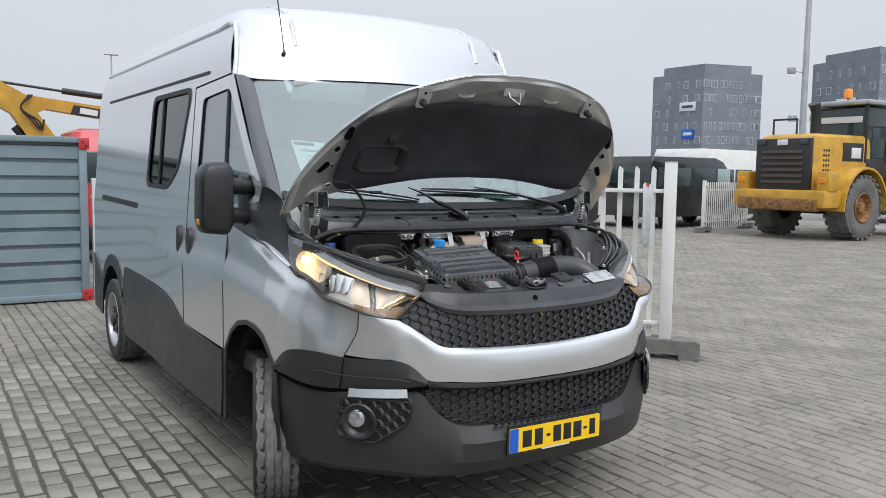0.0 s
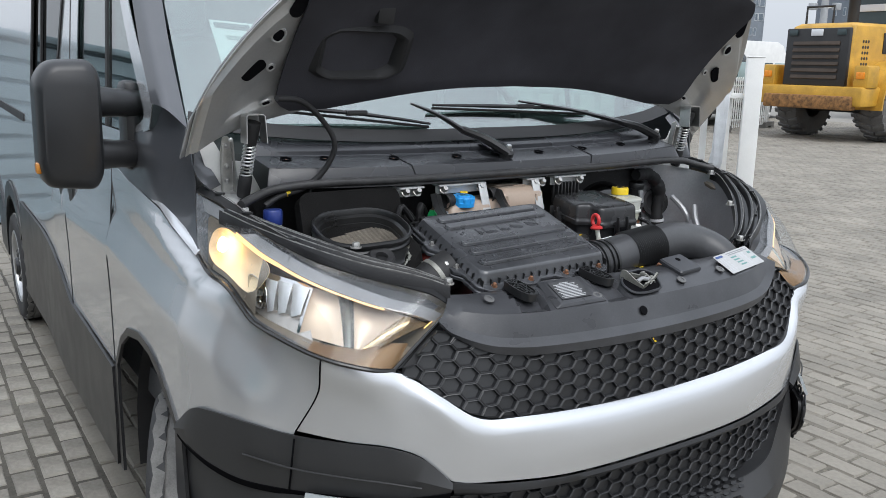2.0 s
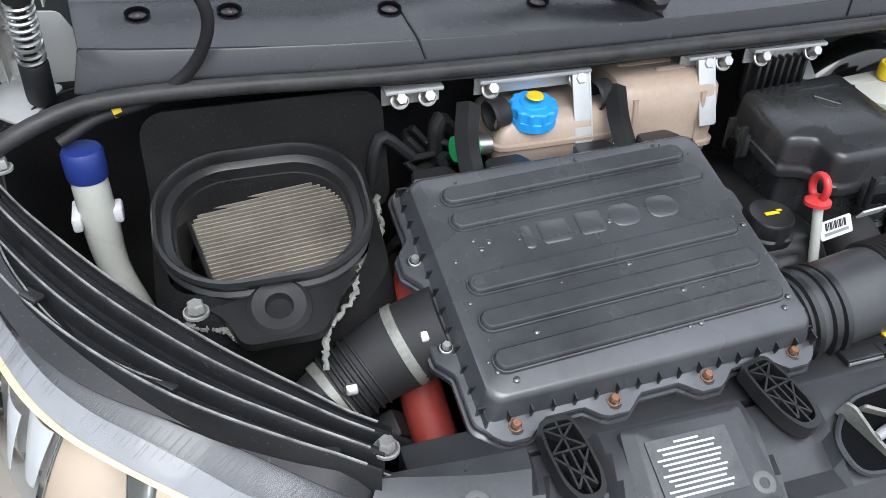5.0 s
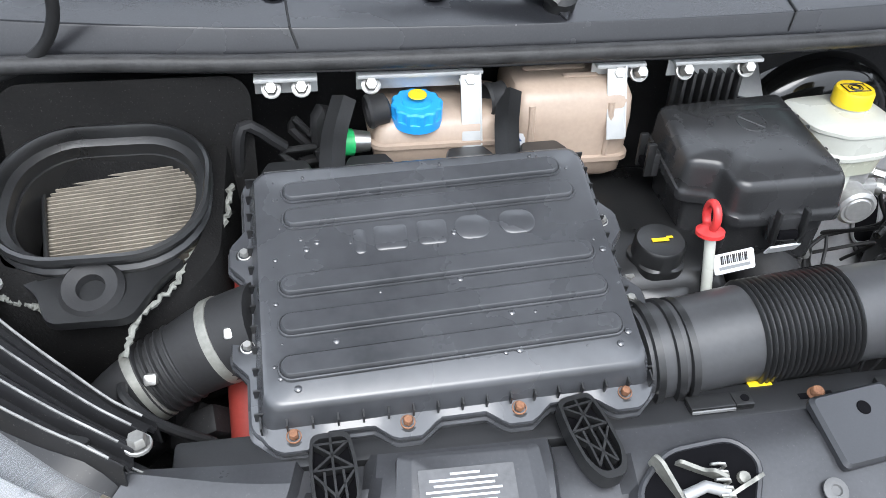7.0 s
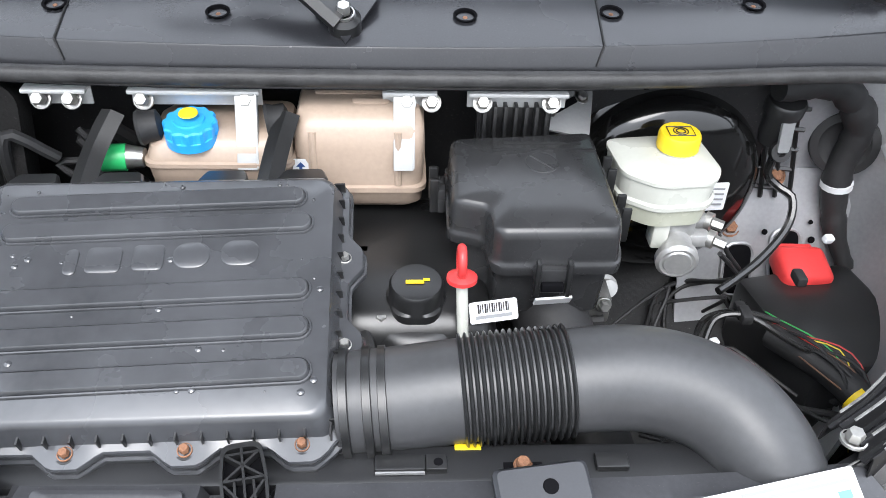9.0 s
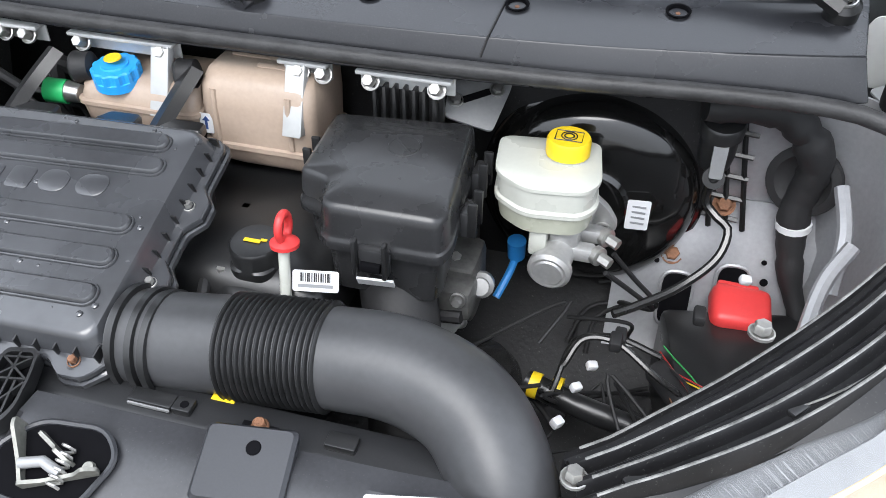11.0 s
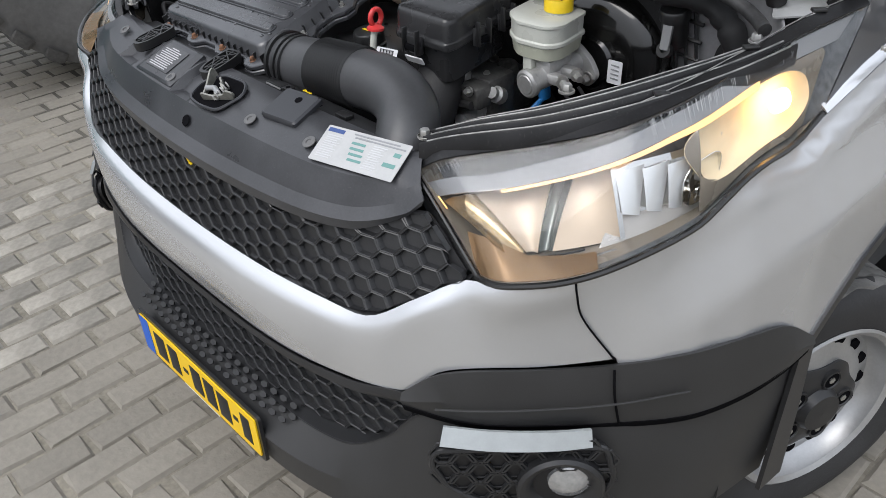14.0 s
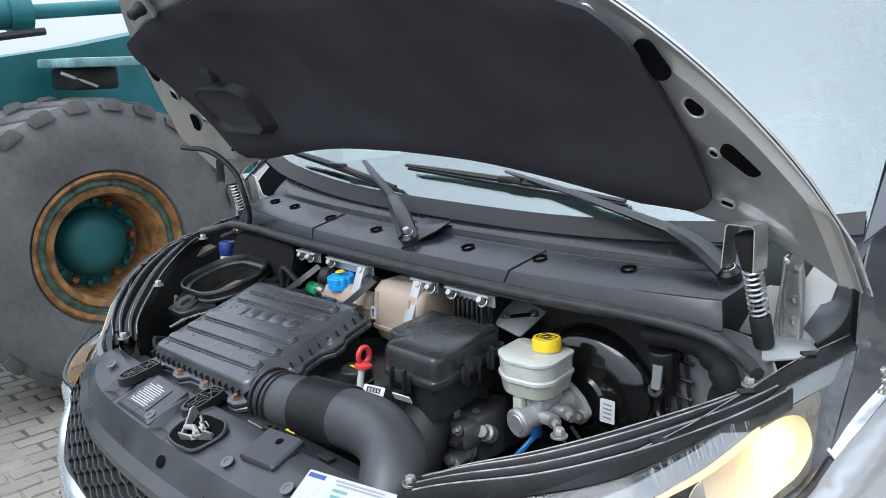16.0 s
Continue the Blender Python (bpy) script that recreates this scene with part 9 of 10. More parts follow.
slab(bm, [(-1.3, 3.5), (-0.95, 3.17), (-0.55, 2.95), (0.93, 2.78), (2.4, 2.60), (2.4, 2.4), (0.93, 2.55), (-0.2, 2.7), (-0.35, 2.62), (0.0, 2.1), (0.5, 1.2), (0.1, 1.2), (-0.5, 2.1), (-0.8, 2.6), (-1.5, 3.0)], 14.85, 15.25)
part("boom", bm, CATY, exc)
bm = bmesh.new()
slab(bm, [(0.28, 2.80), (0.93, 2.72), (0.93, 2.55), (0.22, 2.62)], 14.83, 14.86)
dec = part("boom_decal", bm, BLACKP, exc, "black decal with a pale mark")
bm = bmesh.new()
slab(bm, [(0.40, 2.755), (0.72, 2.71), (0.70, 2.60), (0.38, 2.645)], 14.815, 14.835)
part("decal_mark", bm, PAPER, dec)
bm = bmesh.new()
tube(bm, [(0.10, 15.0, 3.07), (1.6, 15.0, 2.93)], 0.06, 12)
tube(bm, [(-1.2, 15.0, 3.2), (0.15, 15.0, 3.06)], 0.025, 8)
tube(bm, [(-0.75, 15.0, 2.35), (-0.3, 15.0, 1.8)], 0.07, 10)
part("boom_cylinder", bm, BLACKP, exc)
for k in range(3):
    bm = bmesh.new()
    tube(bm, [(-0.5 + 0.03 * k, 14.8, 2.95), (-0.65, 14.75, 2.7), (-0.45 + 0.06 * k, 14.78, 2.45), (-0.3, 14.8, 2.3), (-0.25, 14.8, 2.5)], 0.016, 7, 20)
    part("hydraulic_hose", bm, RUBBER, exc)
bm = bmesh.new()
box(bm, (2.2, 15.8, 1.6), (2.6, 2.2, 1.2), 0.1)
part("machine_house", bm, CATY, exc)
for y in (14.9, 16.7):
    bm = bmesh.new()
    stack(bm, plane_at((1.6, y, 0.42), (1, 0, 0), (0, 0, 1)), [(3.4, 0.82, -0.25, 0, 0), (3.4, 0.82, 0.25, 0, 0)], 0.4)
    part("track", bm, BLACKP, exc)
bm = bmesh.new()
box(bm, (1.8, 15.8, 0.85), (1.6, 1.4, 0.5), 0.05)
part("turntable", bm, BLACKP, exc)


# street lamps
def lamp_mast(at, h, r, label):
    ob = thing("light_mast", label, "light mast", "light masts", at=at)
    bm = bmesh.new()
    tube(bm, [(0, 0, 0), (0, 0, h)], [r, r * 0.6], 14)
    part("mast_pole", bm, GALV, ob)
    return ob


m1 = lamp_mast((32.05, 21.1, 0), 13, 0.17, "tall galvanised mast with camera boxes")
for z, dx in ((6.4, -0.45), (4.25, -0.35), (4.25, 0.35)):
    bm = bmesh.new()
    box(bm, (dx, -dx * 0.9, z), (0.34, 0.25, 0.28), 0.03)
    tube(bm, [(0, 0, z - 0.1), (dx, -dx * 0.9, z)], 0.03, 6)
    part("mast_box", bm, GALV, m1)
m2 = lamp_mast((3.9, 30, 0), 5.7, 0.045, "slim distant light mast with two lamp heads")
bm = bmesh.new()
box(bm, (0, 0, 5.7), (0.5, 0.12, 0.06), 0.02)
part("lamp_heads", bm, GALV, m2)

# teal machine with the huge tyre
mach = thing("teal_loader", "teal wheel loader with a huge worn tyre and rusty rim", "loader", at=(0, 0, 0))
wc = Vector((-3.40, 1.285, 0.84))
bigw = new("loader_wheel")
bigw.parent = mach
bigw.location = wc
bm = bmesh.new()
lathe(bm, [(0.40, 0.30), (0.43, 0.345), (0.52, 0.36), (0.66, 0.365), (0.74, 0.345), (0.79, 0.32), (0.79, -0.32), (0.7, -0.36), (0.40, -0.30)], (0, 0, 0), (1, 0, 0), 72)
part("tyre", bm, BIGT, bigw)
for k in range(26):
    a = 2 * math.pi * k / 26
    for sd in (1, -1):
        bm = bmesh.new()
        poly = [(-0.062, 0.0), (0.062, 0.0), (0.05, 0.024), (0.03, 0.032), (-0.03, 0.032), (-0.05, 0.024)]
        rows = []
        for x, sh, hk in ((0.365, 0.0, 0.55), (0.345, 0.01, 1.0), (0.2, 0.05, 1.0), (0.02, 0.10, 1.0)):
            row = []
            for p, q in poly:
                ang = a + sd * 0 + (sh + p) / 0.8 + (0.12 if sd < 0 else 0)
                r = 0.775 - (0.03 if hk < 1 else 0) + q * hk
                row.append((sd * x, r * math.cos(ang), r * math.sin(ang)))
            rows.append(row)
        grid(bm, rows, True, True)
        part("tread_lug", bm, MUD, bigw)
bm = bmesh.new()
lathe(bm, [(0.405, 0.315), (0.415, 0.335), (0.40, 0.35), (0.385, 0.335), (0.375, 0.30)], (0, 0, 0), (1, 0, 0), 64)
part("rim_flange", bm, RUSTY, bigw, "rusty rim flange")
bm = bmesh.new()
lathe(bm, [(0.378, 0.30), (0.35, 0.315), (0.33, 0.30)], (0, 0, 0), (1, 0, 0), 64)
part("rim_ring", bm, mat("teal_rust_paint", (0.07, 0.13, 0.10), 0.6, 0, 0.8, 16, 90, 0.4), bigw, "flaking teal rim ring")
bm = bmesh.new()
lathe(bm, [(0.335, 0.305), (0.325, 0.325), (0.30, 0.32), (0.285, 0.28), (0.275, 0.03), (0.2, 0.0)], (0, 0, 0), (1, 0, 0), 64)
part("rim_barrel", bm, RUSTY, bigw, "rust-streaked yellow rim barrel")
bm = bmesh.new()
lathe(bm, [(0.28, 0.02), (0.20, 0.04), (0.19, 0.09), (0.16, 0.13), (0.10, 0.155), (0.03, 0.162), (0.0, 0.165)], (0, 0, 0), (1, 0, 0), 48)
part("hub", bm, TEAL, bigw, "dark teal hub")
for k in range(18):
    a = 2 * math.pi * k / 18
    bm = bmesh.new()
    bolt(bm, (0.035, 0.235 * math.cos(a), 0.235 * math.sin(a)), (1, 0, 0), 0.02, 0.03)
    part("wheel_bolt", bm, RUSTY if k % 3 == 0 else TEAL, bigw)
bm = bmesh.new()
prism(bm, [(-2.2, 1.05), (2.6, 1.05), (2.6, 1.75), (1.85, 2.05), (1.2, 1.93), (0.2, 1.80), (-2.2, 1.72)], 0.5, plane_at((-3.75, 0.3, 0), (0, 1, 0), (0, 0, 1)) @ Matrix.Translation((0, 0, -0.5)))
part("machine_frame", bm, TEAL, mach, "faded teal frame plate")
bm = bmesh.new()
box(bm, (-3.32, 1.38, 1.83), (0.55, 0.36, 0.05), 0.012)
stp = part("step_plate", bm, TEALP, mach, "chalky worn step plate")
bm = bmesh.new()
box(bm, (-3.45, 1.40, 1.745), (0.35, 0.25, 0.12), 0.02)
part("step_bracket", bm, BLACKP, stp)
bm = bmesh.new()
tube(bm, [(-3.5, -1.2, 1.98), (-3.5, 1.12, 2.10)], 0.085, 20)
tube(bm, [(-3.5, 1.05, 2.096), (-3.5, 1.16, 2.102)], 0.105, 20)
tube(bm, [(-3.5, 1.12, 2.10), (-3.5, 1.9, 2.16)], 0.04, 12)
part("lift_cylinder", bm, TEAL, mach)
bm = bmesh.new()
tube(bm, [(-3.3, 1.22, 1.78), (-3.28, 1.32, 1.735), (-3.28, 1.40, 1.70)], 0.009, 8, 8)
part("grab_bar", bm, WHITE, mach)
bm = bmesh.new()
tube(bm, [(-3.32, -0.8, 1.98), (-3.35, 0.6, 1.94), (-3.4, 1.2, 2.0)], 0.02, 8, 14)
part("hydraulic_line", bm, RUBBER, mach)
bm = bmesh.new()
stack(bm, plane_at((-4.6, -1.2, 0), (1, 0, 0), (0, 1, 0)), [(1.9, 3.2, 0.7, 0, 0), (1.9, 3.2, 1.9, 0, 0), (1.7, 3.0, 2.1, 0, 0)], 0.12)
part("machine_hull", bm, TEAL, mach)
bm = bmesh.new()
lathe(bm, [(0.40, 0.30), (0.52, 0.36), (0.74, 0.345), (0.80, 0.30), (0.80, -0.30), (0.7, -0.36), (0.40, -0.30)], (-3.45, -2.1, 0.84), (1, 0, 0), 48)
part("rear_tyre", bm, BIGT, mach)

# yellow wheel loader across the yard
ld = thing("wheel_loader", "yellow wheel loader seen from behind, parked in the yard", "loader", at=(18.1, 10.95, 0))
ld.scale = (1, 1, 1.055)


def ld_box(name, c, s, material, bev=0.03, rot=None, label=""):
    bm = bmesh.new()
    box(bm, c, s, bev, rot)
    return part(name, bm, material, ld, label)


ld_box("counterweight", (-1.15, 0, 1.0), (0.9, 2.7, 0.42), CATY, 0.06, label="scuffed yellow counterweight")
ld_box("bumper_plate", (-1.55, 0, 0.86), (0.25, 2.3, 0.3), RUSTY, 0.04)
for s in (1, -1):
    c = ld_box("lamp_pod", (-1.25, s * 1.2, 1.42), (0.45, 0.36, 0.48), CATY, 0.05)
    bm = bmesh.new()
    box(bm, (-1.49, s * 1.2, 1.45), (0.03, 0.2, 0.14), 0.01)
    part("rear_lamp", bm, ORANGE, c)
bm = bmesh.new()
stack(bm, plane_at((-0.1, 0, 0), (1, 0, 0), (0, 1, 0)), [(2.5, 1.7, 1.0, 0, 0), (2.5, 1.7, 2.25, 0, 0), (2.4, 1.6, 2.5, 0.05, 0), (2.2, 1.4, 2.57, 0.08, 0)], 0.1)
part("engine_hood", bm, CATY, ld)
gr = ld_box("rear_grille", (-1.38, 0, 1.78), (0.12, 1.62, 1.35), BLACKP, 0.03)
for k in range(6):
    bm = bmesh.new()
    box(bm, (-1.455, 0, 1.40 + 0.145 * k), (0.04, 1.2, 0.085), 0.01, Euler((0, 0.4, 0)).to_matrix().to_4x4())
    part("grille_slat", bm, mat("brown_dust", (0.06, 0.045, 0.035), 0.8, 0, 0.3, 3, 30, 0.2) if k == 0 else bpy.data.materials["brown_dust"], gr)
for y, z, w, h, mt in ((0.0, 2.36, 0.3, 0.14, PAPER), (0.62, 2.36, 0.22, 0.12, CABG), (-0.62, 2.36, 0.22, 0.12, CABG)):
    bm = bmesh.new()
    box(bm, (-1.455, y, z), (0.03, w, h), 0.008)
    part("grille_badge", bm, mt, gr)
# vent holes: shade painted as flat black discs
for iz in range(7):
    for ix in range(3):
        bm = bmesh.new()
        lathe(bm, [(0.0, 0.004), (0.035, 0.004), (0.036, 0)], (-0.95 + ix * 0.1, -0.852, 1.45 + iz * 0.12), (0, -1, 0), 8)
        part("vent_hole", bm, BLACKP, ld)
ld_box("side_decal", (0.3, -0.855, 2.15), (0.9, 0.02, 0.45), BLACKP, 0.005)
ld_box("decal_mark", (0.42, -0.868, 2.13), (0.42, 0.012, 0.26), PAPER, 0.003)
bm = bmesh.new()
tube(bm, [(0.05, 0.1, 2.5), (0.05, 0.1, 3.15), (-0.05, 0.1, 3.38)], [0.13, 0.13, 0.15], 16)
part("exhaust_stack", bm, BLACKP, ld)
ld_box("cab_floor", (1.75, 0, 1.75), (1.7, 1.75, 0.5), BLACKP, 0.04)
ld_box("cab_glass", (1.75, 0, 2.65), (1.45, 1.45, 1.35), CABG, 0.05)
ld_box("cab_roof", (1.75, 0, 3.42), (1.9, 1.8, 0.12), GALV, 0.04)
for x in (1.0, 2.5):
    for y in (-0.75, 0.75):
        ld_box("cab_pillar", (x, y, 2.65), (0.1, 0.1, 1.45), BLACKP, 0.02)
ld_box("cab_band", (0.99, 0, 3.0), (0.03, 1.3, 0.16), PAPER, 0.005)
bm = bmesh.new()
lathe(bm, [(0.11, 0), (0.11, 0.2), (0.08, 0.24), (0, 0.25)], (1.05, -0.15, 3.55), (0, 0, 1), 16)
part("beacon", bm, ORANGE, ld, "orange beacon")
bm = bmesh.new()
tube(bm, [(1.05, -0.15, 3.45), (1.05, -0.15, 3.56)], 0.02, 6)
part("beacon_stalk", bm, BLACKP, ld)
for pts in ([(0.7, -0.95, 1.9), (0.7, -0.95, 2.8), (1.6, -0.98, 2.8), (1.6, -0.98, 1.9)], [(2.6, -1.0, 1.4), (2.6, -1.0, 2.8), (2.9, -1.0, 2.6), (2.9, -1.0, 1.4)], [(-0.9, 0.7, 2.55), (-0.9, 0.7, 2.95), (-0.9, -0.0, 2.95), (-0.9, 0.0, 2.55)]):
    bm = bmesh.new()
    tube(bm, pts, 0.03, 7)
    part("hand_rail", bm, BLACKP, ld)
bm = bmesh.new()
box(bm, (2.75, -1.25, 2.75), (0.12, 0.25, 0.42), 0.04)
tube(bm, [(2.6, -0.8, 2.9), (2.75, -1.25, 2.85)], 0.025, 6)
part("loader_mirror", bm, BLACKP, ld)
for x in (0.0, 3.3):
    for s in (1, -1):
        w = new("wheel")
        w.parent = ld
        w.location = (x, s * 1.12, 0.80)
        bm = bmesh.new()
        lathe(bm, [(0.36, -0.26), (0.5, -0.31), (0.68, -0.3), (0.76, -0.26), (0.76, 0.26), (0.68, 0.3), (0.5, 0.31), (0.36, 0.26)], (0, 0, 0), (0, 1, 0), 48)
        part("tyre", bm, BIGT, w)
        for k in range(24):
            a = 2 * math.pi * k / 24
            for sd in (1, -1):
                bm = bmesh.new()
                rows = []
                for y, sh in ((0.31, 0.0), (0.02, 0.12)):
                    rows.append([((0.80 if q else 0.74) * math.cos(a + sh + p), sd * y, (0.80 if q else 0.74) * math.sin(a + sh + p)) for p, q in ((-0.06, 0), (0.06, 0), (0.05, 1), (-0.05, 1))])
                grid(bm, rows, True, True)
                part("tread_lug", bm, BIGT, w)
        bm = bmesh.new()
        lathe(bm, [(0.37, 0.28), (0.35, 0.3), (0.32, 0.26), (0.28, 0.15), (0.16, 0.18), (0.12, 0.26), (0, 0.27)], (0, 0, 0), (0, s, 0), 32)
        part("rim", bm, RUSTY, w, "dusty yellow rim")
        bm = bmesh.new()
        rows = [[(0.98 * math.cos(a) * 0.98, y, 0.98 * math.sin(a)) for a in (radians(-5 + 190 * i / 14) for i in range(15))] for y in (-0.36, 0.36)]
        grid(bm, rows)
        thicken(bm, 0.05)
        part("fender", bm, CATY, w)
    ld_box("axle", (x, 0, 0.8), (0.4, 1.9, 0.4), BLACKP, 0.1)
ld_box("chassis", (1.4, 0, 1.05), (4.2, 1.1, 0.5), CATY, 0.06)
ld_box("front_frame", (3.3, 0, 1.6), (1.4, 1.1, 1.1), CATY, 0.1)
ld_box("step_box", (1.2, -1.05, 0.85), (0.9, 0.35, 0.5), BLACKP, 0.04)

# parked vans in the distance


def far_van(at, turn, paint, label, L=5.2, H=2.15):
    v = thing("parked_van", label, "van", "parked vans", at=at)
    v.rotation_euler = (0, 0, radians(turn))
    bm = bmesh.new()
    prof = [(-L / 2, 0.35), (L / 2 - 0.1, 0.35), (L / 2, 0.8), (L / 2 - 0.15, 1.05), (L / 2 - 0.95, 1.3), (L / 2 - 1.7, H - 0.12), (L / 2 - 2.1, H), (-L / 2 + 0.15, H), (-L / 2, H - 0.25)]
    rows = []
    for y, k in ((-0.95, 0.94), (-0.93, 1.0), (0.93, 1.0), (0.95, 0.94)):
        rows.append([(x * (0.995 if k < 1 else 1), y, 0.35 + (z - 0.35) * (0.985 if k < 1 else 1)) for x, z in prof])
    grid(bm, rows, True, True)
    part("body", bm, paint, v)
    for s in (1, -1):
        for x0, x1 in ((-L / 2 + 0.35, -0.75), (-0.65, 0.45), (0.6, 1.25)):
            bm = bmesh.new()
            box(bm, ((x0 + x1) / 2, s * 0.955, 1.55), (x1 - x0, 0.012, 0.55), 0.004)
            part("side_window", bm, CABG if x0 < 0.5 else SKYG, v)
        for x in (-L / 2 + 0.95, L / 2 - 0.95):
            bm = bmesh.new()
            lathe(bm, [(0.18, -0.1), (0.32, -0.1), (0.335, -0.07), (0.335, 0.07), (0.32, 0.1), (0.2, 0.1)], (x, s * 0.86, 0.335), (0, s, 0), 28)
            w = part("van_wheel", bm, TYREM, v)
            bm = bmesh.new()
            lathe(bm, [(0.2, 0.1), (0.2, 0.08), (0.08, 0.07), (0, 0.09)], (x, s * 0.86, 0.335), (0, s, 0), 20)
            part("wheel_cover", bm, RIMM, w)
        bm = bmesh.new()
        box(bm, (-L / 2 - 0.005, s * 0.85, 1.15), (0.03, 0.12, 0.42), 0.01)
        part("tail_lamp", bm, RED, v)
    bm = bmesh.new()
    box(bm, (-L / 2 - 0.004, 0, 1.6), (0.02, 1.4, 0.5), 0.006)
    part("rear_window", bm, CABG, v)
    return v


far_van((18.4, 15.9, 0), 4, DARKV, "dark grey parked van behind the white fence")
far_van((15.2, 17.4, 0), 4, WHITE, "white parked van in the far row", 5.4, 2.3)
far_van((22.4, 17.6, 0), 8, WHITE, "white parked van beside the loader", 5.6, 2.5)
far_van((29.5, 15.2, 0), 5, WHITE, "white parked van beyond the loader", 5.6, 2.5)


# office blocks far away
def office(a, corner, b, h, cols, label, sign):
    """A block whose near corner and two far ends of its faces are given in plan."""
    o = thing("office_building", label, "building", "office buildings", at=(corner[0], corner[1], 0))
    A, C, B = (Vector((p[0] - corner[0], p[1] - corner[1], 0)) for p in (a, corner, b))
    D = A + B
    bm = bmesh.new()
    up = Vector((0, 0, h))
    vs = [bm.verts.new(p) for p in (C, B, D, A)]
    ws = [bm.verts.new(p + up) for p in (C, B, D, A)]
    bm.faces.new(vs)
    bm.faces.new(ws)
    for i in range(4):
        j = (i + 1) % 4
        bm.faces.new((vs[i], vs[j], ws[j], ws[i]))
    part("wall", bm, BRICKG, o)
    bm = bmesh.new()
    q = [C * 0.9 + D * 0.1, C * 0.1 + B * 0.8 + D * 0.1, D * 0.8 + C * 0.2, A * 0.8 + D * 0.1 + C * 0.1]
    vs = [bm.verts.new(p + up) for p in q]
    ws = [bm.verts.new(p + up + Vector((0, 0, 1.8))) for p in q]
    bm.faces.new(ws)
    for i in range(4):
        j = (i + 1) % 4
        bm.faces.new((vs[i], vs[j], ws[j], ws[i]))
    part("roof_house", bm, BRICKG, o)
    rn = random.Random(int(h * 10))
    for (E, nc) in ((A, cols[0]), (B, cols[1])):
        n = E.normalized().cross(Vector((0, 0, 1)))
        if n.dot(Vector((corner[0], corner[1], 0))) > 0:
            n = -n
        for fl in range(7):
            z = 2.2 + fl * (h - 2.6) / 7
            for k in range(nc):
                f = (k + 0.6 + rn.uniform(-0.2, 0.2)) / (nc + 0.3)
                w = rn.choice((0.6, 0.6, 0.7, 1.3))
                if rn.random() < 0.22:
                    continue
                p = E * f + Vector((0, 0, z + 0.9)) + n * 0.03
                bm = bmesh.new()
                R3 = Matrix((E.normalized(), n, Vector((0, 0, 1)))).transposed().to_4x4()
                box(bm, p, (w, 0.08, 1.5), 0.0, R3)
                wn_ = part("window", bm, FRAMEW, o)
                bm = bmesh.new()
                box(bm, p + n * 0.045, (w * 0.8, 0.02, 1.3), 0.0, R3)
                part("pane", bm, PANE, wn_)
    for E, f, z, w, hh, mt in sign(A, B):
        n = E.normalized().cross(Vector((0, 0, 1)))
        if n.dot(Vector((corner[0], corner[1], 0))) > 0:
            n = -n
        bm = bmesh.new()
        R3 = Matrix((E.normalized(), n, Vector((0, 0, 1)))).transposed().to_4x4()
        box(bm, E * f + Vector((0, 0, z)) + n * 0.15, (w, 0.2, hh), 0.02, R3)
        sg = part("sign_board", bm, mt, o)
        bm = bmesh.new()
        box(bm, E * f + Vector((0, 0, z)) + n * 0.27, (w * 0.7, 0.04, hh * 0.3), 0.0, R3)
        part("sign_bar", bm, PAPER if mt is not PAPER else (RED if f > 0.3 else INKB), sg)


office((133.9, 128.6), (133.8, 114.7), (147.5, 111.2), 22.4, (5, 12), "dark brick office block with small windows", lambda A, B: [(A, 0.28, 15.6, 4.2, 1.8, PAPER), (A, 0.26, 10.0, 3.2, 2.0, EUBLUE)])
office((157.5, 106.5), (152.9, 89.3), (172.0, 88.5), 24.8, (6, 12), "dark brick office block with a red and white sign", lambda A, B: [(A, 0.45, 16.0, 5.0, 2.2, PAPER)])

# ---- ground ----
PAVER = mat("concrete_paver", (0.225, 0.206, 0.174), 0.85, 0, 0.28, 1.6, 45, 0.7, island=0.09)
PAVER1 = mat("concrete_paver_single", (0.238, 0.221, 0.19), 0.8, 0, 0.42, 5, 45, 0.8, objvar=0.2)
DAMP = mat("damp_mossy_joint", (0.085, 0.078, 0.064), 0.9, 0, 0.7, 0.8, 60, 0.5)
JOINT = mat("dark_sandy_joint", (0.185, 0.168, 0.136), 0.95, 0, 0.85, 0.35, 60, 0.5)
YARD = mat("far_yard_paving", (0.23, 0.218, 0.195), 0.9, 0, 0.28, 0.2, 9, 0.3)
bm = bmesh.new()
R = 1500
bm.faces.new([bm.verts.new(p) for p in ((-R, -R, -0.03), (R, -R, -0.03), (R, R, -0.03), (-R, R, -0.03))])
ground = tagged(part("ground", bm, YARD, None, smooth=0), "grey concrete paver yard with dark sandy joints", "ground", kind="structure")
X0, X1, Y0, Y1, PX, PY = -9.0, 24.0, -7.0, 17.0, 0.111, 0.2135
bm = bmesh.new()
bm.faces.new([bm.verts.new(p) for p in ((X0, Y0, -0.010), (X1, Y0, -0.010), (X1, Y1, -0.010), (X0, Y1, -0.010))])
part("joint_bed", bm, JOINT, ground, smooth=0)
bm = bmesh.new()
bm.faces.new([bm.verts.new(p) for p in ((-9.0, 0.6, -0.0075), (-1.0, 0.6, -0.0075), (-1.0, 9.0, -0.0075), (-9.0, 9.0, -0.0075))])
part("damp_joint_bed", bm, DAMP, ground, smooth=0)
rnd = random.Random(7)


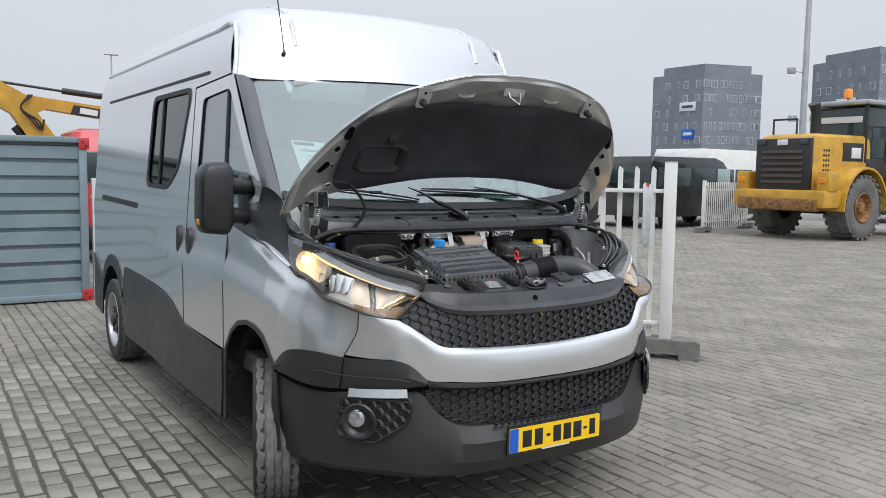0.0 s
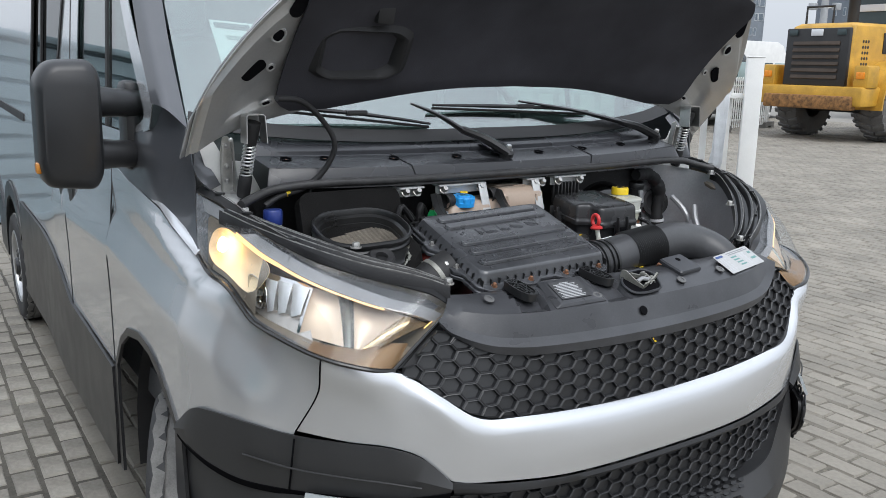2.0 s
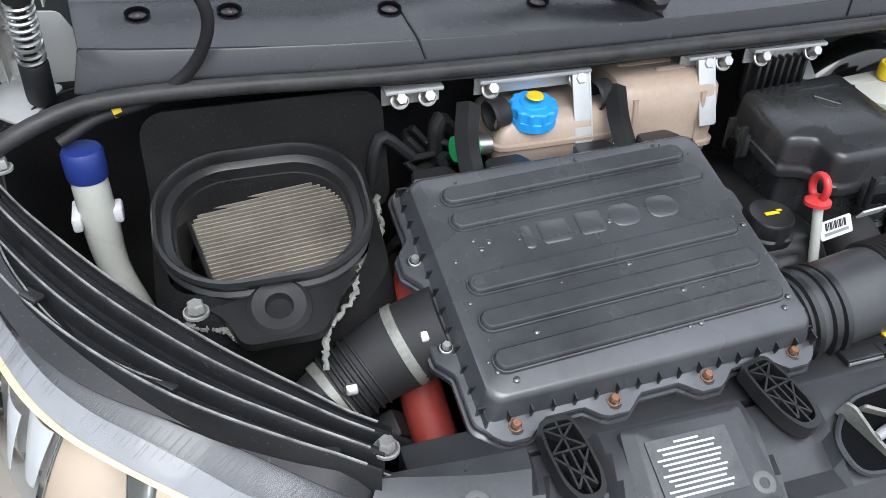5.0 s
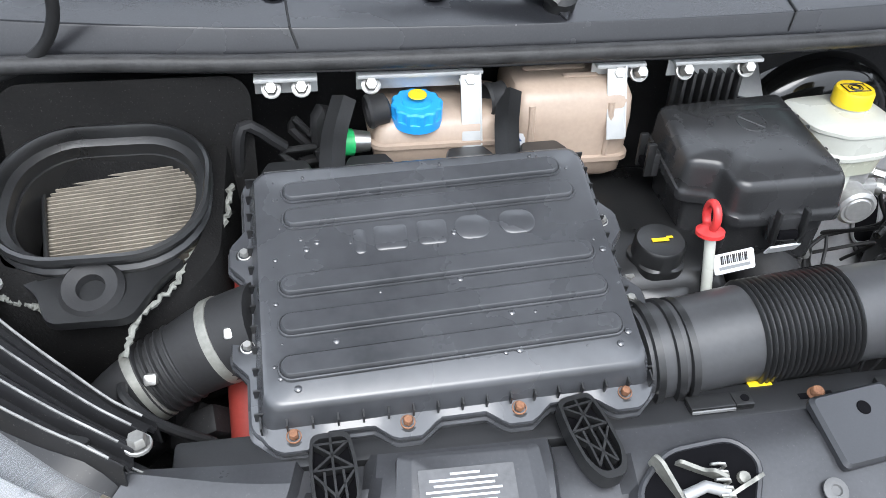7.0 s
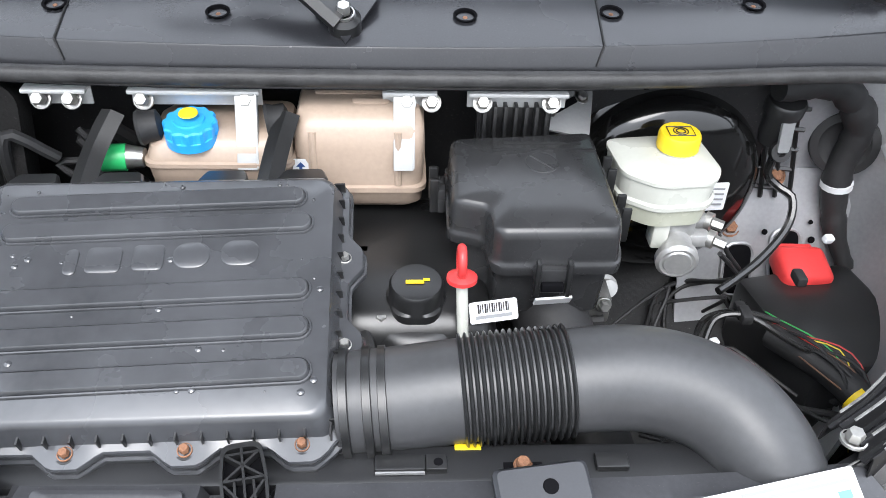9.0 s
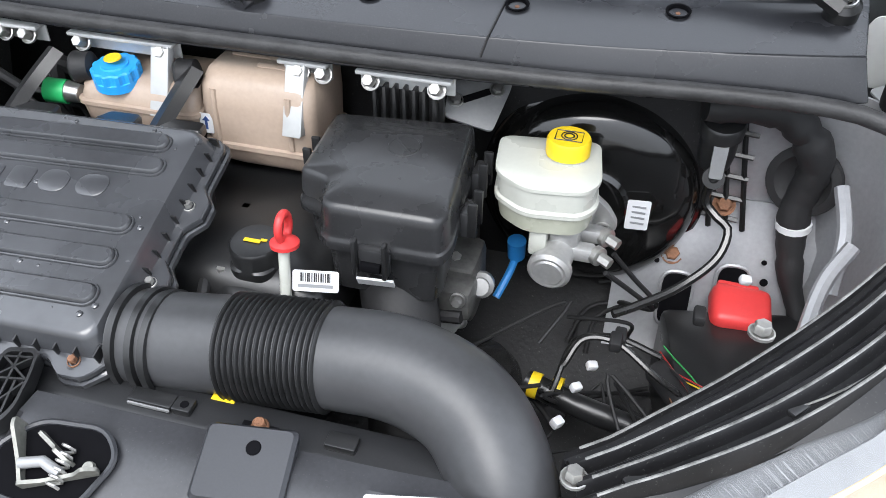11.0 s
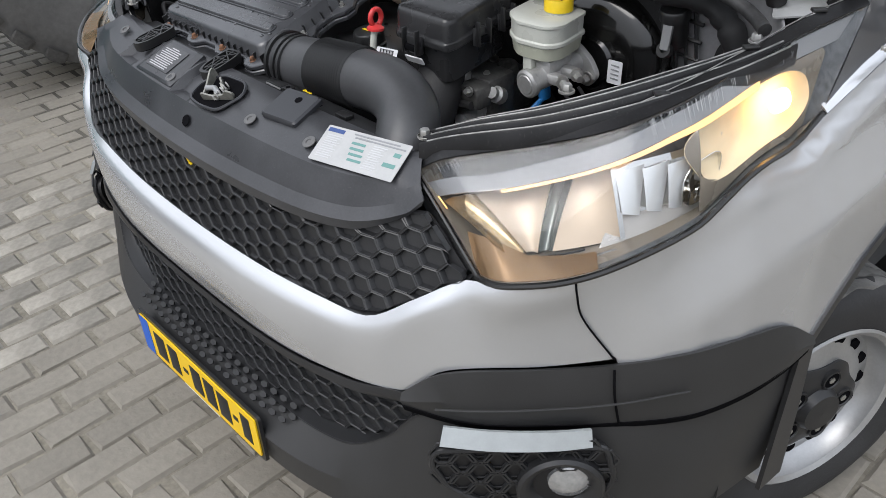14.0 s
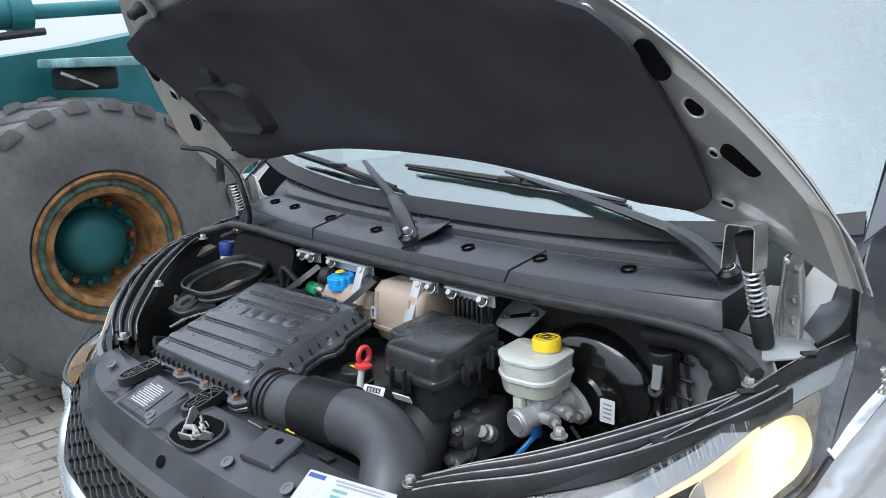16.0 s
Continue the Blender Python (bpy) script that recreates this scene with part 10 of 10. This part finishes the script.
def paver_pts(w, l, r):
    """A chamfered paver top with slightly worn corners, round its own middle."""
    a, b, c = w / 2, l / 2, 0.009
    low = [(-a, -b, -0.012), (a, -b, -0.012), (a, b, -0.012), (-a, b, -0.012)]
    top = [(x * (1 - c / a) + r.uniform(-0.005, 0.005), y * (1 - c / b) + r.uniform(-0.006, 0.006), r.uniform(-0.003, 0.0)) for x, y, _ in low]
    return low + top


QUADS = ((4, 5, 6, 7), (0, 1, 5, 4), (1, 2, 6, 5), (2, 3, 7, 6), (3, 0, 4, 7))
shapes = []
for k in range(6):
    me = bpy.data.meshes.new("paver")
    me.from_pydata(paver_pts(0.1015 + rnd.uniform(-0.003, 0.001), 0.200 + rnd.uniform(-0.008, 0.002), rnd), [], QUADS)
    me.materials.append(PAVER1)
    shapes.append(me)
verts, faces = [], []
nx, ny = int((X1 - X0) / PX), int((Y1 - Y0) / PY)
for i in range(nx):
    wob = 0.012 * math.sin(i * 0.7)
    for j in range(ny):
        x, y = X0 + (i + 0.5) * PX, Y0 + (j + 0.5 + 0.5 * (i % 2)) * PY + wob
        dz, tilt = rnd.uniform(-0.003, 0.002), rnd.uniform(-0.02, 0.02)
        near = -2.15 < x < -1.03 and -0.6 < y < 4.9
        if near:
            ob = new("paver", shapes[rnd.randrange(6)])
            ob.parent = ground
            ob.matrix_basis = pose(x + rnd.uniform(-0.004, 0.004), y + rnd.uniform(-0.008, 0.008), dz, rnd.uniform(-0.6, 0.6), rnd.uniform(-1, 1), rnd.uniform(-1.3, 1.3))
        else:
            b = len(verts)
            jx, jy = rnd.uniform(-0.004, 0.004), rnd.uniform(-0.006, 0.006)
            tw = rnd.uniform(-0.028, 0.028)
            verts += [(x + jx + p - tw * q, y + jy + q + tw * p, dz + r + p * tilt) for p, q, r in paver_pts(0.1055 + rnd.uniform(-0.003, 0.002), 0.206 + rnd.uniform(-0.008, 0.003), rnd)]
            faces += [tuple(b + k for k in f) for f in QUADS]
me = bpy.data.meshes.new("paver_field")
me.from_pydata(verts, [], faces)
me.materials.append(PAVER)
pf = new("paver_field", me)
pf.parent = ground
tagged(pf, "grey concrete pavers laid in running bond", kind="stuff")
